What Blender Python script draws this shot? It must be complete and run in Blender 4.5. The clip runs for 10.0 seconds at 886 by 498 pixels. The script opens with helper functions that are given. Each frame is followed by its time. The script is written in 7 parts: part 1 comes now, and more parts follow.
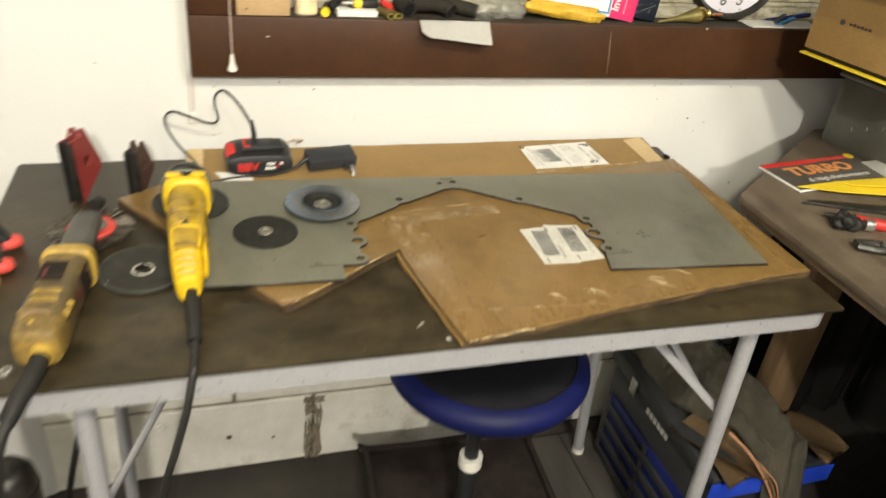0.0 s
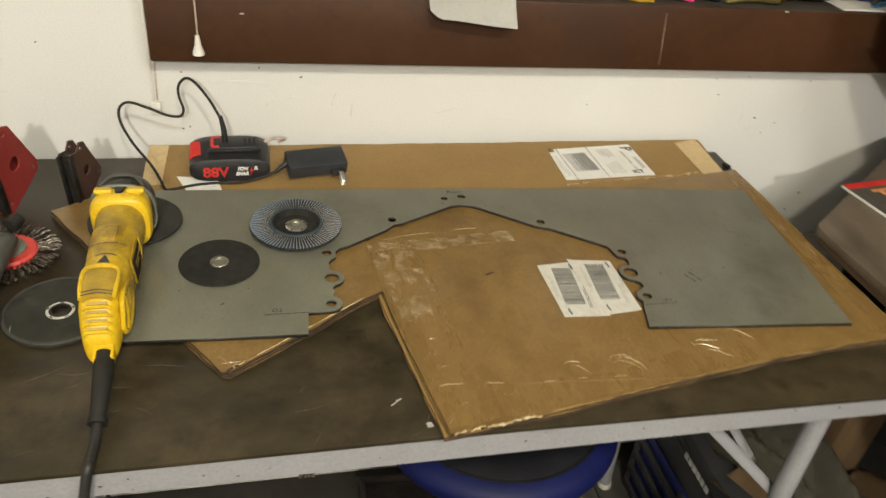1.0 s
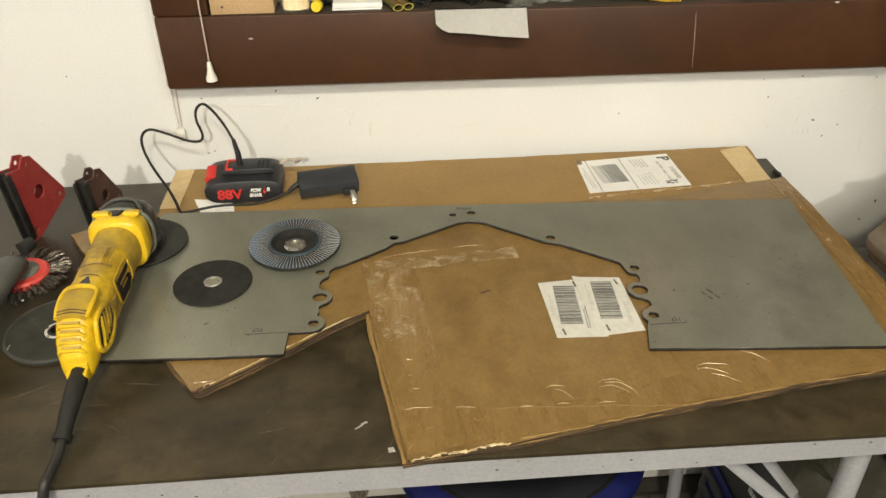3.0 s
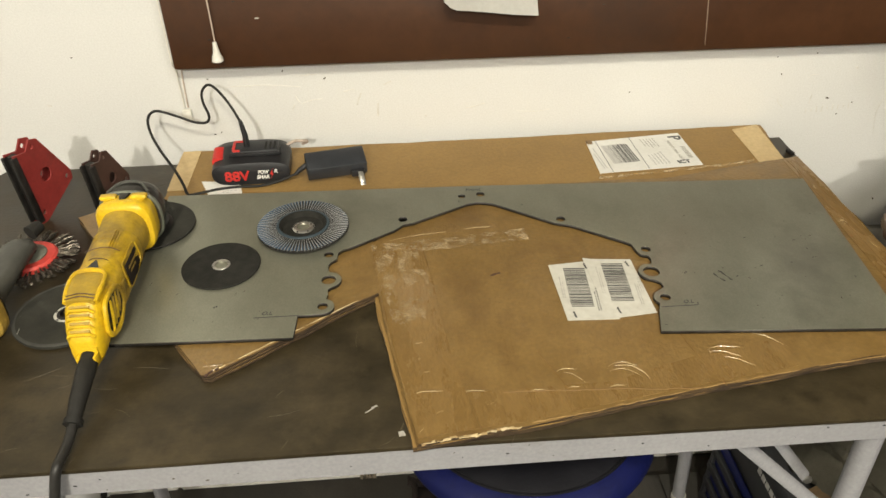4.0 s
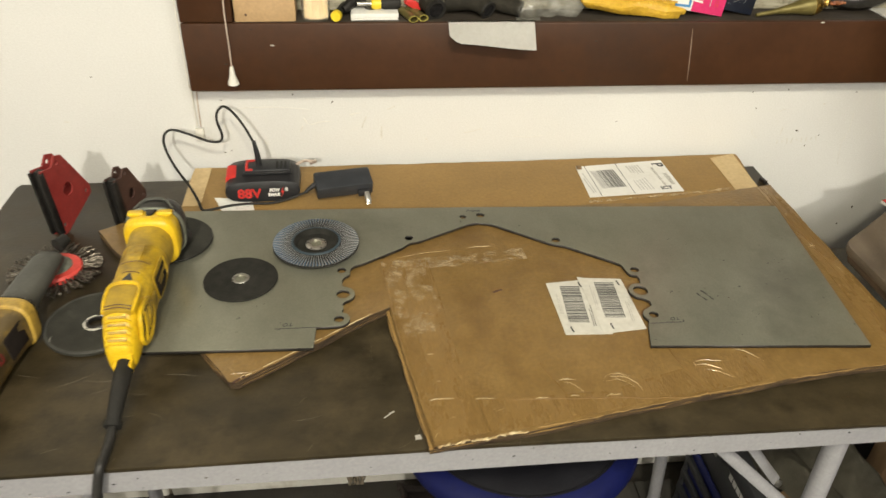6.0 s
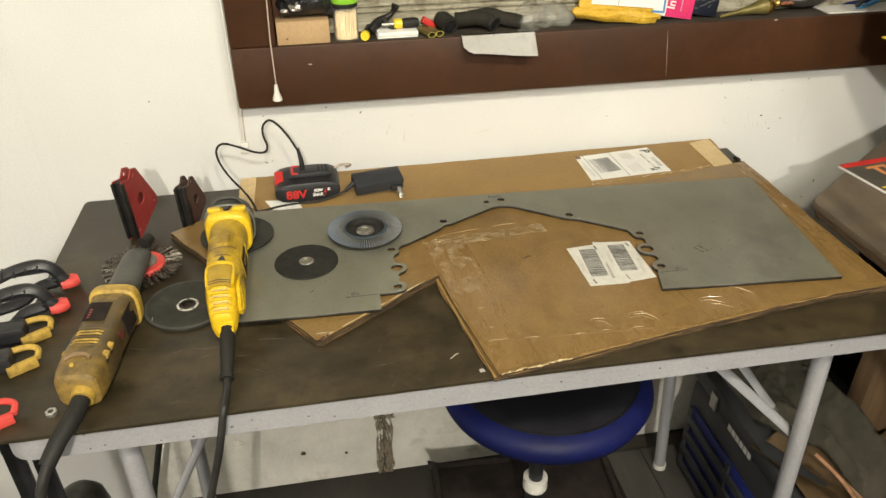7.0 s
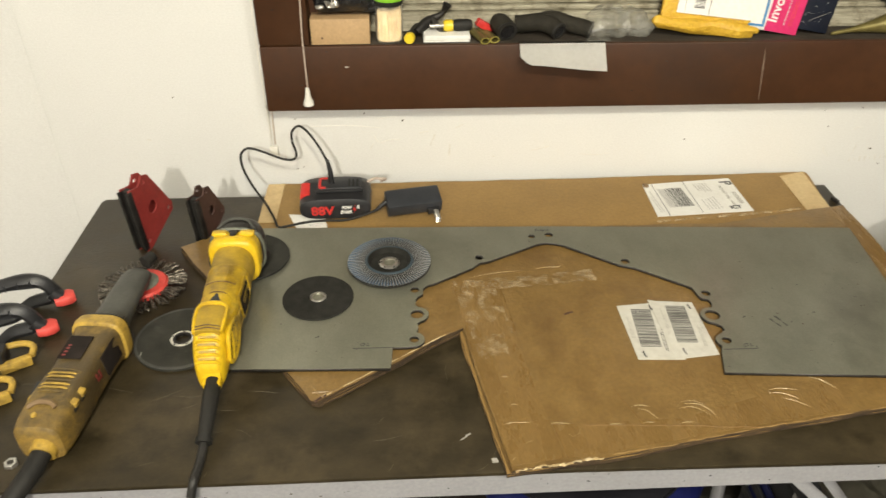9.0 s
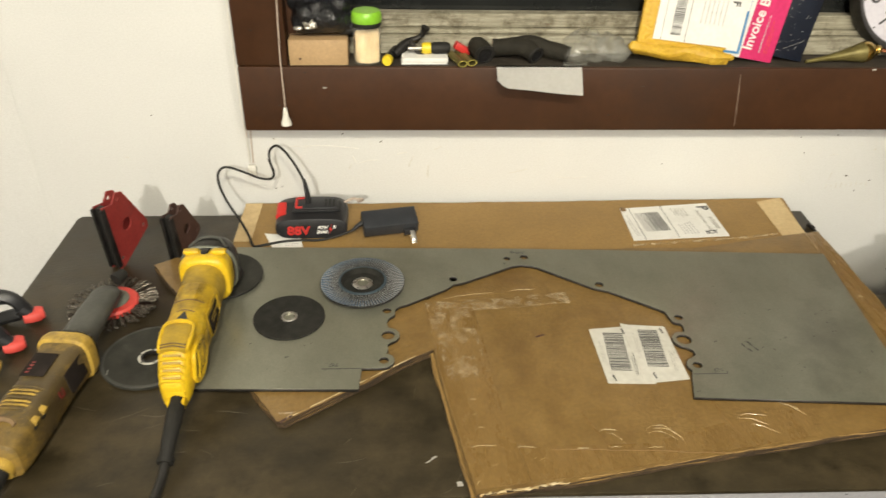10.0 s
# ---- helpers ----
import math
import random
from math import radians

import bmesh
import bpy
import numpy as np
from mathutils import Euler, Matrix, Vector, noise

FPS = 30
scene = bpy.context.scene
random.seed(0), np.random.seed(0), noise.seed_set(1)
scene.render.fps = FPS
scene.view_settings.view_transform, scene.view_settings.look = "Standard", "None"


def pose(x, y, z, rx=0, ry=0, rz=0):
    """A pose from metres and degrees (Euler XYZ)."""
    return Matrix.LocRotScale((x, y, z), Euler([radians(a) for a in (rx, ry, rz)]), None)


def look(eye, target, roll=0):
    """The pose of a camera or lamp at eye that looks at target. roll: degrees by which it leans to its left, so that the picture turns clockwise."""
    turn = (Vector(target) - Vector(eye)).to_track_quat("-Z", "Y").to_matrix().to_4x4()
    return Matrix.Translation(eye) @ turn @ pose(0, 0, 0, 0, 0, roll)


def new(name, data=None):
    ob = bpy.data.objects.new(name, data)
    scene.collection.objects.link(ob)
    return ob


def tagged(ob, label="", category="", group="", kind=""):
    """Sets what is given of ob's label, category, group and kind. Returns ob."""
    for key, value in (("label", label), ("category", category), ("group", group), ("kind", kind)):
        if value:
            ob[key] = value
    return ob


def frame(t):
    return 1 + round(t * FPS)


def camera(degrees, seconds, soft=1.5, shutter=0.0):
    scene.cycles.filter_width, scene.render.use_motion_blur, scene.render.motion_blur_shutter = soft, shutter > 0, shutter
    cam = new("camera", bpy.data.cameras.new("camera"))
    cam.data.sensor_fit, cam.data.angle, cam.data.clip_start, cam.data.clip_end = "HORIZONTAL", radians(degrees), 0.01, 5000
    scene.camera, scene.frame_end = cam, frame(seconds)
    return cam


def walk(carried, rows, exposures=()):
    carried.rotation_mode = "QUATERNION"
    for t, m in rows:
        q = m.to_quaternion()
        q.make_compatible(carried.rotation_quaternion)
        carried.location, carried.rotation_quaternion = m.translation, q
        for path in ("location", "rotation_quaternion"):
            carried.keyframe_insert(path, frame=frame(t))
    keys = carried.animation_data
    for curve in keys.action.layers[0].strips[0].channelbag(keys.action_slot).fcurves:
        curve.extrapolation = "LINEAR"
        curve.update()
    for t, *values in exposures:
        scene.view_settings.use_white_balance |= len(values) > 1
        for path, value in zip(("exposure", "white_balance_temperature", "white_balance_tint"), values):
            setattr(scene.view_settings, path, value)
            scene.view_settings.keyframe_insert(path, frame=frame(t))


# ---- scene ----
cam = camera(61.3, 10.0, shutter=0.55)
PATH = [
    (0, (-0.046, 0.301, 1.317), (0.521, 1.914, 0.28), 6.6),
    (0.3, (-0.028, 0.420, 1.314), (0.612, 1.992, 0.256), 6.8),
    (0.5, (-0.006, 0.457, 1.303), (0.625, 2.003, 0.202), 7.1),
    (1, (0.073, 0.512, 1.292), (0.52, 2.093, 0.152), 6.9),
    (1.5, (0.159, 0.53, 1.285), (0.443, 2.207, 0.234), 5.6),
    (2, (0.183, 0.526, 1.28), (0.343, 2.187, 0.177), 3.4),
    (2.5, (0.218, 0.518, 1.278), (0.38, 2.176, 0.17), 1.0),
    (3.8, (0.222, 0.51, 1.283), (0.332, 2.156, 0.152), -1.1),
    (4, (0.219, 0.521, 1.279), (0.337, 2.148, 0.122), -0.6),
    (4.5, (0.219, 0.525, 1.289), (0.357, 2.15, 0.132), -0.8),
    (5, (0.213, 0.527, 1.287), (0.35, 2.139, 0.11), -0.1),
    (5.2, (0.214, 0.533, 1.291), (0.357, 2.137, 0.106), 0.4),
    (6.3, (0.129, 0.432, 1.334), (0.351, 2.073, 0.212), 2.0),
    (6.5, (0.099, 0.396, 1.338), (0.323, 2.018, 0.19), -0.3),
    (7, (0.05, 0.321, 1.343), (0.346, 1.991, 0.284), -0.3),
    (7.3, (0.045, 0.354, 1.340), (0.360, 1.976, 0.214), 0.2),
    (7.5, (0.07, 0.393, 1.334), (0.352, 1.98, 0.149), 1.7),
    (8, (0.119, 0.467, 1.354), (0.389, 2.056, 0.171), 4.0),
    (8.5, (0.15, 0.481, 1.359), (0.359, 2.119, 0.23), 2.8),
    (9, (0.132, 0.483, 1.359), (0.22, 2.122, 0.216), 0.4),
    (9.5, (0.147, 0.478, 1.36), (0.181, 2.137, 0.244), -0.0),
    (10, (0.159, 0.482, 1.357), (0.264, 2.154, 0.264), 1.4),
]
walk(cam, [(t, look(eye, target, roll)) for t, eye, target, roll in PATH],
     exposures=[(0, 0.16), (0.5, -0.06), (1, -0.28), (1.5, -0.16), (2.5, -0.12), (5.2, -0.10), (6.5, -0.08), (7, -0.04), (7.5, -0.10), (8, -0.06), (10, -0.09)])

# ---- light ----
world = bpy.data.worlds.new("world")
scene.world = world
world.use_nodes = True
world.node_tree.nodes["Background"].inputs[0].default_value = (0.010, 0.012, 0.018, 1)
world.node_tree.nodes["Background"].inputs[1].default_value = 1.0


def lamp(name, kind, where, aim, energy, size, color):
    data = bpy.data.lights.new(name, kind)
    data.energy, data.color = energy, color
    if kind == "AREA":
        data.shape, data.size = "DISK", size
    else:
        data.shadow_soft_size = size
    ob = new(name, data)
    ob.matrix_basis = look(where, aim)
    return ob


lamp("garage_main_lamp", "POINT", (-0.08, -1.50, 2.25), (0.2, 1.3, 0.8), 218, 0.045, (1.0, 0.95, 0.84))
lamp("garage_ceiling_lamp", "AREA", (0.25, -0.25, 2.38), (0.3, 1.2, 0.8), 27, 0.16, (1.0, 0.915, 0.70))
# Added fill without a known source, to brighten the right side.
lamp("right_fill_light", "AREA", (0.95, -0.40, 2.38), (0.7, 1.0, 0.7), 23, 0.4, (1.0, 0.965, 0.87))

# ---- materials ----


def surface(name, dark, light, rough=0.6, metal=0.0, scale=12.0, fine=180.0, bump=0.15, grime=None, grime_at=0.62,
            coat=0.0, stretch=(1, 1, 1), spread=0.12, depth=0.002, trans=0.0, island=0.0, specular=0.5, flecks=0.0, fleck_most=1.0, flutes=0.0, flute_scale=90.0):
    """A worn surface: two tones in broad patches, fine grain in colour, gloss and relief, and patches of grime."""
    m = bpy.data.materials.new(name)
    m.use_nodes = True
    nt = m.node_tree
    n, l = nt.nodes, nt.links
    bsdf = n["Principled BSDF"]
    tc = n.new("ShaderNodeTexCoord")
    mp = n.new("ShaderNodeMapping")
    mp.inputs["Scale"].default_value = stretch
    l.new(tc.outputs["Object"], mp.inputs["Vector"])
    big = n.new("ShaderNodeTexNoise")
    big.inputs["Scale"].default_value, big.inputs["Detail"].default_value = scale, 6
    big.inputs["Roughness"].default_value = 0.62
    small = n.new("ShaderNodeTexNoise")
    small.inputs["Scale"].default_value, small.inputs["Detail"].default_value = fine, 4
    for t in (big, small):
        l.new(mp.outputs["Vector"], t.inputs["Vector"])
    ramp = n.new("ShaderNodeValToRGB")
    ramp.color_ramp.elements[0].position, ramp.color_ramp.elements[1].position = 0.32, 0.68
    ramp.color_ramp.elements[0].color = (*dark, 1)
    ramp.color_ramp.elements[1].color = (*light, 1)
    l.new(big.outputs["Fac"], ramp.inputs["Fac"])
    mul = n.new("ShaderNodeMix")
    mul.data_type, mul.blend_type = "RGBA", "OVERLAY"
    mul.inputs["Factor"].default_value = 0.22
    l.new(ramp.outputs["Color"], mul.inputs["A"])
    l.new(small.outputs["Fac"], mul.inputs["B"])
    color = mul.outputs["Result"]
    if grime:
        g = n.new("ShaderNodeTexNoise")
        g.inputs["Scale"].default_value, g.inputs["Detail"].default_value = scale * 0.45, 9
        g.inputs["Roughness"].default_value = 0.7
        l.new(tc.outputs["Object"], g.inputs["Vector"])
        gr = n.new("ShaderNodeMapRange")
        gr.inputs["From Min"].default_value, gr.inputs["From Max"].default_value = grime_at - 0.07, grime_at + 0.1
        gr.inputs["To Max"].default_value = 0.85
        l.new(g.outputs["Fac"], gr.inputs["Value"])
        gm = n.new("ShaderNodeMix")
        gm.data_type = "RGBA"
        l.new(gr.outputs["Result"], gm.inputs["Factor"])
        l.new(color, gm.inputs["A"])
        gm.inputs["B"].default_value = (*grime, 1)
        color = gm.outputs["Result"]
    if island:
        geo = n.new("ShaderNodeNewGeometry")
        hsv = n.new("ShaderNodeHueSaturation")
        ir = n.new("ShaderNodeMapRange")
        ir.inputs["To Min"].default_value, ir.inputs["To Max"].default_value = 1 - island, 1 + island
        l.new(geo.outputs["Random Per Island"], ir.inputs["Value"])
        l.new(ir.outputs["Result"], hsv.inputs["Value"])
        l.new(color, hsv.inputs["Color"])
        color = hsv.outputs["Color"]
    l.new(color, bsdf.inputs["Base Color"])
    rr = n.new("ShaderNodeMapRange")
    rr.inputs["To Min"].default_value, rr.inputs["To Max"].default_value = max(rough - spread, 0.03), min(rough + spread, 1)
    l.new(big.outputs["Fac"], rr.inputs["Value"])
    l.new(rr.outputs["Result"], bsdf.inputs["Roughness"])
    bsdf.inputs["Metallic"].default_value = metal
    bsdf.inputs["Coat Weight"].default_value = coat
    bsdf.inputs["Coat Roughness"].default_value = 0.18
    bsdf.inputs["Specular IOR Level"].default_value = specular
    bsdf.inputs["Transmission Weight"].default_value = trans
    if flecks:
        fr = n.new("ShaderNodeMapRange")
        fr.inputs["From Min"].default_value, fr.inputs["From Max"].default_value = flecks - 0.05, flecks + 0.12
        fr.inputs["To Max"].default_value = fleck_most
        low = n.new("ShaderNodeTexNoise")
        low.inputs["Scale"].default_value, low.inputs["Detail"].default_value = scale * 0.16, 3
        l.new(tc.outputs["Object"], low.inputs["Vector"])
        both = n.new("ShaderNodeMath")
        both.operation = "MULTIPLY_ADD"
        both.inputs[1].default_value = 0.75
        l.new(low.outputs["Fac"], both.inputs[0])
        l.new(big.outputs["Fac"], both.inputs[2])
        l.new(both.outputs["Value"], fr.inputs["Value"])
        l.new(fr.outputs["Result"], bsdf.inputs["Alpha"])
    if bump:
        add = n.new("ShaderNodeMath")
        l.new(big.outputs["Fac"], add.inputs[0])
        l.new(small.outputs["Fac"], add.inputs[1])
        height = add.outputs["Value"]
        if flutes:
            wave = n.new("ShaderNodeTexWave")
            wave.inputs["Scale"].default_value, wave.inputs["Distortion"].default_value = flute_scale, 1.5
            wave.inputs["Detail"].default_value = 2
            l.new(tc.outputs["Object"], wave.inputs["Vector"])
            more = n.new("ShaderNodeMath")
            more.operation = "MULTIPLY_ADD"
            more.inputs[1].default_value = flutes
            l.new(wave.outputs["Fac"], more.inputs[0])
            l.new(height, more.inputs[2])
            height = more.outputs["Value"]
        b = n.new("ShaderNodeBump")
        b.inputs["Strength"].default_value, b.inputs["Distance"].default_value = bump, depth
        l.new(height, b.inputs["Height"])
        l.new(b.outputs["Normal"], bsdf.inputs["Normal"])
    return m


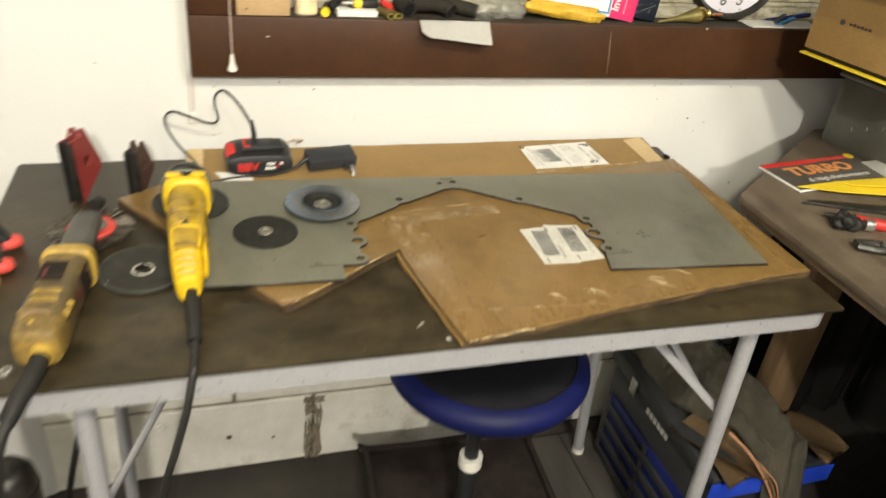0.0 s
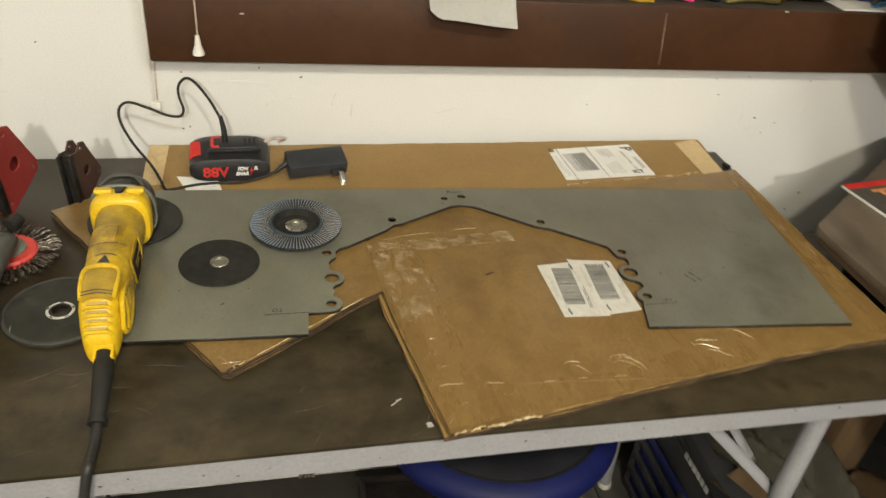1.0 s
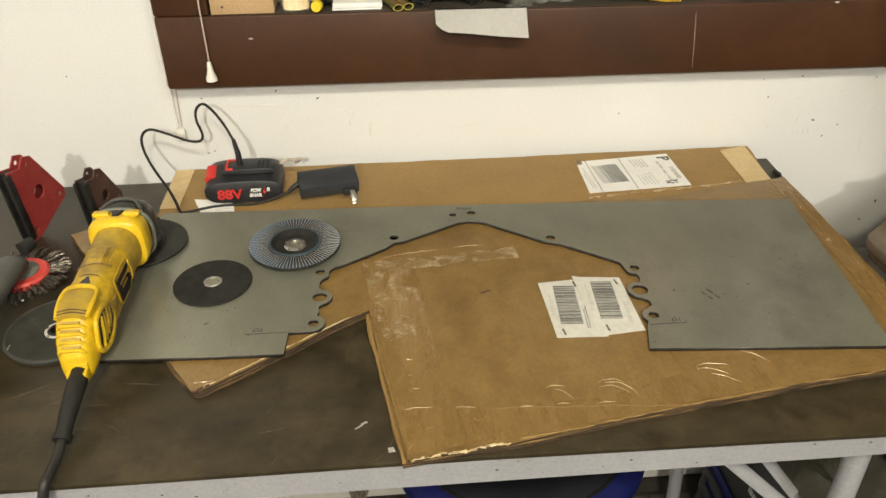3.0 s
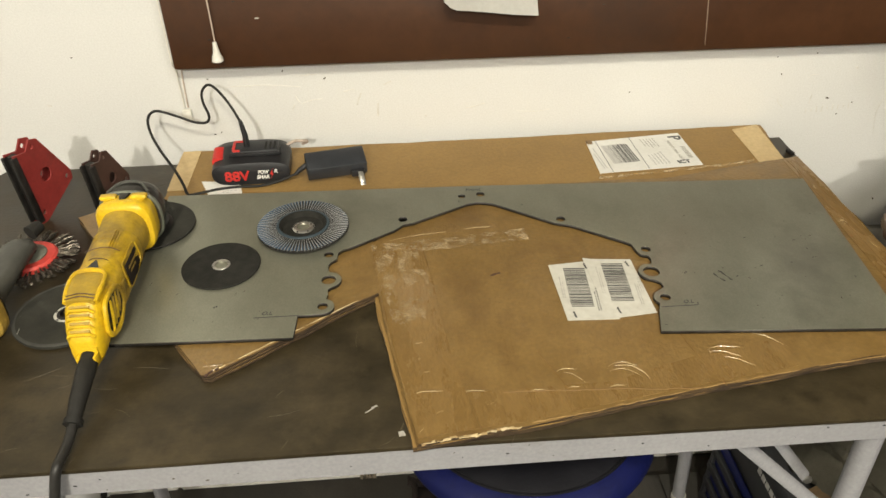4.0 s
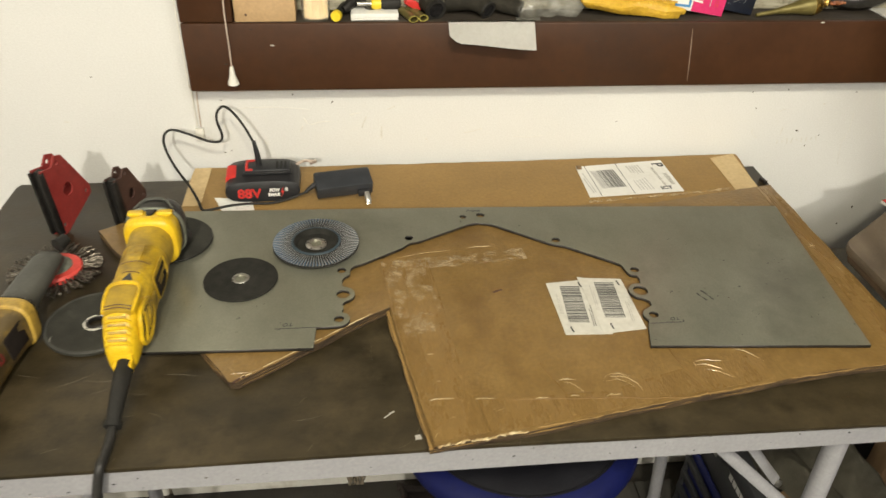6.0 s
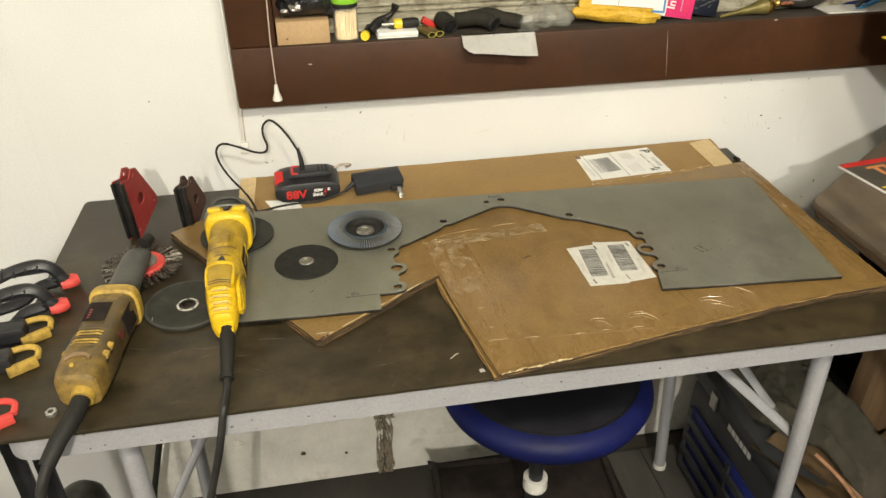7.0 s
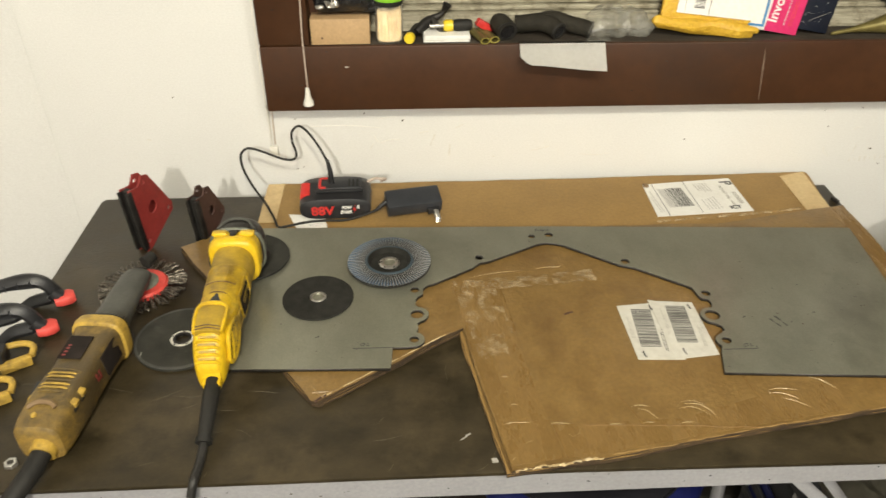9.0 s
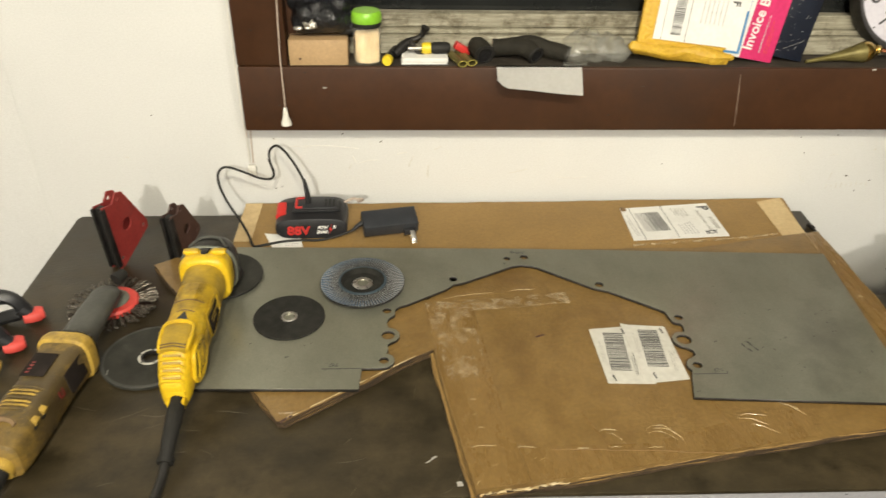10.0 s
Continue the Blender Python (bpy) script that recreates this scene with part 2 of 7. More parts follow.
M = dict(
    wall=surface("wall_paint", (0.615, 0.609, 0.586), (0.650, 0.644, 0.618), 0.75, scale=3.5, fine=420, bump=0.02, grime=(0.54, 0.515, 0.46), grime_at=0.70),
    block=surface("painted_block", (0.58, 0.56, 0.49), (0.77, 0.75, 0.68), 0.8, scale=9, fine=160, bump=0.6, grime=(0.28, 0.22, 0.14), grime_at=0.62),
    mortar=surface("mortar", (0.12, 0.095, 0.06), (0.30, 0.26, 0.20), 0.9, scale=18, bump=0.6),
    casing=surface("brown_paint", (0.039, 0.0150, 0.0056), (0.059, 0.0235, 0.0088), 0.50, scale=6, fine=70, bump=0.12, grime=(0.030, 0.016, 0.010), grime_at=0.60, specular=0.3),
    floor=surface("oily_concrete", (0.012, 0.0105, 0.008), (0.036, 0.030, 0.022), 0.8, scale=5, bump=0.4, grime=(0.007, 0.006, 0.005), grime_at=0.56),
    plank=surface("grey_floor_board", (0.032, 0.029, 0.024), (0.060, 0.055, 0.046), 0.75, scale=8, stretch=(6, 0.8, 1), bump=0.3),
    clutter=surface("dark_panelling", (0.07, 0.06, 0.05), (0.12, 0.105, 0.088), 0.8, scale=3),
    faint=surface("faint_scuff", (0.58, 0.56, 0.51), (0.66, 0.64, 0.59), 0.8, scale=60),
    ceiling=surface("ceiling_paint", (0.34, 0.33, 0.30), (0.42, 0.41, 0.37), 0.85, scale=4),
    hardboard=surface("stained_hardboard", (0.0158, 0.0120, 0.0055), (0.0405, 0.0302, 0.0148), 0.42, scale=20, fine=220, bump=0.22, stretch=(0.9, 1.3, 1), grime=(0.060, 0.045, 0.023), grime_at=0.575, depth=0.0012, specular=0.36),
    rail=surface("grey_white_enamel", (0.275, 0.273, 0.285), (0.315, 0.313, 0.325), 0.36, scale=9, fine=260, bump=0.04, grime=(0.15, 0.135, 0.11), grime_at=0.68),
    plate=surface("mill_steel", (0.206, 0.205, 0.158), (0.262, 0.261, 0.204), 0.33, metal=0.5, scale=9, fine=420, bump=0.03, stretch=(1.6, 1.0, 1), grime=(0.152, 0.146, 0.112), grime_at=0.62),
    plate_edge=surface("cut_steel_edge", (0.035, 0.032, 0.028), (0.07, 0.065, 0.06), 0.5, metal=0.6, scale=60),
    card=surface("cardboard", (0.228, 0.136, 0.040), (0.296, 0.181, 0.058), 0.62, scale=8, fine=260, bump=0.16, grime=(0.19, 0.106, 0.034), grime_at=0.62, flutes=0.07),
    taped=surface("taped_cardboard", (0.166, 0.099, 0.030), (0.218, 0.134, 0.044), 0.36, scale=26, fine=210, bump=0.26, coat=0.32, depth=0.003, grime=(0.128, 0.072, 0.021), grime_at=0.57, flutes=0.03, spread=0.18),
    clear_tape=surface("clear_packing_tape", (0.168, 0.099, 0.031), (0.220, 0.134, 0.045), 0.28, scale=12, fine=150, bump=0.22, coat=0.45, depth=0.004, stretch=(2.2, 0.8, 1)),
    card_edge=surface("corrugated_edge", (0.030, 0.017, 0.007), (0.095, 0.056, 0.022), 0.85, scale=40, fine=300, bump=0.5),
    tape=surface("masking_tape", (0.50, 0.36, 0.18), (0.56, 0.42, 0.22), 0.6, scale=30, bump=0.2),
    # Scuff streaks, and the tape's soft sheen as pale colour.
    scuff=surface("scuffed_tape_sheen", (0.44, 0.31, 0.16), (0.58, 0.45, 0.27), 0.34, scale=430, stretch=(0.42, 2.4, 1), bump=0.4, coat=0.5, flecks=0.92, fleck_most=0.62),
    scuff_solid=surface("frayed_paper", (0.34, 0.225, 0.10), (0.50, 0.37, 0.19), 0.7, scale=90, bump=0.3),
    card_crease=surface("pressed_card", (0.135, 0.076, 0.024), (0.190, 0.110, 0.037), 0.55, scale=60, bump=0.2, specular=0.2),
    # Pale colour stands in for highlights on the tape folds.
    ridge=surface("clear_tape_glint", (0.50, 0.38, 0.20), (0.66, 0.54, 0.34), 0.10, scale=50, coat=1.0),
    paper=surface("white_paper", (0.66, 0.65, 0.61), (0.74, 0.73, 0.69), 0.7, scale=14, bump=0.15),
    ink=surface("black_print", (0.03, 0.03, 0.03), (0.06, 0.06, 0.06), 0.6, scale=90, bump=0),
    pale_ink=surface("pale_print", (0.42, 0.41, 0.39), (0.50, 0.49, 0.47), 0.7, scale=90, bump=0),
    yellow=surface("yellow_nylon", (0.58, 0.370, 0.009), (0.70, 0.460, 0.013), 0.40, scale=26, fine=320, bump=0.14, grime=(0.15, 0.092, 0.018), grime_at=0.565),
    old_yellow=surface("soiled_yellow_nylon", (0.135, 0.086, 0.026), (0.43, 0.268, 0.044), 0.48, scale=24, fine=320, bump=0.35, grime=(0.046, 0.035, 0.020), grime_at=0.478),
    bright_old=surface("worn_yellow_nylon", (0.36, 0.230, 0.038), (0.54, 0.355, 0.062), 0.45, scale=60, fine=400, bump=0.3, grime=(0.12, 0.080, 0.030), grime_at=0.56),
    gearcase=surface("grey_cast_alloy", (0.020, 0.018, 0.015), (0.050, 0.046, 0.039), 0.40, metal=0.4, scale=42, bump=0.3, grime=(0.012, 0.010, 0.008), grime_at=0.57),
    old_gear=surface("dull_grey_alloy", (0.060, 0.060, 0.052), (0.105, 0.104, 0.092), 0.48, metal=0.3, scale=22, bump=0.2, grime=(0.035, 0.032, 0.027)),
    rubber=surface("black_rubber", (0.008, 0.008, 0.007), (0.019, 0.0175, 0.015), 0.65, scale=40, bump=0.2, specular=0.35),
    cable=surface("grey_black_cable", (0.012, 0.0115, 0.0105), (0.025, 0.0235, 0.021), 0.5, specular=0.4, scale=50, bump=0.1),
    black=surface("black_plastic", (0.010, 0.010, 0.011), (0.020, 0.020, 0.022), 0.42, scale=30, fine=400, bump=0.1),
    grey_black=surface("charcoal_plastic", (0.016, 0.017, 0.019), (0.028, 0.029, 0.032), 0.5, scale=30, fine=400, bump=0.12),
    slate=surface("slate_grey_plastic", (0.022, 0.0245, 0.029), (0.036, 0.039, 0.045), 0.42, scale=30, fine=400, bump=0.12),
    red=surface("red_plastic", (0.45, 0.020, 0.018), (0.58, 0.035, 0.028), 0.45, scale=40),
    pad_red=surface("red_rubber_pad", (0.50, 0.045, 0.035), (0.62, 0.070, 0.055), 0.55, scale=40),
    magnet_red=surface("red_enamel", (0.200, 0.022, 0.020), (0.310, 0.040, 0.034), 0.42, scale=20, bump=0.15, grime=(0.09, 0.026, 0.022), grime_at=0.60),
    magnet_brown=surface("rusty_dark_enamel", (0.045, 0.022, 0.017), (0.085, 0.040, 0.030), 0.5, scale=20, bump=0.2),
    iron=surface("blackened_steel", (0.020, 0.019, 0.018), (0.055, 0.050, 0.046), 0.5, metal=0.7, scale=35, bump=0.2),
    steel=surface("bright_steel", (0.42, 0.41, 0.38), (0.62, 0.60, 0.56), 0.3, metal=0.9, scale=60),
    wire=surface("brush_wire", (0.016, 0.013, 0.010), (0.25, 0.22, 0.18), 0.30, metal=0.8, scale=300, bump=0.5),
    hub_grey=surface("grey_green_metal", (0.13, 0.14, 0.11), (0.22, 0.23, 0.19), 0.45, metal=0.4, scale=60),
    abrasive=surface("black_abrasive", (0.010, 0.0098, 0.008), (0.026, 0.025, 0.021), 0.85, scale=90, fine=700, bump=0.6, specular=0.25, depth=0.0006),
    abrasive_grey=surface("grey_abrasive", (0.020, 0.020, 0.016), (0.038, 0.037, 0.030), 0.75, scale=60, fine=700, bump=0.6, specular=0.3, depth=0.0006, grime=(0.075, 0.073, 0.064), grime_at=0.66),
    flap=surface("blue_zirconia_cloth", (0.026, 0.060, 0.112), (0.056, 0.100, 0.158), 0.8, specular=0.25, scale=60, fine=700, bump=0.5, depth=0.0008, grime=(0.12, 0.13, 0.14), grime_at=0.62),
    flap_edge=surface("frayed_cloth_edge", (0.20, 0.205, 0.205), (0.34, 0.34, 0.335), 0.7, scale=400, bump=0.3),
    flap_blue=surface("blue_backing", (0.022, 0.038, 0.052), (0.036, 0.058, 0.074), 0.5, scale=40),
    seat_blue=surface("blue_vinyl", (0.002, 0.004, 0.040), (0.003, 0.006, 0.066), 0.6, scale=12, bump=0.15, specular=0.25),
    seat_black=surface("black_vinyl", (0.004, 0.004, 0.006), (0.008, 0.008, 0.011), 0.65, scale=14, bump=0.2, specular=0.2),
    blue_plastic=surface("blue_plastic", (0.003, 0.007, 0.070), (0.005, 0.011, 0.11), 0.5, scale=14),
    canvas=surface("khaki_canvas", (0.085, 0.077, 0.055), (0.150, 0.136, 0.102), 0.85, scale=14, fine=500, bump=0.5, grime=(0.15, 0.115, 0.088), grime_at=0.61),
    lining=surface("orange_lining", (0.26, 0.115, 0.055), (0.40, 0.21, 0.12), 0.8, scale=60),
    leather=surface("tan_leather", (0.13, 0.080, 0.036), (0.21, 0.135, 0.065), 0.65, scale=14, bump=0.3),
    wood=surface("raw_lumber", (0.125, 0.076, 0.036), (0.20, 0.125, 0.062), 0.65, scale=6, stretch=(9, 9, 0.8), bump=0.25),
    bench=surface("oiled_dark_wood", (0.075, 0.056, 0.037), (0.138, 0.109, 0.078), 0.5, scale=5, stretch=(4, 0.7, 4), bump=0.25, grime=(0.036, 0.027, 0.020), grime_at=0.60),
    bench_edge=surface("split_ply_edge", (0.055, 0.034, 0.019), (0.150, 0.096, 0.052), 0.7, scale=12, stretch=(1, 1, 22), bump=0.5),
    tote=surface("smoky_plastic", (0.042, 0.042, 0.033), (0.070, 0.069, 0.056), 0.32, scale=10, bump=0.15, grime=(0.12, 0.12, 0.10), grime_at=0.70),
    sill=surface("dusty_sill", (0.024, 0.019, 0.014), (0.048, 0.039, 0.029), 0.75, scale=16, bump=0.4, specular=0.3, grime=(0.115, 0.096, 0.072), grime_at=0.66),
    flaked=surface("flaking_white_paint", (0.20, 0.180, 0.125), (0.42, 0.39, 0.295), 0.75, scale=70, bump=0.8, stretch=(0.22, 3, 3), grime=(0.085, 0.066, 0.034), grime_at=0.55),
    glass=surface("night_glass", (0.010, 0.011, 0.011), (0.018, 0.019, 0.018), 0.08, scale=6, bump=0.0, spread=0.04),
    bag=surface("black_film", (0.008, 0.008, 0.009), (0.016, 0.016, 0.017), 0.22, scale=22, bump=0.6, depth=0.006),
    clear=surface("clear_film", (0.13, 0.125, 0.105), (0.30, 0.295, 0.26), 0.10, scale=24, bump=0.5, depth=0.005, coat=0.8, flecks=0.78, fleck_most=0.50),
    jar=surface("clear_jar", (0.85, 0.85, 0.82), (0.92, 0.92, 0.90), 0.06, scale=10, bump=0, trans=0.95),
    lime=surface("lime_plastic", (0.20, 0.46, 0.025), (0.26, 0.56, 0.04), 0.38, scale=20),
    pick=surface("birch_picks", (0.52, 0.38, 0.20), (0.66, 0.52, 0.31), 0.6, scale=60, island=0.10),
    mailer=surface("yellow_mailer", (0.52, 0.305, 0.022), (0.64, 0.40, 0.040), 0.5, scale=22, bump=0.5, depth=0.005),
    pink=surface("magenta_print", (0.50, 0.018, 0.105), (0.60, 0.030, 0.145), 0.4, scale=12),
    navy=surface("navy_cover", (0.005, 0.0075, 0.016), (0.010, 0.014, 0.026), 0.35, scale=20, grime=(0.05, 0.06, 0.075), grime_at=0.74),
    cyan=surface("blue_print", (0.04, 0.17, 0.36), (0.06, 0.22, 0.44), 0.45, scale=20),
    brass=surface("polished_brass", (0.50, 0.34, 0.085), (0.68, 0.48, 0.15), 0.24, metal=1.0, scale=30),
    copper=surface("copper_wire", (0.36, 0.13, 0.055), (0.50, 0.20, 0.09), 0.4, metal=0.8, scale=60),
    dial=surface("clock_dial", (0.57, 0.55, 0.61), (0.63, 0.61, 0.67), 0.4, scale=6, bump=0),
    cut_brass=surface("cut_brass_end", (0.34, 0.29, 0.06), (0.46, 0.40, 0.10), 0.4, metal=0.3, scale=60),
    green_tin=surface("olive_brass_tube", (0.13, 0.105, 0.030), (0.24, 0.20, 0.07), 0.45, metal=0.5, scale=30),
    orange=surface("orange_print", (0.52, 0.20, 0.06), (0.62, 0.26, 0.09), 0.45, scale=12),
    cover=surface("dark_cover", (0.055, 0.050, 0.042), (0.095, 0.085, 0.070), 0.4, scale=10),
    yellow_sheet=surface("yellow_sheet", (0.66, 0.48, 0.02), (0.76, 0.58, 0.03), 0.4, scale=12),
    cord=surface("cotton_cord", (0.40, 0.32, 0.26), (0.52, 0.43, 0.36), 0.8, scale=200),
    ivory=surface("ivory_plastic", (0.62, 0.60, 0.54), (0.72, 0.70, 0.64), 0.4, scale=20),
    mark=surface("grey_scuff", (0.30, 0.29, 0.26), (0.46, 0.44, 0.40), 0.8, scale=60),
    soiled=surface("soiled_grip", (0.30, 0.195, 0.018), (0.47, 0.305, 0.020), 0.5, scale=26, fine=320, bump=0.2, grime=(0.16, 0.105, 0.018), grime_at=0.54),
    grease=surface("dark_grease", (0.040, 0.030, 0.017), (0.10, 0.078, 0.048), 0.7, scale=60, bump=0.4),
    rust=surface("grease_smear", (0.17, 0.135, 0.090), (0.30, 0.25, 0.18), 0.85, scale=60, stretch=(2.5, 1, 0.5), bump=0.3, flecks=0.80, fleck_most=0.75),
    dull_black=surface("dull_black_film", (0.012, 0.009, 0.008), (0.026, 0.020, 0.017), 0.85, scale=40, specular=0.15),
    mark_dark=surface("worn_grey_rim", (0.032, 0.032, 0.028), (0.066, 0.065, 0.057), 0.75, scale=50, fine=700, bump=0.4, depth=0.0006),
    label_paper=surface("taped_label_paper", (0.50, 0.485, 0.43), (0.575, 0.56, 0.50), 0.5, scale=20, fine=120, bump=0.25, coat=0.2),
    label_ink=surface("faded_print", (0.045, 0.044, 0.041), (0.11, 0.107, 0.10), 0.6, scale=120, bump=0),
    kraft_light=surface("pale_cardboard", (0.36, 0.235, 0.115), (0.45, 0.30, 0.155), 0.65, scale=10, fine=260, bump=0.12),
    hose_rubber=surface("dusty_black_rubber", (0.014, 0.0125, 0.009), (0.034, 0.030, 0.022), 0.8, scale=26, bump=0.35, specular=0.2, grime=(0.010, 0.009, 0.007), grime_at=0.58),
    nick=surface("worn_brown", (0.19, 0.135, 0.095), (0.27, 0.20, 0.15), 0.8, scale=90),
    board_scratch=surface("rubbed_hardboard", (0.060, 0.047, 0.027), (0.085, 0.068, 0.042), 0.6, scale=120),
    blue_rim=surface("bright_blue_plastic", (0.010, 0.040, 0.40), (0.016, 0.060, 0.52), 0.4, scale=14),
    spot=surface("white_scuff", (0.22, 0.205, 0.18), (0.42, 0.40, 0.36), 0.8, scale=60),
)

# ---- mesh tools ----


def put(name, bm, material, parent=None, label="", smooth=0.0):
    """Links a bmesh as one mesh object, under a thing or a part. smooth: the degrees up to which edges look round."""
    me = bpy.data.meshes.new(name)
    if smooth:
        for f in bm.faces:
            f.smooth = True
        for e in bm.edges:
            if len(e.link_faces) == 2 and e.calc_face_angle(0) > radians(smooth):
                e.smooth = False
    bm.to_mesh(me)
    bm.free()
    for m in material if isinstance(material, (list, tuple)) else [material]:
        me.materials.append(m)
    ob = new(name, me)
    if parent:
        ob.parent = parent
    if label:
        tagged(ob, label)
    return ob


def part(name, bm, material, parent, label="", smooth=40.0):
    return put(name, bm, material, parent, label, smooth)


def thing(name, m, label, category, group="", kind=""):
    """An Empty at a thing's base, to carry its parts."""
    ob = new(name)
    ob.empty_display_size = 0.02
    ob.matrix_basis = m
    return tagged(ob, label, category, group, kind)


def join(*bms):
    out = bms[0]
    for b in bms[1:]:
        me = bpy.data.meshes.new("t")
        b.to_mesh(me)
        b.free()
        out.from_mesh(me)
        bpy.data.meshes.remove(me)
    return out


def moved(bm, m):
    bm.transform(m)
    return bm


def box(x0, x1, y0, y1, z0, z1, bevel=0.0, seg=2):
    bm = bmesh.new()
    bmesh.ops.create_cube(bm, size=1)
    bm.transform(Matrix.Translation(((x0 + x1) / 2, (y0 + y1) / 2, (z0 + z1) / 2)) @ Matrix.Diagonal((x1 - x0, y1 - y0, z1 - z0, 1)))
    if bevel:
        bmesh.ops.bevel(bm, geom=bm.edges[:], offset=bevel, segments=seg, profile=0.5, affect="EDGES")
    return bm


def prism(points, z0, z1, bevel=0.0):
    bm = bmesh.new()
    low = [bm.verts.new((x, y, z0)) for x, y in points]
    high = [bm.verts.new((x, y, z1)) for x, y in points]
    k = len(points)
    bm.faces.new(low[::-1])
    bm.faces.new(high)
    for i in range(k):
        bm.faces.new((low[i], low[(i + 1) % k], high[(i + 1) % k], high[i]))
    bmesh.ops.recalc_face_normals(bm, faces=bm.faces[:])
    if bevel:
        bmesh.ops.bevel(bm, geom=bm.edges[:], offset=bevel, segments=2, profile=0.5, affect="EDGES")
    return bm


def lathe(profile, segs=32, close=False):
    """Turns (radius, z) pairs round the z axis."""
    bm = bmesh.new()
    rings = []
    for r, z in profile:
        if r < 1e-6:
            rings.append([bm.verts.new((0, 0, z))])
        else:
            rings.append([bm.verts.new((r * math.cos(2 * math.pi * i / segs), r * math.sin(2 * math.pi * i / segs), z)) for i in range(segs)])
    pairs = list(zip(rings, rings[1:])) + ([(rings[-1], rings[0])] if close else [])
    for a, b in pairs:
        for i in range(segs):
            j = (i + 1) % segs
            quad = [a[i % len(a)], a[j % len(a)], b[j % len(b)], b[i % len(b)]]
            quad = [v for k, v in enumerate(quad) if v not in quad[:k]]
            if len(quad) > 2:
                bm.faces.new(quad)
    bmesh.ops.recalc_face_normals(bm, faces=bm.faces[:])
    return bm


def smooth_line(points, steps=8):
    """A Catmull-Rom line through the points."""
    p = [Vector(q) for q in points]
    p = [2 * p[0] - p[1]] + p + [2 * p[-1] - p[-2]]
    out = []
    for i in range(1, len(p) - 2):
        for k in range(steps):
            t = k / steps
            out.append(0.5 * (2 * p[i] + (p[i + 1] - p[i - 1]) * t + (2 * p[i - 1] - 5 * p[i] + 4 * p[i + 1] - p[i + 2]) * t * t
                              + (3 * p[i] - p[i - 1] - 3 * p[i + 1] + p[i + 2]) * t ** 3))
    return out + [p[-2]]


def tube(points, radius, segs=10, flat=1.0):
    """A round bar along a line of points; radius may be a list."""
    bm = bmesh.new()
    pts = [Vector(p) for p in points]
    rad = radius if isinstance(radius, (list, tuple)) else [radius] * len(pts)
    rings = []
    side = None
    for i, p in enumerate(pts):
        d = (pts[min(i + 1, len(pts) - 1)] - pts[max(i - 1, 0)]).normalized()
        if side is None:
            side = d.orthogonal().normalized()
        side = (side - d * side.dot(d)).normalized()
        up = d.cross(side)
        rings.append([bm.verts.new(p + rad[i] * (side * math.cos(a) + up * math.sin(a) * flat)) for a in [2 * math.pi * k / segs for k in range(segs)]])
    for a, b in zip(rings, rings[1:]):
        for k in range(segs):
            bm.faces.new((a[k], a[(k + 1) % segs], b[(k + 1) % segs], b[k]))
    bm.faces.new(rings[0][::-1])
    bm.faces.new(rings[-1])
    bmesh.ops.recalc_face_normals(bm, faces=bm.faces[:])
    return bm


def loft(sections, segs=28, power=3.0):
    """A hull along y through rounded sections (y, half width, low z, high z[, x shift])."""
    bm = bmesh.new()
    rings = []
    for s in sections:
        y, w, lo, hi = s[:4]
        dx = s[4] if len(s) > 4 else 0.0
        ring = []
        for k in range(segs):
            a = 2 * math.pi * k / segs
            c, d = math.cos(a), math.sin(a)
            x = w * math.copysign(abs(c) ** (2 / power), c)
            z = (lo + hi) / 2 + (hi - lo) / 2 * math.copysign(abs(d) ** (2 / power), d)
            ring.append(bm.verts.new((x + dx, y, z)))
        rings.append(ring)
    for a, b in zip(rings, rings[1:]):
        for k in range(segs):
            bm.faces.new((a[k], a[(k + 1) % segs], b[(k + 1) % segs], b[k]))
    bm.faces.new(rings[0])
    bm.faces.new(rings[-1][::-1])
    bmesh.ops.recalc_face_normals(bm, faces=bm.faces[:])
    return bm


def from_curve(curve, thick):
    """A filled flat curve or text as a solid, lying in xy from z 0 up to thick."""
    curve.extrude = thick / 2
    ob = new("t", curve)
    me = bpy.data.meshes.new_from_object(ob.evaluated_get(bpy.context.evaluated_depsgraph_get()))
    bm = bmesh.new()
    bm.from_mesh(me)
    bpy.data.objects.remove(ob)
    bpy.data.meshes.remove(me)
    bmesh.ops.remove_doubles(bm, verts=bm.verts[:], dist=1e-6)
    bm.transform(Matrix.Translation((0, 0, thick / 2)))
    return bm


def cut_sheet(outlines, thick):
    """A sheet with holes: the first outline is its rim, the rest are cut out."""
    curve = bpy.data.curves.new("t", "CURVE")
    curve.dimensions, curve.fill_mode = "2D", "BOTH"
    for line in outlines:
        sp = curve.splines.new("POLY")
        sp.points.add(len(line) - 1)
        for q, (x, y) in zip(sp.points, line):
            q.co = (x, y, 0, 1)
        sp.use_cyclic_u = True
    return from_curve(curve, thick)


def words(text, size, thick=0.0004, shear=0.0, bold=0.0, width=None):
    curve = bpy.data.curves.new("t", "FONT")
    curve.body, curve.size, curve.shear = text, size, shear
    curve.offset = bold
    curve.align_x, curve.align_y = "CENTER", "CENTER"
    bm = from_curve(curve, thick)
    if width:
        xs = [v.co.x for v in bm.verts]
        bm.transform(Matrix.Diagonal((width / (max(xs) - min(xs)), 1, 1, 1)))
    return bm


def circle(x, y, r, n=24, start=0.0, sweep=360.0):
    return [(x + r * math.cos(radians(start + sweep * k / n)), y + r * math.sin(radians(start + sweep * k / n))) for k in range(n if sweep == 360 else n + 1)]


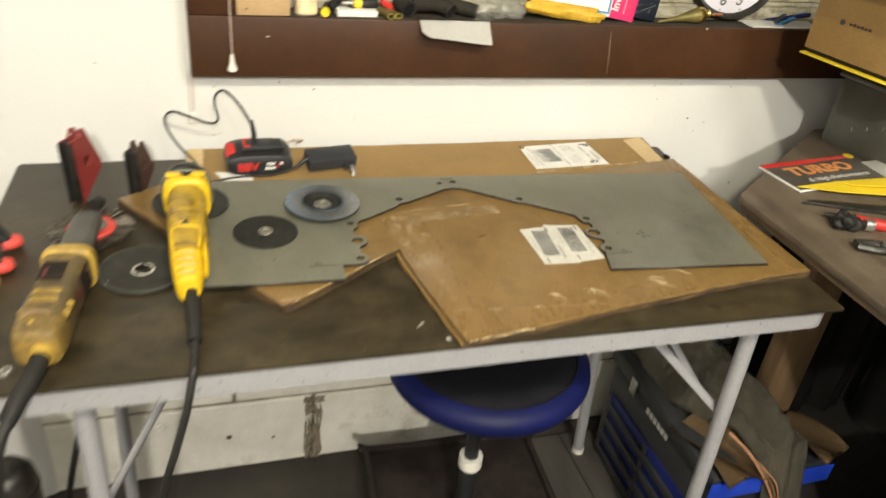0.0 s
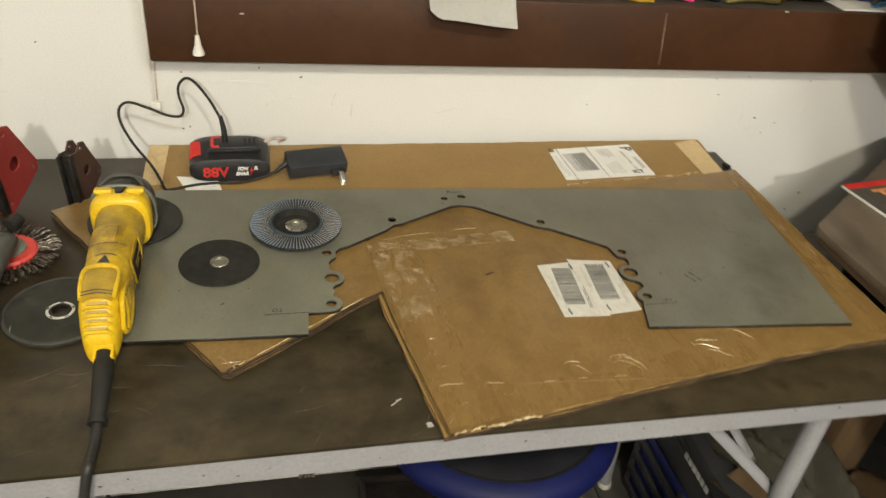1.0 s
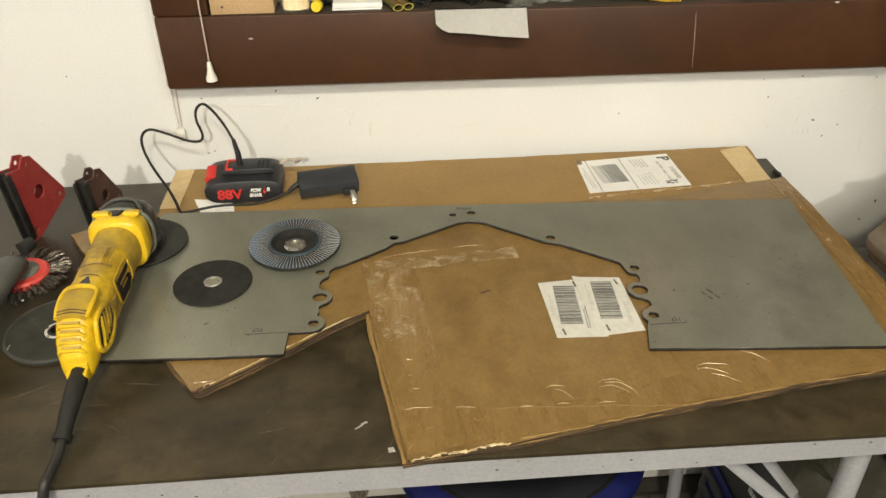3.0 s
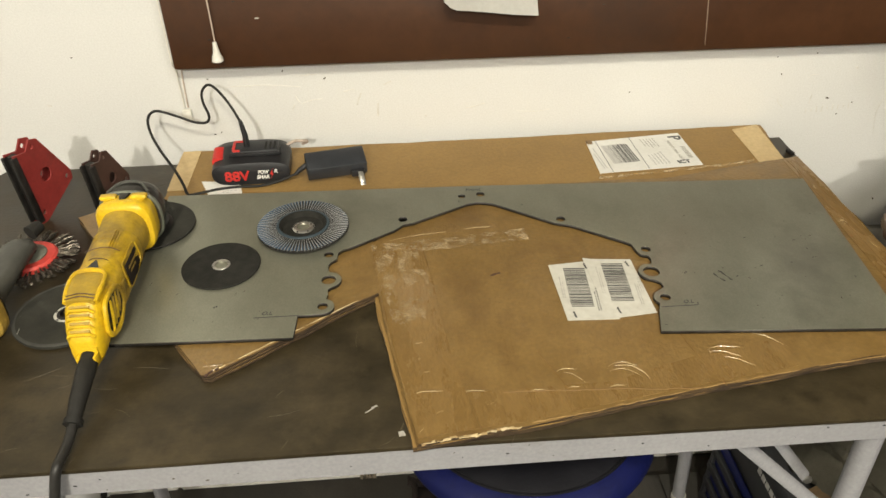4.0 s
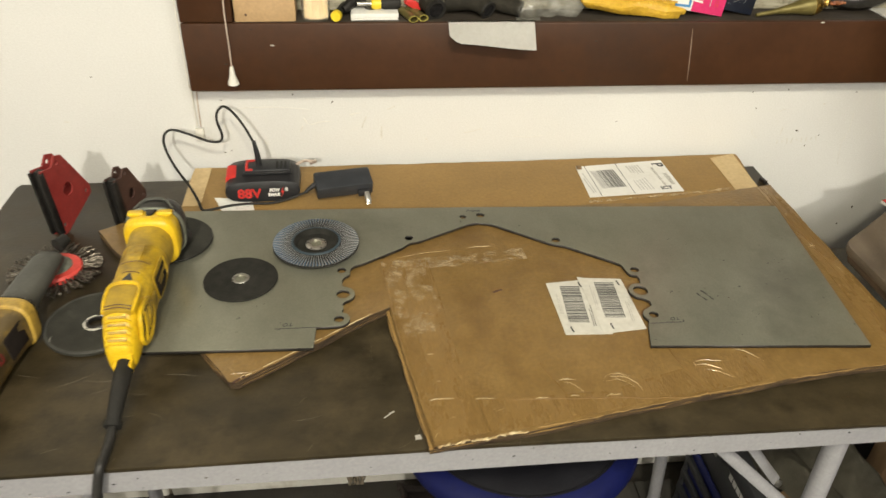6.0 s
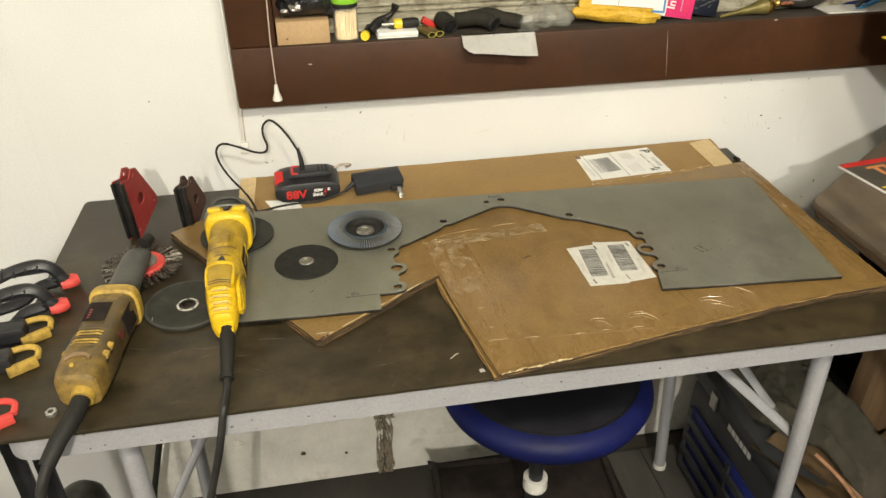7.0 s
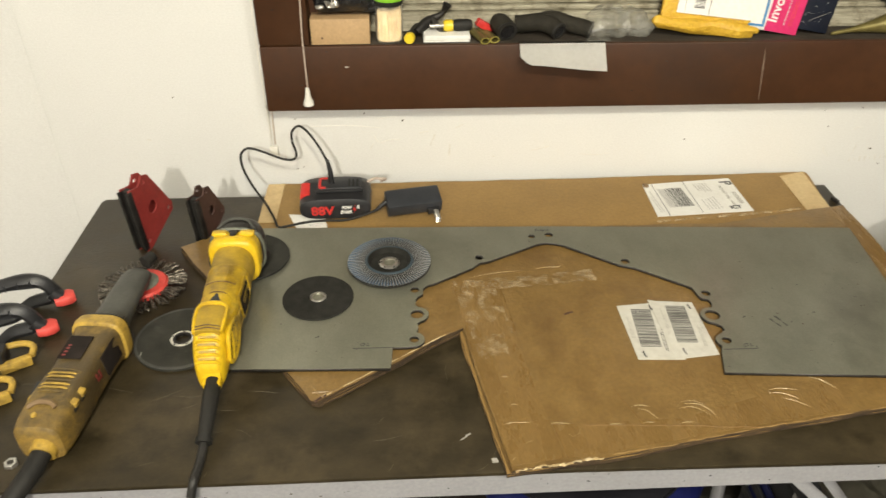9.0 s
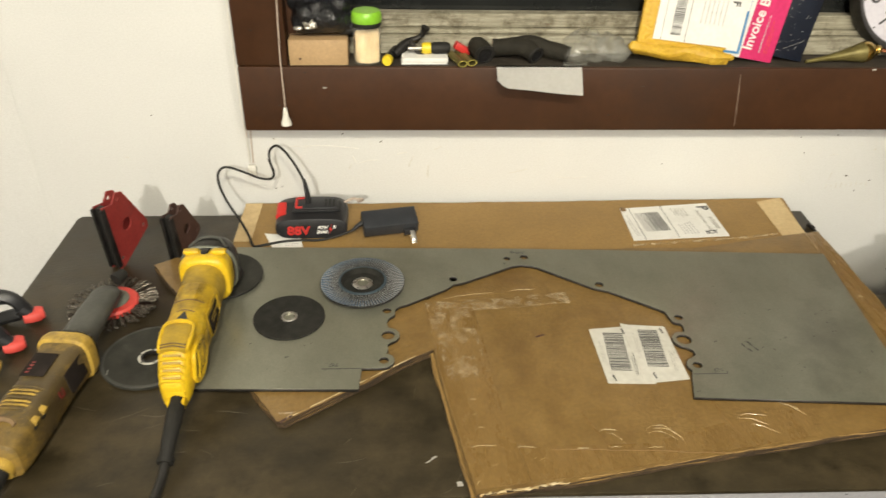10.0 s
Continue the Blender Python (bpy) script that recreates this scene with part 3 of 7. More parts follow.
def rough_edges(bm, amount, scale=40.0, seed=0.0):
    for v in bm.verts:
        v.co += amount * noise.noise_vector(v.co * scale + Vector((seed, seed, 0)))
    return bm


def subdivided(bm, cuts):
    bmesh.ops.subdivide_edges(bm, edges=bm.edges[:], cuts=cuts, use_grid_fill=True)
    return bm


def sheet(x0, x1, y0, y1, nx, ny, height, thick=0.0004):
    """A thin bent sheet; height(u, v) gives its z."""
    bm = bmesh.new()
    rows = [[bm.verts.new((x0 + (x1 - x0) * i / nx, y0 + (y1 - y0) * j / ny, height(i / nx, j / ny))) for i in range(nx + 1)] for j in range(ny + 1)]
    for j in range(ny):
        for i in range(nx):
            bm.faces.new((rows[j][i], rows[j][i + 1], rows[j + 1][i + 1], rows[j + 1][i]))
    bmesh.ops.solidify(bm, geom=bm.faces[:], thickness=-thick)
    bmesh.ops.recalc_face_normals(bm, faces=bm.faces[:])
    return bm


def here(root, bm):
    """Takes a bmesh in world places over into a thing's own space."""
    bm.transform(root.matrix_basis.inverted())
    return bm


# ---- the room ----
FLOOR, TOP, WALL, LEFT = -0.05, 0.75, 1.558, -0.414
tagged(put("floor", box(-1.5, 3.6, -3.2, WALL + 0.25, FLOOR - 0.1, FLOOR), M["floor"]), "dark oil-stained concrete garage floor", "floor", kind="structure")
tagged(put("ceiling", box(-1.5, 3.6, -3.2, WALL + 0.25, 2.5, 2.6), M["ceiling"]), "plain off-white painted ceiling", "ceiling", kind="structure")
tagged(put("wall_west", prism([(LEFT, WALL - 0.0005), (-1.25, 1.25), (-1.25, -3.2), (-1.4, -3.2), (-1.4, WALL - 0.0005)], FLOOR, 2.5), M["wall"]), "white painted side wall splayed at the corner, faintly smudged", "wall", kind="structure")
tagged(put("wall_east", box(3.4, 3.6, -3.2, WALL, FLOOR, 2.5), M["clutter"]), "dark panelled garage wall", "wall", kind="structure")
tagged(put("wall_south", box(-1.25, 3.4, -3.2, -3.0, FLOOR, 2.5), M["clutter"]), "dark panelled garage wall", "wall", kind="structure")

# The wall behind the bench: rendered above, bare painted blocks below, with the window's opening.
OPEN_L, OPEN_R, OPEN_B, OPEN_T = -0.004, 1.62, 0.972, 1.95
north = thing("wall_north", pose(0, WALL, 0), "white painted block wall, smooth above and bare blocks below", "wall", kind="structure")
for x0, x1, z0, z1 in ((LEFT - 0.15, 3.6, 0.545, OPEN_B), (LEFT - 0.15, OPEN_L, OPEN_B, 2.5), (OPEN_R, 3.6, OPEN_B, 2.5), (OPEN_L, OPEN_R, OPEN_T, 2.5)):
    part("render_coat", box(x0, x1, 0, 0.22, z0, z1), M["wall"], north, smooth=0)
part("mortar_bed", box(LEFT - 0.15, 3.6, 0.006, 0.22, FLOOR, 0.545), M["mortar"], north, "stained grey mortar", smooth=0)
for row in range(3):
    z0 = -0.055 + 0.2 * row
    x = LEFT + 0.125 + 0.02 - 0.4 if row % 2 == 0 else LEFT - 0.025
    while x < 2.2:
        a, b = max(x + 0.004, LEFT - 0.1), x + 0.396
        if b > LEFT:
            bm = rough_edges(subdivided(box(a, b, 0.0, 0.1, max(z0 + 0.004, FLOOR), z0 + 0.196, 0.003, 1), 0), 0.0012, 30, row)
            part("block", bm, M["block"], north, smooth=30)
        x += 0.4
for k, (x, z, w, h, a) in enumerate([(0.199, 0.803, 0.0028, 0.022, 2), (0.172, 0.822, 0.002, 0.020, 20), (0.158, 0.836, 0.016, 0.0018, -10), (0.075, 0.812, 0.0018, 0.012, 24),
                                     (0.345, 0.803, 0.030, 0.0015, -14), (0.215, 0.845, 0.013, 0.0018, -25), (0.10, 0.862, 0.03, 0.001, -4), (0.87, 0.792, 0.0015, 0.016, 4),
                                     (-0.27, 0.83, 0.006, 0.0025, 10), (0.93, 0.84, 0.003, 0.003, 0), (0.27, 0.79, 0.003, 0.002, 0)]):
    bm = rough_edges(subdivided(box(-w / 2, w / 2, -0.0006, 0, -h / 2, h / 2), 2), 0.0012, 300, k)
    part("scuff", moved(bm, pose(x, 0, z, 0, a, 0)), M["faint"], north, "faint grey scuff on the paint", smooth=0)
for k in range(9):
    w = 0.0016
    h = (0.007, 0.004, 0.010, 0.010, 0.003, 0.009, 0.008, 0.004, 0.009)[k]
    part("pencil_stroke", moved(box(-w / 2, w / 2, -0.0006, 0, -h / 2, h / 2), pose(0.868 + 0.0085 * k, 0, 0.772 + 0.0007 * k, 0, 8 * math.sin(k * 2.2), 0)), M["faint"], north, smooth=0)

for k, (x, z, r) in enumerate([(-0.041, 0.861, 0.0013), (0.125, 0.856, 0.0016), (0.066, 0.869, 0.0013), (0.813, 0.834, 0.0012), (0.897, 0.792, 0.0018), (0.940, 0.783, 0.0013), (0.920, 0.764, 0.0012), (1.052, 0.637, 0.0022),
                               (1.035, 0.601, 0.0018), (-0.046, 0.774, 0.0012), (-0.036, 0.777, 0.0010), (0.80, 0.862, 0.0010), (0.86, 0.866, 0.0012), (0.98, 0.86, 0.0012), (-0.22, 0.90, 0.0012), (0.58, 0.815, 0.0010)]):
    bm = rough_edges(lathe([(0, 0), (r, 0.0001), (r * 0.7, 0.0005), (0, 0.0006)], 9), r * 0.6, 500, k)
    part("speck", moved(bm, pose(x, 0, z, 90, 0, 0) @ pose(0, 0, 0, 0, 0, 40 * k) @ Matrix.Diagonal((1.5, 0.8, 1, 1))), M["grease"], north, "dark fleck on the paint")
for line, r in (([(0.989, 0.0, 0.823), (0.991, 0, 0.79), (0.986, 0, 0.765), (0.993, 0, 0.726)], 0.0007), ([(0.817, 0, 0.797), (0.819, 0, 0.788), (0.829, 0, 0.779)], 0.0009), ([(0.080, 0, 0.830), (0.083, 0, 0.824), (0.085, 0, 0.820)], 0.0011),
                ([(0.089, 0, 0.818), (0.104, 0, 0.823), (0.120, 0, 0.824)], 0.0007), ([(-0.020, 0, 0.848), (0.04, 0, 0.849), (0.089, 0, 0.844)], 0.0007), ([(0.41, 0, 0.792), (0.44, 0, 0.790), (0.46, 0, 0.793)], 0.0006), ([(0.857, 0, 0.826), (0.862, 0, 0.831), (0.872, 0, 0.831)], 0.0007)):
    part("hairline", tube(smooth_line(line, 6), r, 6, 0.5), M["faint"], north, "hairline crack in the paint")
# Grease and rust on the blocks below the table, and a painted-over bolt.
def ragged(w, h, seed, wobble=0.5):
    """An upright patch with a torn outline."""
    pts = []
    for k in range(36):
        a = 2 * math.pi * k / 36
        q = 1 + wobble * noise.noise(Vector((2.2 * math.cos(a), 2.2 * math.sin(a), seed)))
        pts.append((w / 2 * q * math.copysign(abs(math.cos(a)) ** 0.6, math.cos(a)), h / 2 * q * math.copysign(abs(math.sin(a)) ** 0.6, math.sin(a))))
    return moved(cut_sheet([pts], 0.001), pose(0, 0, 0, 90, 0, 0))
for k, (x, z, w, h, key) in enumerate([(0.127, 0.030, 0.018, 0.20, "rust"), (0.128, 0.030, 0.042, 0.20, "rust"), (0.133, 0.128, 0.045, 0.020, "rust")]):
    part("stain", moved(ragged(w, h, k * 3.7), pose(x, -0.0022 - 0.0003 * k, z + 0.005)), M[key], north, "greasy brown stain", smooth=0)
part("bolt_head", moved(lathe([(0, 0), (0.013, 0), (0.013, 0.003), (0.008, 0.004), (0.008, 0.009), (0, 0.010)], 6), pose(-0.193, -0.001, 0.104, 90, 0, 0)), M["block"], north, "painted-over bolt head", smooth=20)
for x, z, r in ((-0.056, 0.049, 0.006), (0.040, 0.033, 0.004)):
    part("drill_hole", moved(rough_edges(lathe([(0, 0), (r, 0), (r, 0.001), (0, 0.001)], 12), 0.001, 200), pose(x, -0.0022, z, 90, 0, 0)), M["grease"], north)

# ---- the window ----
SILL, FACE = 0.988, 1.524
win = thing("window_1", pose(0, WALL, SILL), "brown-cased window with flaking white lower rail, dark at night", "window", kind="structure")
bm = box(-0.0749, 1.70, FACE, WALL - 0.001, 0.889, SILL, 0.003)
part("casing_board", here(win, bm), M["casing"], win, "dark brown painted board below the sill")
part("casing_board", here(win, box(-0.075, -0.003, FACE + 0.001, WALL - 0.001, SILL + 0.0005, 2.02, 0.003)), M["casing"], win, "dark brown painted upright board")
part("casing_board", here(win, box(1.63, 1.70, FACE + 0.001, WALL - 0.001, SILL + 0.0005, 2.02, 0.003)), M["casing"], win)
part("casing_board", here(win, box(-0.002, 1.629, FACE + 0.001, WALL - 0.001, 1.95, 2.02, 0.003)), M["casing"], win)
part("window_sill", here(win, box(OPEN_L + 0.0005, OPEN_R - 0.0005, FACE + 0.004, 1.70, OPEN_B + 0.0005, SILL + 0.001, 0.002)), M["sill"], win, "dusty brown sill")
part("jamb", here(win, box(OPEN_L + 0.0005, OPEN_L + 0.012, WALL, 1.66, SILL + 0.002, 1.949)), M["casing"], win)
for y0, z0, z1 in ((1.580, SILL + 0.0012, 1.0165), (1.588, 1.0168, 1.0242), (1.596, 1.0246, 1.0450)):
    bm = rough_edges(subdivided(box(0.012, 1.60, y0, 1.6165, z0, z1, 0.0015, 1), 0), 0.0006, 60)
    part("window_frame", here(win, bm), M["flaked"], win, "weathered rail with flaking white paint")
part("window_frame", here(win, box(0.74, 0.775, 1.617, 1.66, 1.0452, 1.949, 0.003)), M["flaked"], win)
for x0, x1 in ((0.012, 0.739), (0.776, 1.60)):
    part("pane", here(win, box(x0, x1, 1.6185, 1.6225, 1.0300, 1.949)), M["glass"], win, "dark night glass")
tagged(put("backdrop", box(-0.2, 1.9, 1.775, 1.778, 0.90, 2.1), M["rubber"]), "black night outside the window", "backdrop", kind="structure")
bm = tube([(0.668, FACE - 0.0004, 0.897), (0.665, FACE - 0.0004, 0.925), (0.662, FACE - 0.0004, 0.95), (0.6585, FACE - 0.0004, 0.978)], [0.0003, 0.0007, 0.0009, 0.0004], 6)
part("scratch", here(win, bm), M["nick"], win, "pale scratch in the paint")
for x, z, r in ((0.047, 0.957, 0.0016), (0.020, 0.980, 0.0011), (0.72, 0.955, 0.0009), (0.515, 0.96, 0.0011), (-0.02, 0.93, 0.0012), (0.86, 0.986, 0.0016), (0.47, 0.915, 0.0011), (-0.05, 1.04, 0.0012)):
    part("chip", here(win, moved(lathe([(0, 0), (r, 0.0001), (r * 0.8, 0.0006), (0, 0.0007)], 9), pose(x, FACE + 0.0002, z, 90, 0, 0) @ Matrix.Diagonal((2.2, 0.8, 1, 1)))), M["mark"] if r > 0.0013 else M["iron"], win)

# Pull cord with its bell, and the thin wire down the casing's edge.
cord = thing("pull_cord", pose(-0.011, 1.512, 0.905), "thin cotton pull cord with white plastic bell", "pull cord")
part("cord", tube([(0.004, 0.0, 0.70), (0.003, 0, 0.18), (0.0, 0, 0.10), (0.0005, 0, 0.022)], 0.0011, 6), M["cord"], cord)
part("bell", lathe([(0, 0.026), (0.0025, 0.026), (0.0035, 0.020), (0.0045, 0.012), (0.0075, 0.004), (0.0078, 0.0), (0.006, -0.001), (0, -0.001)], 16), M["ivory"], cord, "small white plastic bell")
wire = thing("wall_wire", pose(-0.079, 1.552, 0.80), "white wire running down beside the casing to a clip", "wire")
part("wire", tube(smooth_line([(0.0005, -0.02, 1.1), (0.0, -0.02, 0.3), (0.0005, -0.02, 0.11), (-0.001, -0.004, 0.085), (-0.002, 0.003, 0.02)]), 0.0013, 6), M["ivory"], wire)
part("wire", tube(smooth_line([(0.006, 0.003, 0.10), (0.004, 0.003, 0.06), (0.003, 0.003, 0.02)]), 0.0011, 6), M["cord"], wire)
part("clip", box(-0.006, 0.007, -0.003, 0.005, 0.0, 0.018, 0.0015), M["ivory"], wire)

# ---- the folding table and its board ----
table = thing("folding_table", pose(0.22, 1.24, FLOOR), "folding work table with pale grey steel rail and tube legs", "table")


def ring(x0, x1, y0, y1, r):
    return [q for cx, cy, a in ((x1 - r, y1 - r, 0), (x0 + r, y1 - r, 90), (x0 + r, y0 + r, 180), (x1 - r, y0 + r, 270)) for q in circle(cx, cy, r, 6, a, 90)]


apron = moved(cut_sheet([ring(-0.325, 0.796, 0.9675, 1.50, 0.032), ring(-0.322, 0.793, 0.9705, 1.497, 0.029)], 0.0325), pose(0, 0, 0.7115))
part("apron", here(table, apron), M["rail"], table, "pale grey enamelled steel rail")
part("tabletop", here(table, moved(cut_sheet([ring(-0.320, 0.791, 0.9725, 1.495, 0.027)], 0.004), pose(0, 0, 0.7395))), M["rail"], table)
sp = random.Random(31)
for k in range(34):
    x, z, r0 = sp.uniform(-0.28, 0.75), sp.uniform(0.714, 0.741), sp.choice((0.0005, 0.0008, 0.0012))
    part("speck", here(table, moved(lathe([(0, 0), (r0, 0.0), (r0 * 0.7, 0.0002), (0, 0.0003)], 7), pose(x, 0.9676, z, 90, 0, 0) @ Matrix.Diagonal((1 + sp.random(), 1, 1, 1)))), M["iron" if k % 3 else "grease"], table, smooth=0)
for name, x, x2, y in (("fl", -0.208, -0.212, 1.005), ("bl", -0.235, -0.252, 1.44), ("fr", 0.694, 0.728, 1.005), ("br", 0.715, 0.765, 1.44)):
    leg = part("leg", here(table, tube([(x, y, 0.735), ((x + x2) / 2, y, 0.35), (x2, y, FLOOR + 0.012)], 0.0125, 14)), M["rail"], table, "grey enamelled steel tube leg")
    part("foot", here(table, moved(lathe([(0, 0), (0.0145, 0), (0.0155, 0.004), (0.0145, 0.03), (0.0, 0.03)], 14), pose(x2, y, FLOOR))), M["ivory"], leg, "pale plastic foot cap")
for x0, x1, y in ((0.498, 0.705, 1.022), (0.545, 0.705, 1.075), (-0.095, -0.207, 1.022), (-0.11, -0.17, 1.42)):
    z1 = 0.512 if x0 > 0 else 0.50
    brace = part("brace", here(table, tube([(x0, y, 0.725), (x1, y, z1)], 0.008, 8, 0.45)), M["rail"], table, "flat folding brace")
    part("rivet", here(table, moved(lathe([(0, 0), (0.006, 0), (0.005, 0.003), (0, 0.004)], 12), pose(x1, y - 0.004, z1, 90, 0, 0))), M["steel"], brace)

board_line = [(-0.352, 0.9625), (0.30, 0.9645), (0.798, 0.9585), (0.803, 1.20), (0.812, 1.515), (-0.342, 1.514), (-0.3465, 1.505), (-0.350, 1.20)]
board = put("work_board", prism(board_line, 0.7442, TOP, 0.0012), M["hardboard"], smooth=30)
tagged(board, "stained dark brown hardboard sheet lying on the table", "board")
for k, (x, y, l, w, a) in enumerate([(0.185, 1.011, 0.014, 0.0011, 42), (0.1885, 1.0135, 0.006, 0.0013, 30), (0.213, 0.979, 0.0055, 0.0055, 10)]):
    bm = rough_edges(subdivided(box(-l / 2, l / 2, -w / 2, w / 2, 0, 0.0006), 2), 0.0012, 160, k)
    part("scuff", moved(bm, pose(x, y, TOP, 0, 0, a)), M["spot"], board, "pale scratch or paint fleck", smooth=0)
sr = random.Random(21)
for k in range(46):
    x, y = sr.uniform(-0.34, 0.34), sr.uniform(0.97, 1.12) if k % 3 else sr.uniform(1.1, 1.48)
    l, a = sr.uniform(0.004, 0.04), sr.choice((0, 12, -20, 75, 40)) + sr.uniform(-15, 15)
    pts = smooth_line([(-l / 2, 0, 0), (0, sr.uniform(-0.1, 0.1) * l, 0), (l / 2, 0, 0)], 4)
    part("scratch", moved(tube(pts, [0.0001 + sr.uniform(0.0001, 0.0004) * math.sin(math.pi * i / (len(pts) - 1)) for i in range(len(pts))], 5, 0.5), pose(x, y, TOP, 0, 0, a)), M["board_scratch"], board, "faint rubbed scratch")
part("clip", moved(box(-0.003, 0.003, -0.007, 0.007, 0, 0.005, 0.001), pose(0.803, 1.462, TOP, 0, 0, 12)), M["iron"], board, "small dark metal catch")

# ---- cardboard and the steel plate on it ----
CARD = TOP + 0.0005


def edged(points, z0, z1, layers=3, seed=0.0):
    """A flattened carton: some sheets on one another with slightly uneven rims."""
    out = []
    for k in range(layers):
        a = z0 + (z1 - z0) * k / layers
        b = z0 + (z1 - z0) * (k + 1) / layers - 0.0004
        line = []
        for i, p in enumerate(points):
            q = points[(i + 1) % len(points)]
            steps = max(2, int(math.dist(p, q) / 0.009))
            for s in range(steps):
                x, y = p[0] + (q[0] - p[0]) * s / steps, p[1] + (q[1] - p[1]) * s / steps
                v = noise.noise_vector(Vector((x * 22, y * 22, k * 0.35 + seed)))
                w = noise.noise_vector(Vector((x * 70, y * 70, k * 0.9 + seed)))
                line.append((x + 0.0020 * v.x + 0.0008 * w.x + (0.0003 * (k - 1)), y + 0.0020 * v.y + 0.0008 * w.y + (0.0004 * (1 - k))))
        sheet_bm = cut_sheet([line], b - a)
        sheet_bm.normal_update()
        for f in sheet_bm.faces:
            f.material_index = int(abs(f.normal.z) < 0.5)
        sheet_bm.transform(pose(0, 0, a))
        out.append(sheet_bm)
    return out


def carton(name, base, points, z0, z1, material, label, layers=3, seed=0.0):
    root = thing(name, pose(*base), label, "cardboard")
    for bm in edged(points, z0, z1, layers, seed):
        part("sheet", here(root, bm), [material, M["card_edge"]], root, smooth=0)
    return root


back = carton("cardboard_sheet", (0.35, 1.46, CARD), [(-0.092, 1.405), (-0.092, 1.538), (0.30, 1.538), (0.793, 1.546), (0.776, 1.40), (0.40, 1.33), (0.0, 1.34)], CARD, 0.7570, M["card"], "brown flattened cardboard against the wall", 2, 1.0)
corner = (0.024, 1.054)
e1, e2 = Vector((0.822, 0.570)), Vector((-0.570, 0.822))
lpts = [tuple(Vector(corner) + e1 * a + e2 * b) for a, b in ((0, 0.006), (0.006, 0), (0.26, 0), (0.26, 0.20), (0.07, 0.20), (0.07, 0.372), (0.0, 0.372))]
slant = carton("cardboard_flap", (*corner, CARD), lpts, CARD, 0.7625, M["taped"], "taped cardboard piece with crushed corner under the steel", 3, 2.0)
big_line = [(0.181, 1.262), (0.200, 1.12), (0.226, 0.957), (0.323, 0.968), (0.367, 0.976), (0.439, 0.990), (0.60, 1.016), (0.68, 1.028), (0.796, 1.036), (0.795, 1.20), (0.797, 1.432), (0.60, 1.39), (0.30, 1.385)]
big = carton("cardboard_carton", (0.5, 1.17, CARD + 0.0066), big_line, 0.7572, 0.7628, M["taped"], "large flattened carton covered in wrinkled clear packing tape", 3, 3.0)
for bm in edged([(x - 0.0035 * (x < 0.23), y + 0.0012 * (0.23 < x < 0.79)) for x, y in big_line[:9]] + [(0.795, 1.20), (0.795, 1.32), (0.30, 1.32)], CARD, 0.7566, 2, 5.0):
    part("sheet", here(big, bm), [M["card"], M["card_edge"]], big, smooth=0)
CT = 0.7628
for line in ([(0.187, 1.255), (0.202, 1.12), (0.2275, 0.962), (0.283, 0.969), (0.266, 1.06), (0.254, 1.20), (0.246, 1.263)],
             [(0.284, 0.9685), (0.324, 0.973), (0.44, 0.9935), (0.60, 1.0195), (0.602, 1.0600), (0.50, 1.0400), (0.415, 1.0150), (0.276, 1.012)]):
    strip = rough_edges(prism(line, CT - 0.0001, CT + 0.0002), 0.0006, 70, line[0][0])
    part("tape_strip", here(big, strip), M["clear_tape"], big, "glossy crinkled packing tape", smooth=0)
# Scuffed strips whose pale flecks also carry the tape's sheen.
for x0, x1, y0, y1, a in ((0.0, 0.052, -0.15, 0.0, 9), (0.0, 0.19, -0.024, 0.0, 6)):
    bm = rough_edges(subdivided(box(x0, x1, y0, y1, 0.0, 0.0004), 5), 0.0008, 60, a)
    part("tape_strip", here(big, moved(bm, pose(0.186, 1.262, CT, 0, 0, a))), M["scuff"], big, "scuffed clear packing tape with its sheen put in as pale flecks", smooth=0)
rng = random.Random(7)
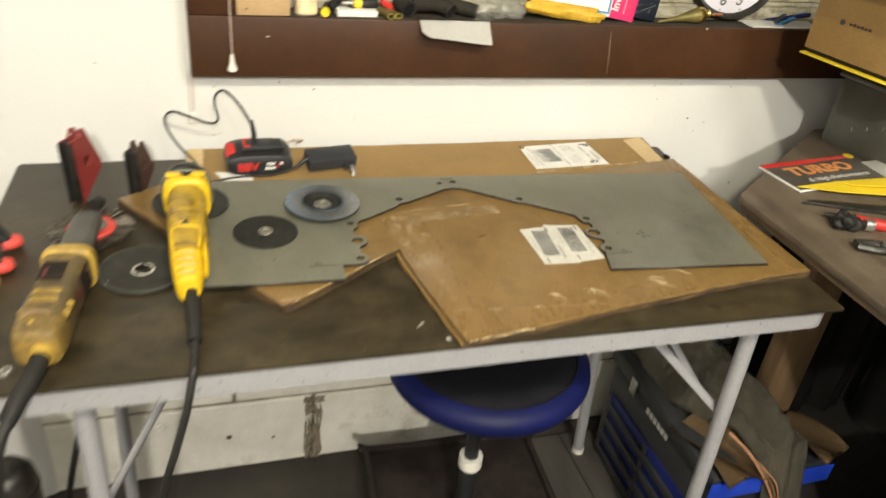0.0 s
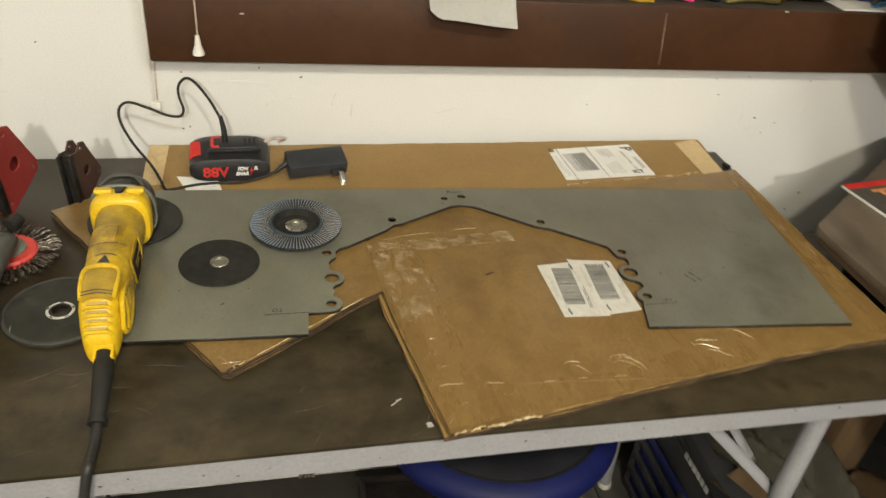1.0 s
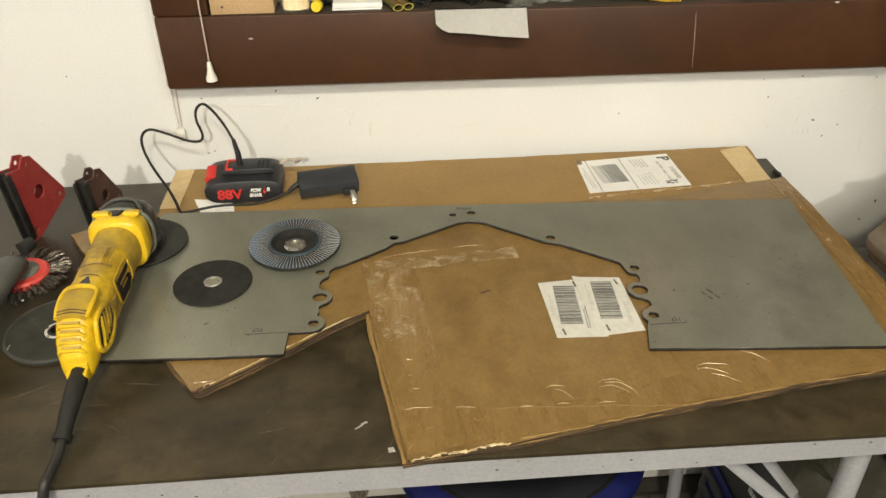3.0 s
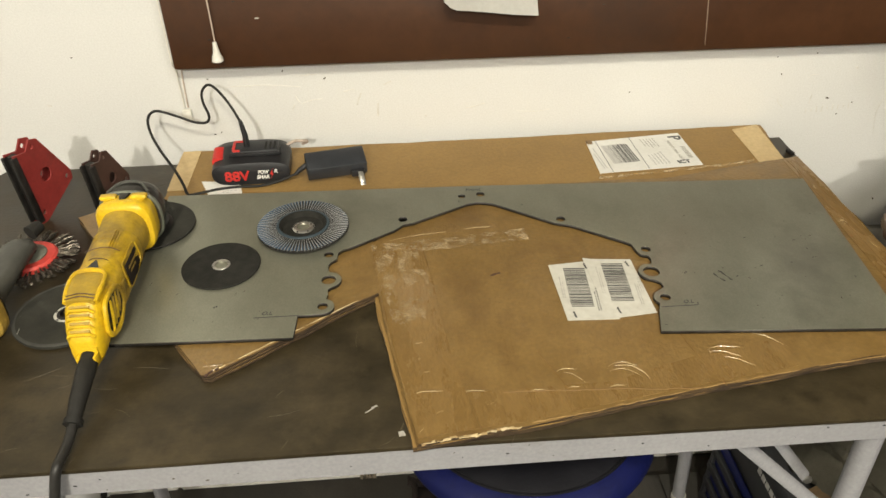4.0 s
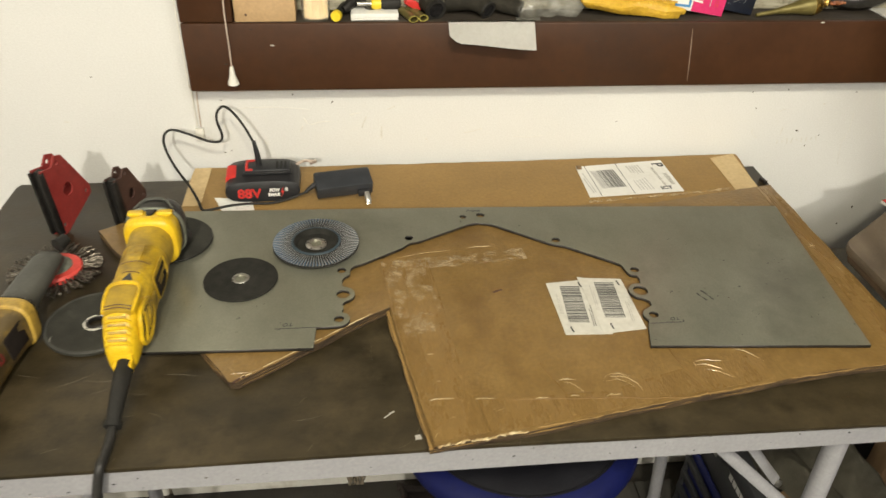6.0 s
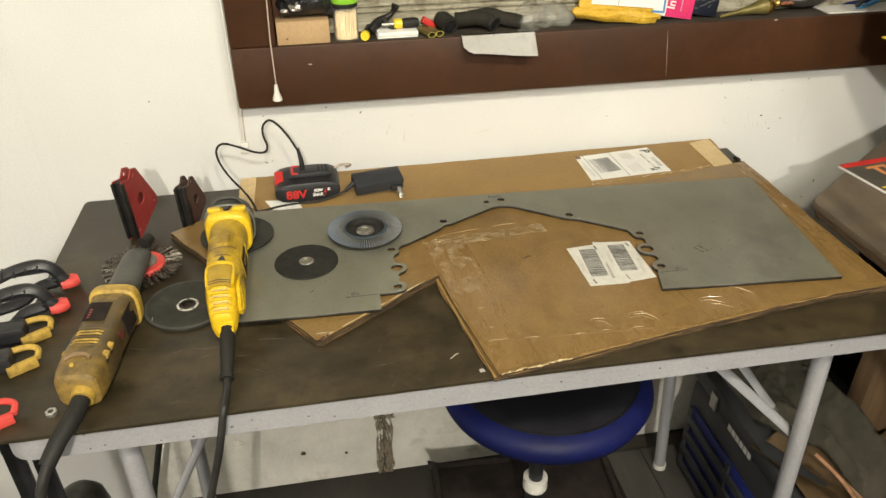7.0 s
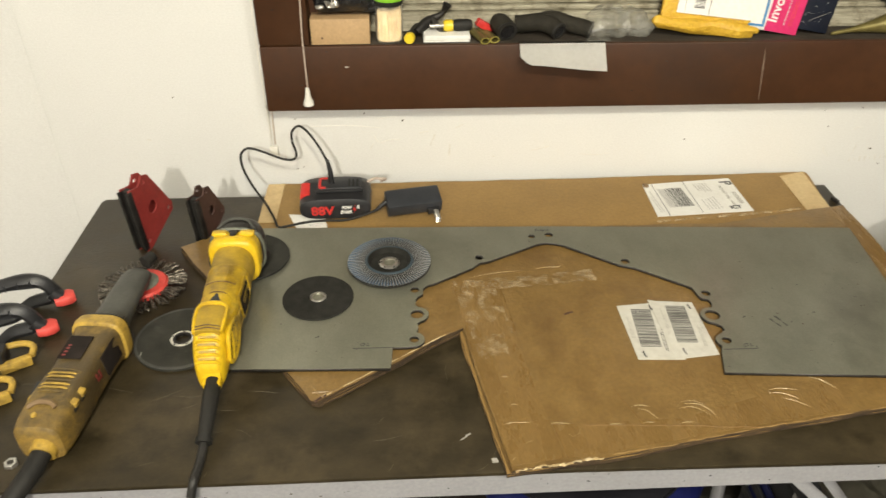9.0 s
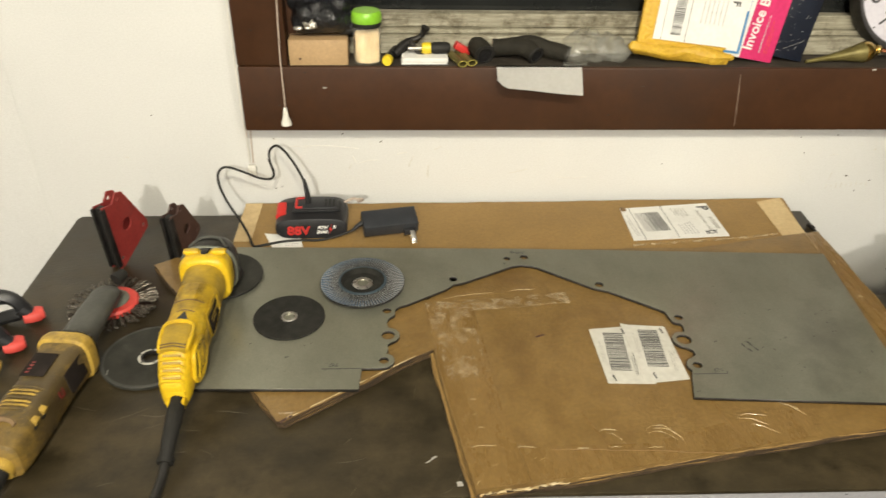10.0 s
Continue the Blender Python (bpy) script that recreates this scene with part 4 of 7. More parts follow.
# Folds in the clear tape, their highlights put in as pale arcs: loose fans near the front, short nicks along the left
# rim.
for x0, y0, x1, y1, bow, r in ((0.365, 1.033, 0.385, 1.034, 0.10, 4), (0.372, 1.031, 0.389, 1.016, 0.12, 3), (0.414, 1.031, 0.436, 1.038, 0.20, 4), (0.424, 1.036, 0.453, 1.013, 0.22, 5), (0.416, 1.029, 0.446, 1.018, 0.2, 2), (0.428, 1.040, 0.444, 1.034, 0.1, 3),
                               (0.524, 1.052, 0.558, 1.050, 0.05, 5), (0.522, 1.047, 0.554, 1.035, 0.10, 5), (0.531, 1.039, 0.562, 1.021, 0.08, 4), (0.522, 1.051, 0.523, 1.045, 0, 3), (0.574, 1.071, 0.602, 1.047, 0.08, 4), (0.582, 1.066, 0.594, 1.059, 0.1, 3),
                               (0.230, 1.084, 0.239, 1.085, 0, 4), (0.232, 1.061, 0.236, 1.062, 0, 3), (0.236, 1.042, 0.243, 1.043, 0, 3), (0.226, 1.015, 0.256, 1.017, 0.03, 3), (0.271, 1.012, 0.296, 1.012, 0.10, 4), (0.304, 1.007, 0.291, 0.996, 0.25, 2),
                               (0.245, 0.988, 0.253, 0.992, 0.1, 4), (0.229, 0.966, 0.233, 0.973, 0.1, 4), (0.290, 0.997, 0.293, 1.000, 0, 4), (0.209, 1.270, 0.28, 1.284, 0.02, 3), (0.30, 1.286, 0.335, 1.290, 0.02, 5), (0.334, 1.009, 0.350, 1.010, 0.05, 4),
                               (0.372, 1.010, 0.384, 1.011, 0.05, 3), (0.41, 1.008, 0.428, 1.009, 0.05, 3)):
    a, b = Vector((x0, y0, 0)), Vector((x1, y1, 0))
    side = Vector((y0 - y1, x1 - x0, 0)) * bow
    pts = smooth_line([a, a.lerp(b, 0.33) + side * 0.9 + Vector((0, 0.0004, 0.0003)), a.lerp(b, 0.7) + side * 0.8 + Vector((0, -0.0003, 0.0003)), b], 4)
    bm = tube([q + Vector((0, 0.0004 * rng.uniform(-1, 1), CT + 0.0001)) for q in pts], [0.00006 + 0.000065 * r * math.sin(math.pi * (i + 0.5) / len(pts)) * rng.uniform(0.6, 1.1) for i in range(len(pts))], 6, 0.6)
    part("tape_fold_and_glint", here(big, bm), M["ridge"], big)
strip = rough_edges(subdivided(prism([(0.757, 1.042), (0.7945, 1.044), (0.7935, 1.20), (0.7950, 1.428), (0.771, 1.424), (0.764, 1.20)], CT - 0.0001, CT + 0.0002), 1), 0.0005, 60, 2)
part("tape_strip", here(big, strip), M["clear_tape"], big, "glossy crinkled packing tape", smooth=0)
for x, r0, m in ((0.7755, 0.0011, "card_crease"), (0.7790, 0.0007, "clear_tape"), (0.7865, 0.0009, "clear_tape")):
    pts = [Vector((x + 0.0020 * noise.noise(Vector((k * 0.33, x * 90, 4))), 1.05 + 0.37 * k / 40, CT)) for k in range(41)]
    part("tape_fold_and_glint", here(big, tube(pts, [r0 * (0.5 + abs(noise.noise(Vector((k * 0.45, x * 70, 2))))) for k in range(41)], 6, 0.5)), M[m], big, "long fold in the clear tape")
# A star of painted glints and single glints on the right tape.
for x, y, l, a in ((0.7735, 1.262, 0.012, 8), (0.7750, 1.258, 0.010, 50), (0.7745, 1.264, 0.008, -40), (0.7700, 1.392, 0.020, 100), (0.7790, 1.345, 0.014, 84), (0.7840, 1.21, 0.018, 96)):
    part("tape_fold_and_glint", here(big, moved(tube([(-l / 2, 0, 0), (0, 0.0006, 0.0004), (l / 2, 0, 0)], [0.00006, 0.0003, 0.00006], 6), pose(x, y, CT + 0.0003, 0, 0, a))), M["ridge"], big)
# Flaky front tape rim; the ridge pieces are glints given as pale colour.
for k in range(20):
    u = (k + 0.5 * rng.random()) / 20
    l, w = rng.uniform(0.003, 0.011), rng.uniform(0.0008, 0.0026)
    bm = rough_edges(subdivided(box(-l / 2, l / 2, -w / 2, w / 2, -0.0003, 0.0003), 3), 0.0013, 220, k * 1.3)
    part("tape_edge_and_glint", here(big, moved(bm, pose(0.231 + 0.090 * u, 0.9552 + 0.0118 * u + rng.uniform(-0.001, 0.0014), CT + 0.0003, rng.uniform(-25, 10), rng.uniform(-6, 6), rng.uniform(-8, 22)))), M["ridge"] if k % 3 else M["scuff_solid"], big, smooth=25)
for x0, x1, y0, y1 in ((0.33, 0.40, 0.9705, 0.9805), (0.41, 0.48, 0.9835, 0.9955), (0.49, 0.60, 0.998, 1.0145), (0.62, 0.74, 1.018, 1.031)):
    pts = [Vector((x0 + (x1 - x0) * k / 12, y0 + (y1 - y0) * k / 12 + 0.0005, CT)) + 0.0014 * noise.noise_vector(Vector((x0 * 50 + k * 0.9, 3, 1))) for k in range(13)]
    part("torn_rim", here(big, tube(pts, [0.0003 + 0.0008 * abs(noise.noise(Vector((k * 0.7, x0 * 9, 5)))) for k in range(13)], 6, 0.6)), M["card"], big, "frayed brown paper rim")
for line, r in (([(0.311, 1.010), (0.36, 1.008), (0.414, 1.005), (0.498, 0.999)], 0.0007),
                ([(0.352, 1.062), (0.361, 1.035), (0.372, 1.010)], 0.0004), ([(0.50, 1.085), (0.508, 1.05), (0.522, 1.0)], 0.0005)):
    pts = smooth_line([(x, y, CT - 0.0001) for x, y in line], 7)
    pts = [q + 0.0012 * noise.noise_vector(q * 60) * Vector((1, 1, 0)).length for q in pts]
    part("crease", here(big, tube([(q[0], q[1], CT + 0.0002) for q in pts], r, 6, 0.5)), M["card_crease"], big, "pressed fold line")
part("scratch", here(big, moved(rough_edges(subdivided(box(-0.006, 0.006, -0.0012, 0.0012, 0, 0.0003), 2), 0.0012, 300), pose(0.327, 1.192, CT, 0, 0, 18))), M["magnet_brown"], big)
for x0, x1, y0, y1, a in ((-0.092, -0.066, 1.425, 1.537, 0),):
    part("tape_strip", here(back, rough_edges(subdivided(box(x0, x1, y0, y1, 0.7570, 0.7576), 3), 0.0012, 80)), M["tape"], back, "pale masking tape")
part("tape_strip", here(back, prism([(0.742, 1.532), (0.787, 1.546), (0.779, 1.425), (0.740, 1.418)], 0.7570, 0.7576)), M["tape"], back, "pale masking tape")
part("tape_fold_and_glint", here(big, tube(smooth_line([(0.50, 1.401, CT - 0.003), (0.60, 1.409, CT - 0.0015), (0.68, 1.417, CT - 0.001), (0.73, 1.424, CT)]), 0.0018, 6, 0.6)), M["scuff"], big)
for k, (x0, y0, x1, y1) in enumerate(((0.022, 1.070, 0.040, 1.071), (0.030, 1.063, 0.046, 1.074), (0.020, 1.080, 0.030, 1.066), (0.040, 1.068, 0.056, 1.079))):
    pts = [Vector((x0, y0, 0.7622)).lerp(Vector((x1, y1, 0.7622)), i / 7) + 0.0012 * noise.noise_vector(Vector((i * 0.8, k * 5, 2))) for i in range(8)]
    part("wrinkle", here(slant, tube(pts, [0.0004 + 0.0011 * math.sin(math.pi * (i + 0.5) / 8) for i in range(8)], 7, 0.7)), M["taped"], slant, "crushed ridge")
for k, (x, y, l) in enumerate(((0.030, 1.0605, 0.006), (0.036, 1.0640, 0.004), (0.027, 1.0570, 0.004))):
    part("tear", here(slant, moved(rough_edges(subdivided(box(-l / 2, l / 2, -0.0012, 0.0012, 0, 0.0005), 2), 0.001, 300, k), pose(x, y, 0.7626, 0, 0, 40 + 20 * k))), M["magnet_brown"], slant, "dark tear")
# Painted glints along the slanted flap's taped edge.
for k in range(6):
    l = 0.02 + 0.012 * (k % 3)
    p = Vector(corner) + e1 * (0.02 + 0.028 * k) + e2 * 0.002
    part("tape_edge_and_glint", here(slant, moved(tube([(-l / 2, 0, 0), (0, 0, 0.0004), (l / 2, 0, 0)], [0.0002, 0.0007, 0.0002], 6), pose(p.x, p.y, 0.7624, 0, 0, 34.7))), M["ridge"], slant)


def barcode(parent, x, y, z, w, h, a, seed, material=None, along="y"):
    """Bars across a strip of length h and width w, centred at x, y."""
    r = random.Random(seed)
    bm = bmesh.new()
    t = -h / 2
    while t < h / 2:
        b = r.choice((0.0006, 0.0009, 0.0014, 0.002))
        if t + b < h / 2:
            bm = join(bm, box(-w / 2, w / 2, t, t + b, 0, 0.0002))
        t += b + r.choice((0.0007, 0.001, 0.0014))
    return tagged(part("barcode", here(parent, moved(bm, pose(x, y, z, 0, 0, a))), material or M["ink"], parent, "printed black barcode", smooth=0), kind="stuff")


def print_bars(parent, x, y, z, w, h, lines, a, seed, material=None):
    """Lines of small print, broken into words."""
    r = random.Random(seed)
    bm = bmesh.new()
    for k in range(lines):
        yy = h / 2 - h * (k + 0.5) / lines
        end = -w / 2 + w * r.uniform(0.6, 1)
        u = -w / 2
        while u < end:
            v = min(u + r.uniform(0.0012, 0.0045), end)
            bm = join(bm, box(u, v, yy - h / lines * 0.2, yy + h / lines * 0.2, 0, 0.0002))
            u = v + r.uniform(0.0008, 0.0018)
    return tagged(part("print", here(parent, moved(bm, pose(x, y, z, 0, 0, a))), material or M["pale_ink"], parent, "small unreadable print", smooth=0), kind="stuff")


def letters(parent, text, size, m, material, label="", name="lettering", **more):
    return part(name, here(parent, moved(words(text, size, **more), m)), material, parent, label, smooth=0)


# Two shipping labels on the carton, a larger one on the sheet behind, a scrap under the battery.
label = thing("shipping_label", pose(0.44, 1.158, CT), "white paper label pair with barcodes stuck to the carton", "label")
part("paper", here(label, moved(prism([(0.390, 1.203), (0.437, 1.207), (0.447, 1.103), (0.392, 1.1055)], 0, 0.0005), pose(0, 0, CT))), M["label_paper"], label)
part("paper", here(label, moved(prism([(0.432, 1.213), (0.441, 1.210), (0.487, 1.205), (0.4885, 1.109), (0.436, 1.1035)], 0, 0.0005), pose(0, 0, CT + 0.0006))), M["label_paper"], label)
for x, y, zz, sd in ((0.4155, 1.161, 0.0006, 1), (0.4605, 1.166, 0.0012, 3)):
    barcode(label, x, y, CT + zz, 0.0245, 0.070, -4, sd, M["label_ink"])
for x, y, zz, l, sd in ((0.398, 1.165, 0.0006, 0.046, 5), (0.4315, 1.140, 0.0006, 0.044, 16), (0.443, 1.172, 0.0012, 0.052, 6), (0.4795, 1.150, 0.0012, 0.052, 8), (0.4850, 1.160, 0.0012, 0.030, 17)):
    print_bars(label, x, y, CT + zz, l, 0.0046, 2, 86, sd, M["label_ink"] if sd == 16 else M["mark"])
for x, y, zz, a in ((0.4310, 1.197, 0.0012, 86), (0.4800, 1.197, 0.0012, 86), (0.4010, 1.114, 0.0006, 86), (0.4490, 1.116, 0.0012, 86)):
    for k in range(3):
        part("print", here(label, moved(box(-0.0010, 0.0010, -0.0018, 0.0018, 0, 0.0002), pose(x + 0.0005 * k, y - 0.0034 * (k - 1), CT + zz, 0, 0, a - 90 + 18 * (k - 1)))), M["label_ink"], label, smooth=0)

parcel = thing("parcel_label", pose(0.58, 1.47, 0.7571), "white postage label with barcode on the brown sheet", "label")
part("paper", here(parcel, moved(prism([(0.508, 1.513), (0.655, 1.529), (0.658, 1.428), (0.506, 1.417)], 0, 0.0005), pose(0, 0, 0.7571))), M["paper"], parcel)
PZ = 0.7577
barcode(parcel, 0.554, 1.472, PZ, 0.055, 0.030, 96, 11, M["label_ink"])
barcode(parcel, 0.534, 1.470, PZ, 0.055, 0.010, 96, 12, M["pale_ink"])
part("rule", here(parcel, moved(box(-0.0004, 0.0004, -0.048, 0.048, 0, 0.0002), pose(0.524, 1.467, PZ, 0, 0, 2))), M["ink"], parcel)
part("rule", here(parcel, moved(box(-0.0004, 0.0004, -0.048, 0.048, 0, 0.0002), pose(0.577, 1.473, PZ, 0, 0, 2))), M["ink"], parcel)
print_bars(parcel, 0.600, 1.456, PZ, 0.042, 0.026, 5, 96, 13)
print_bars(parcel, 0.514, 1.465, PZ, 0.07, 0.008, 2, 96, 14)
letters(parcel, "P", 0.026, pose(0.6435, 1.513, PZ, 0, 0, -84), M["ink"], bold=0.0004, name="print")
barcode(parcel, 0.6475, 1.468, PZ, 0.007, 0.036, 3, 18, M["mark"])
letters(parcel, "PRIORITY MAIL 3-DAY", 0.0062, pose(0.6325, 1.474, PZ, 0, 0, -86), M["mark"], name="print")
print_bars(parcel, 0.602, 1.498, PZ, 0.030, 0.024, 5, -84, 19, M["mark"])
letters(parcel, "ICT", 0.012, pose(0.634, 1.439, PZ, 0, 0, 6), M["ink"], bold=0.0004, name="print")
part("clip", here(parcel, moved(box(-0.004, 0.004, -0.005, 0.005, 0, 0.003, 0.001), pose(0.512, 1.508, PZ))), M["leather"], parcel)
scrap = thing("paper_scrap", pose(-0.02, 1.425, 0.7571), "small white paper scrap lying under the battery", "paper")
part("paper", here(scrap, moved(prism([(-0.049, 1.446), (0.004, 1.44), (0.012, 1.408), (-0.032, 1.405)], 0, 0.0006), pose(0, 0, 0.7571))), M["paper"], scrap)
print_bars(scrap, -0.005, 1.415, 0.7578, 0.02, 0.008, 2, 0, 15)

# The steel plate.
PB, PT = 0.7634, 0.7674


def lobe(x, y, r, a0, a1):
    return circle(x, y, r, 8, a0, a1 - a0)


rim = [(-0.080, 1.394), (-0.078, 1.105), (0.107, 1.099), (0.109, 1.1335), (0.124, 1.1335)]
rim += lobe(0.1345, 1.1465, 0.0125, -95, 75) + [(0.1395, 1.167), (0.1385, 1.175)]
rim += lobe(0.1390, 1.1925, 0.0140, -75, 85) + [(0.1375, 1.210), (0.1375, 1.220)]
rim += [(0.140, 1.226), (0.147, 1.232), (0.1475, 1.243), (0.153, 1.250), (0.163, 1.254), (0.215, 1.286), (0.226, 1.297), (0.238, 1.300), (0.300, 1.333)]
rim += [(0.310, 1.3385), (0.323, 1.3415), (0.336, 1.339), (0.346, 1.3345), (0.413, 1.285), (0.423, 1.281), (0.433, 1.277), (0.487, 1.238), (0.495, 1.231)]
rim += [(0.4975, 1.216), (0.500, 1.209), (0.508, 1.206), (0.5095, 1.199), (0.507, 1.190)]
rim += lobe(0.5025, 1.1755, 0.0145, 108, 262) + [(0.507, 1.155), (0.5075, 1.147)]
rim += lobe(0.5035, 1.1290, 0.0125, 105, 225) + [(0.490, 1.108), (0.482, 1.076), (0.735, 1.0585), (0.7695, 1.361), (0.329, 1.3825)]
holes = [(0.1345, 1.1465, 0.0056), (0.1390, 1.1925, 0.0082), (0.1370, 1.241, 0.0056), (0.226, 1.309, 0.0056), (0.305, 1.3575, 0.0048), (0.330, 1.3605, 0.0058),
         (0.423, 1.292, 0.0058), (0.509, 1.2185, 0.0056), (0.5025, 1.1755, 0.0092), (0.5035, 1.1290, 0.0056)]
plate = thing("steel_plate", pose(0.34, 1.24, PB), "flat grey steel motor plate with arched cut-out and bolt holes", "metal plate")
bm = cut_sheet([rim] + [circle(*h) for h in holes], PT - PB)
bm.normal_update()
for f in bm.faces:
    f.material_index = int(abs(f.normal.z) < 0.5)
part("plate", here(plate, moved(bm, pose(0, 0, PB))), [M["plate"], M["plate_edge"]], plate, smooth=0)
PM = PT + 0.0002
for x0, x1, y in ((0.063, 0.110, 1.1335), (0.494, 0.535, 1.1135)):
    part("scribed_line", here(plate, box(x0, x1, y - 0.0005, y + 0.0005, PT, PM)), M["ink"], plate, "thin marker line", smooth=0)
letters(plate, "O.L", 0.0075, pose(0.076, 1.1395, PM - 0.0002, 0, 0, 0), M["ink"], "handwritten marker note", shear=0.3)
letters(plate, "O.L", 0.0075, pose(0.525, 1.1195, PM - 0.0002, 0, 0, 0), M["ink"], "handwritten marker note", shear=0.3)
letters(plate, "Front", 0.009, pose(0.321, 1.3725, PM - 0.0002, 0, 0, 0), M["ink"], "handwritten marker note", shear=0.2)
for x, y, l, a in ((0.574, 1.158, 0.017, 118), (0.583, 1.160, 0.019, 112), (0.580, 1.166, 0.010, 118), (0.63, 1.175, 0.004, 20), (0.49, 1.085, 0.003, 0), (0.38, 1.33, 0.003, 10), (0.54, 1.17, 0.005, 40), (0.02, 1.155, 0.005, 30), (0.30, 1.345, 0.004, 80)):
    part("stain", here(plate, moved(rough_edges(subdivided(box(-l / 2, l / 2, -0.0008, 0.0008, 0, 0.0002), 3), 0.0009, 400, l), pose(x, y, PT, 0, 0, a))), M["mark_dark"], plate, smooth=0)

pr = random.Random(12)
for k in range(54):
    x, y, l, w = pr.uniform(0.50, 0.75), pr.uniform(1.07, 1.30), pr.choice((0.0006, 0.0009, 0.0013, 0.002)), pr.uniform(0.0003, 0.0007)
    if k % 3 == 0:
        x, y = pr.uniform(-0.06, 0.10), pr.uniform(1.11, 1.36)
    part("speck", here(plate, moved(prism([(-l, -w * 0.4), (0, -w), (l, w * 0.2), (l * 0.2, w)], 0, 0.00015), pose(x, y, PT, 0, 0, pr.uniform(0, 180)))), M["mark_dark"] if k % 2 else M["grease"], plate, smooth=0)

# ---- discs ----


def washer(r0, r1, z0, z1, segs=40, soft=0.0006):
    return lathe([(r0, z0), (r1 - soft, z0), (r1, z0 + soft), (r1, z1 - soft), (r1 - soft, z1), (r0, z1)], segs, close=True)


cutter = thing("cutting_disc", pose(0.0148, 1.2290, PT), "thin black cut-off disc with metal bore lying on the steel", "cutting disc")
part("disc", washer(0.0105, 0.0445, 0, 0.0026, 56), M["abrasive"], cutter)
part("bore_ring", washer(0.0078, 0.0106, 0.0002, 0.0030, 32), M["steel"], cutter, "bright metal bore ring")
part("bore_plug", lathe([(0, 0), (0.0078, 0), (0.0078, 0.0012), (0, 0.0012)], 24), M["plate"], cutter)

wheel = thing("grinding_wheel", pose(-0.145, 1.1765, TOP), "grey grinding wheel with white centre label lying on the board", "grinding wheel")
part("disc", lathe([(0.0112, 0.0), (0.0550, 0.0005), (0.0556, 0.002), (0.0550, 0.0052), (0.034, 0.0058), (0.026, 0.0026), (0.0112, 0.0026)], 56, close=True), M["abrasive_grey"], wheel)
part("worn_rim", washer(0.0518, 0.0556, 0.0040, 0.0054, 56, 0.0004), M["mark_dark"], wheel, "paler worn rim")
part("label_ring", washer(0.0098, 0.0142, 0.0027, 0.0034, 40, 0.0002), M["label_paper"], wheel, "white paper centre ring")
part("bore_ring", washer(0.0078, 0.0112, 0.0004, 0.0042, 32), M["iron"], wheel)
for k in range(5):
    part("print", moved(box(-0.0008, 0.0008, -0.0018, 0.0018, 0.0034, 0.0036), pose(0, 0, 0, 0, 0, 72 * k + 20) @ pose(0.0128, 0, 0)), M["ink"], wheel, smooth=0)
for k, (a, r, l) in enumerate(((200, 0.045, 0.012), (215, 0.05, 0.008), (190, 0.050, 0.010))):
    part("scuff", moved(rough_edges(subdivided(box(-l / 2, l / 2, -0.0003, 0.0003, 0, 0.0003), 3), 0.0006, 300, k), pose(0, 0, 0.0050, 0, 0, a) @ pose(r, 0, 0, 0, 0, 62)), M["mark"], wheel, smooth=0)

flap = thing("flap_disc", pose(0.1040, 1.2945, PT), "blue zirconia flap disc with metal hub lying on the steel", "flap disc")
part("backing", lathe([(0.0112, 0.0), (0.030, 0.0), (0.034, 0.006), (0.0555, 0.006), (0.0555, 0.009), (0.031, 0.0095), (0.027, 0.003), (0.0112, 0.003)], 48, close=True), M["rubber"], flap, "black fibre backing")
part("blue_ring", washer(0.0290, 0.0322, 0.0085, 0.0110, 48), M["flap_blue"], flap, "thin blue ring")
for k in range(84):
    bm = prism([(0.033, -0.0016), (0.0565, -0.0026), (0.0572, 0.0016), (0.033, 0.0010)], 0, 0.0010)
    worn = prism([(0.0335, -0.0017), (0.0568, -0.0028), (0.0569, -0.0020), (0.0335, -0.0013)], 0.0004, 0.0013)
    cut = len(bm.faces)
    bm = join(bm, worn)
    bm.normal_update()
    for i, q in enumerate(bm.faces):
        q.material_index = int(i >= cut or q.normal.x > 0.5)
    part("flap", moved(bm, pose(0, 0, 0.0080, 0, 0, 360 / 84 * k) @ pose(0, 0, 0, -14, 0, 0) @ Matrix.Diagonal((0.97, 1, 1, 1))), [M["flap"], M["flap_edge"]], flap, smooth=0)
part("well", lathe([(0.0112, 0.0035), (0.026, 0.0038), (0.0290, 0.0112), (0.0278, 0.0113), (0.0245, 0.0048), (0.0112, 0.0045)], 40, close=True), M["abrasive"], flap, "black glass-fibre well")
hub = part("hub", lathe([(0.0080, 0.0035), (0.0132, 0.0040), (0.0136, 0.0056), (0.0118, 0.0066), (0.0094, 0.0070), (0.0080, 0.0068)], 40, close=True), M["steel"], flap, "bright pressed-metal hub")
for k in range(6):
    part("dimple", moved(lathe([(0, 0), (0.0013, 0), (0.001, 0.0009), (0, 0.001)], 8), pose(0, 0, 0, 0, 0, 60 * k) @ pose(0.0122, 0, 0.0058)), M["iron"], hub)
part("bore_plug", lathe([(0, 0.0), (0.0080, 0), (0.0080, 0.005), (0, 0.005)], 24), M["plate"], flap)

# ---- the yellow angle grinder ----
yg = thing("angle_grinder", pose(-0.0860, 1.070, PT, 0, 0, 0.1), "bright yellow corded angle grinder with black cutting disc, cord forward", "angle grinder")
B = -0.001
SLIM = Matrix.Diagonal((0.76, 0.865, 0.97, 1))
HEAD = Matrix.Diagonal((0.88, 0.865, 0.97, 1))
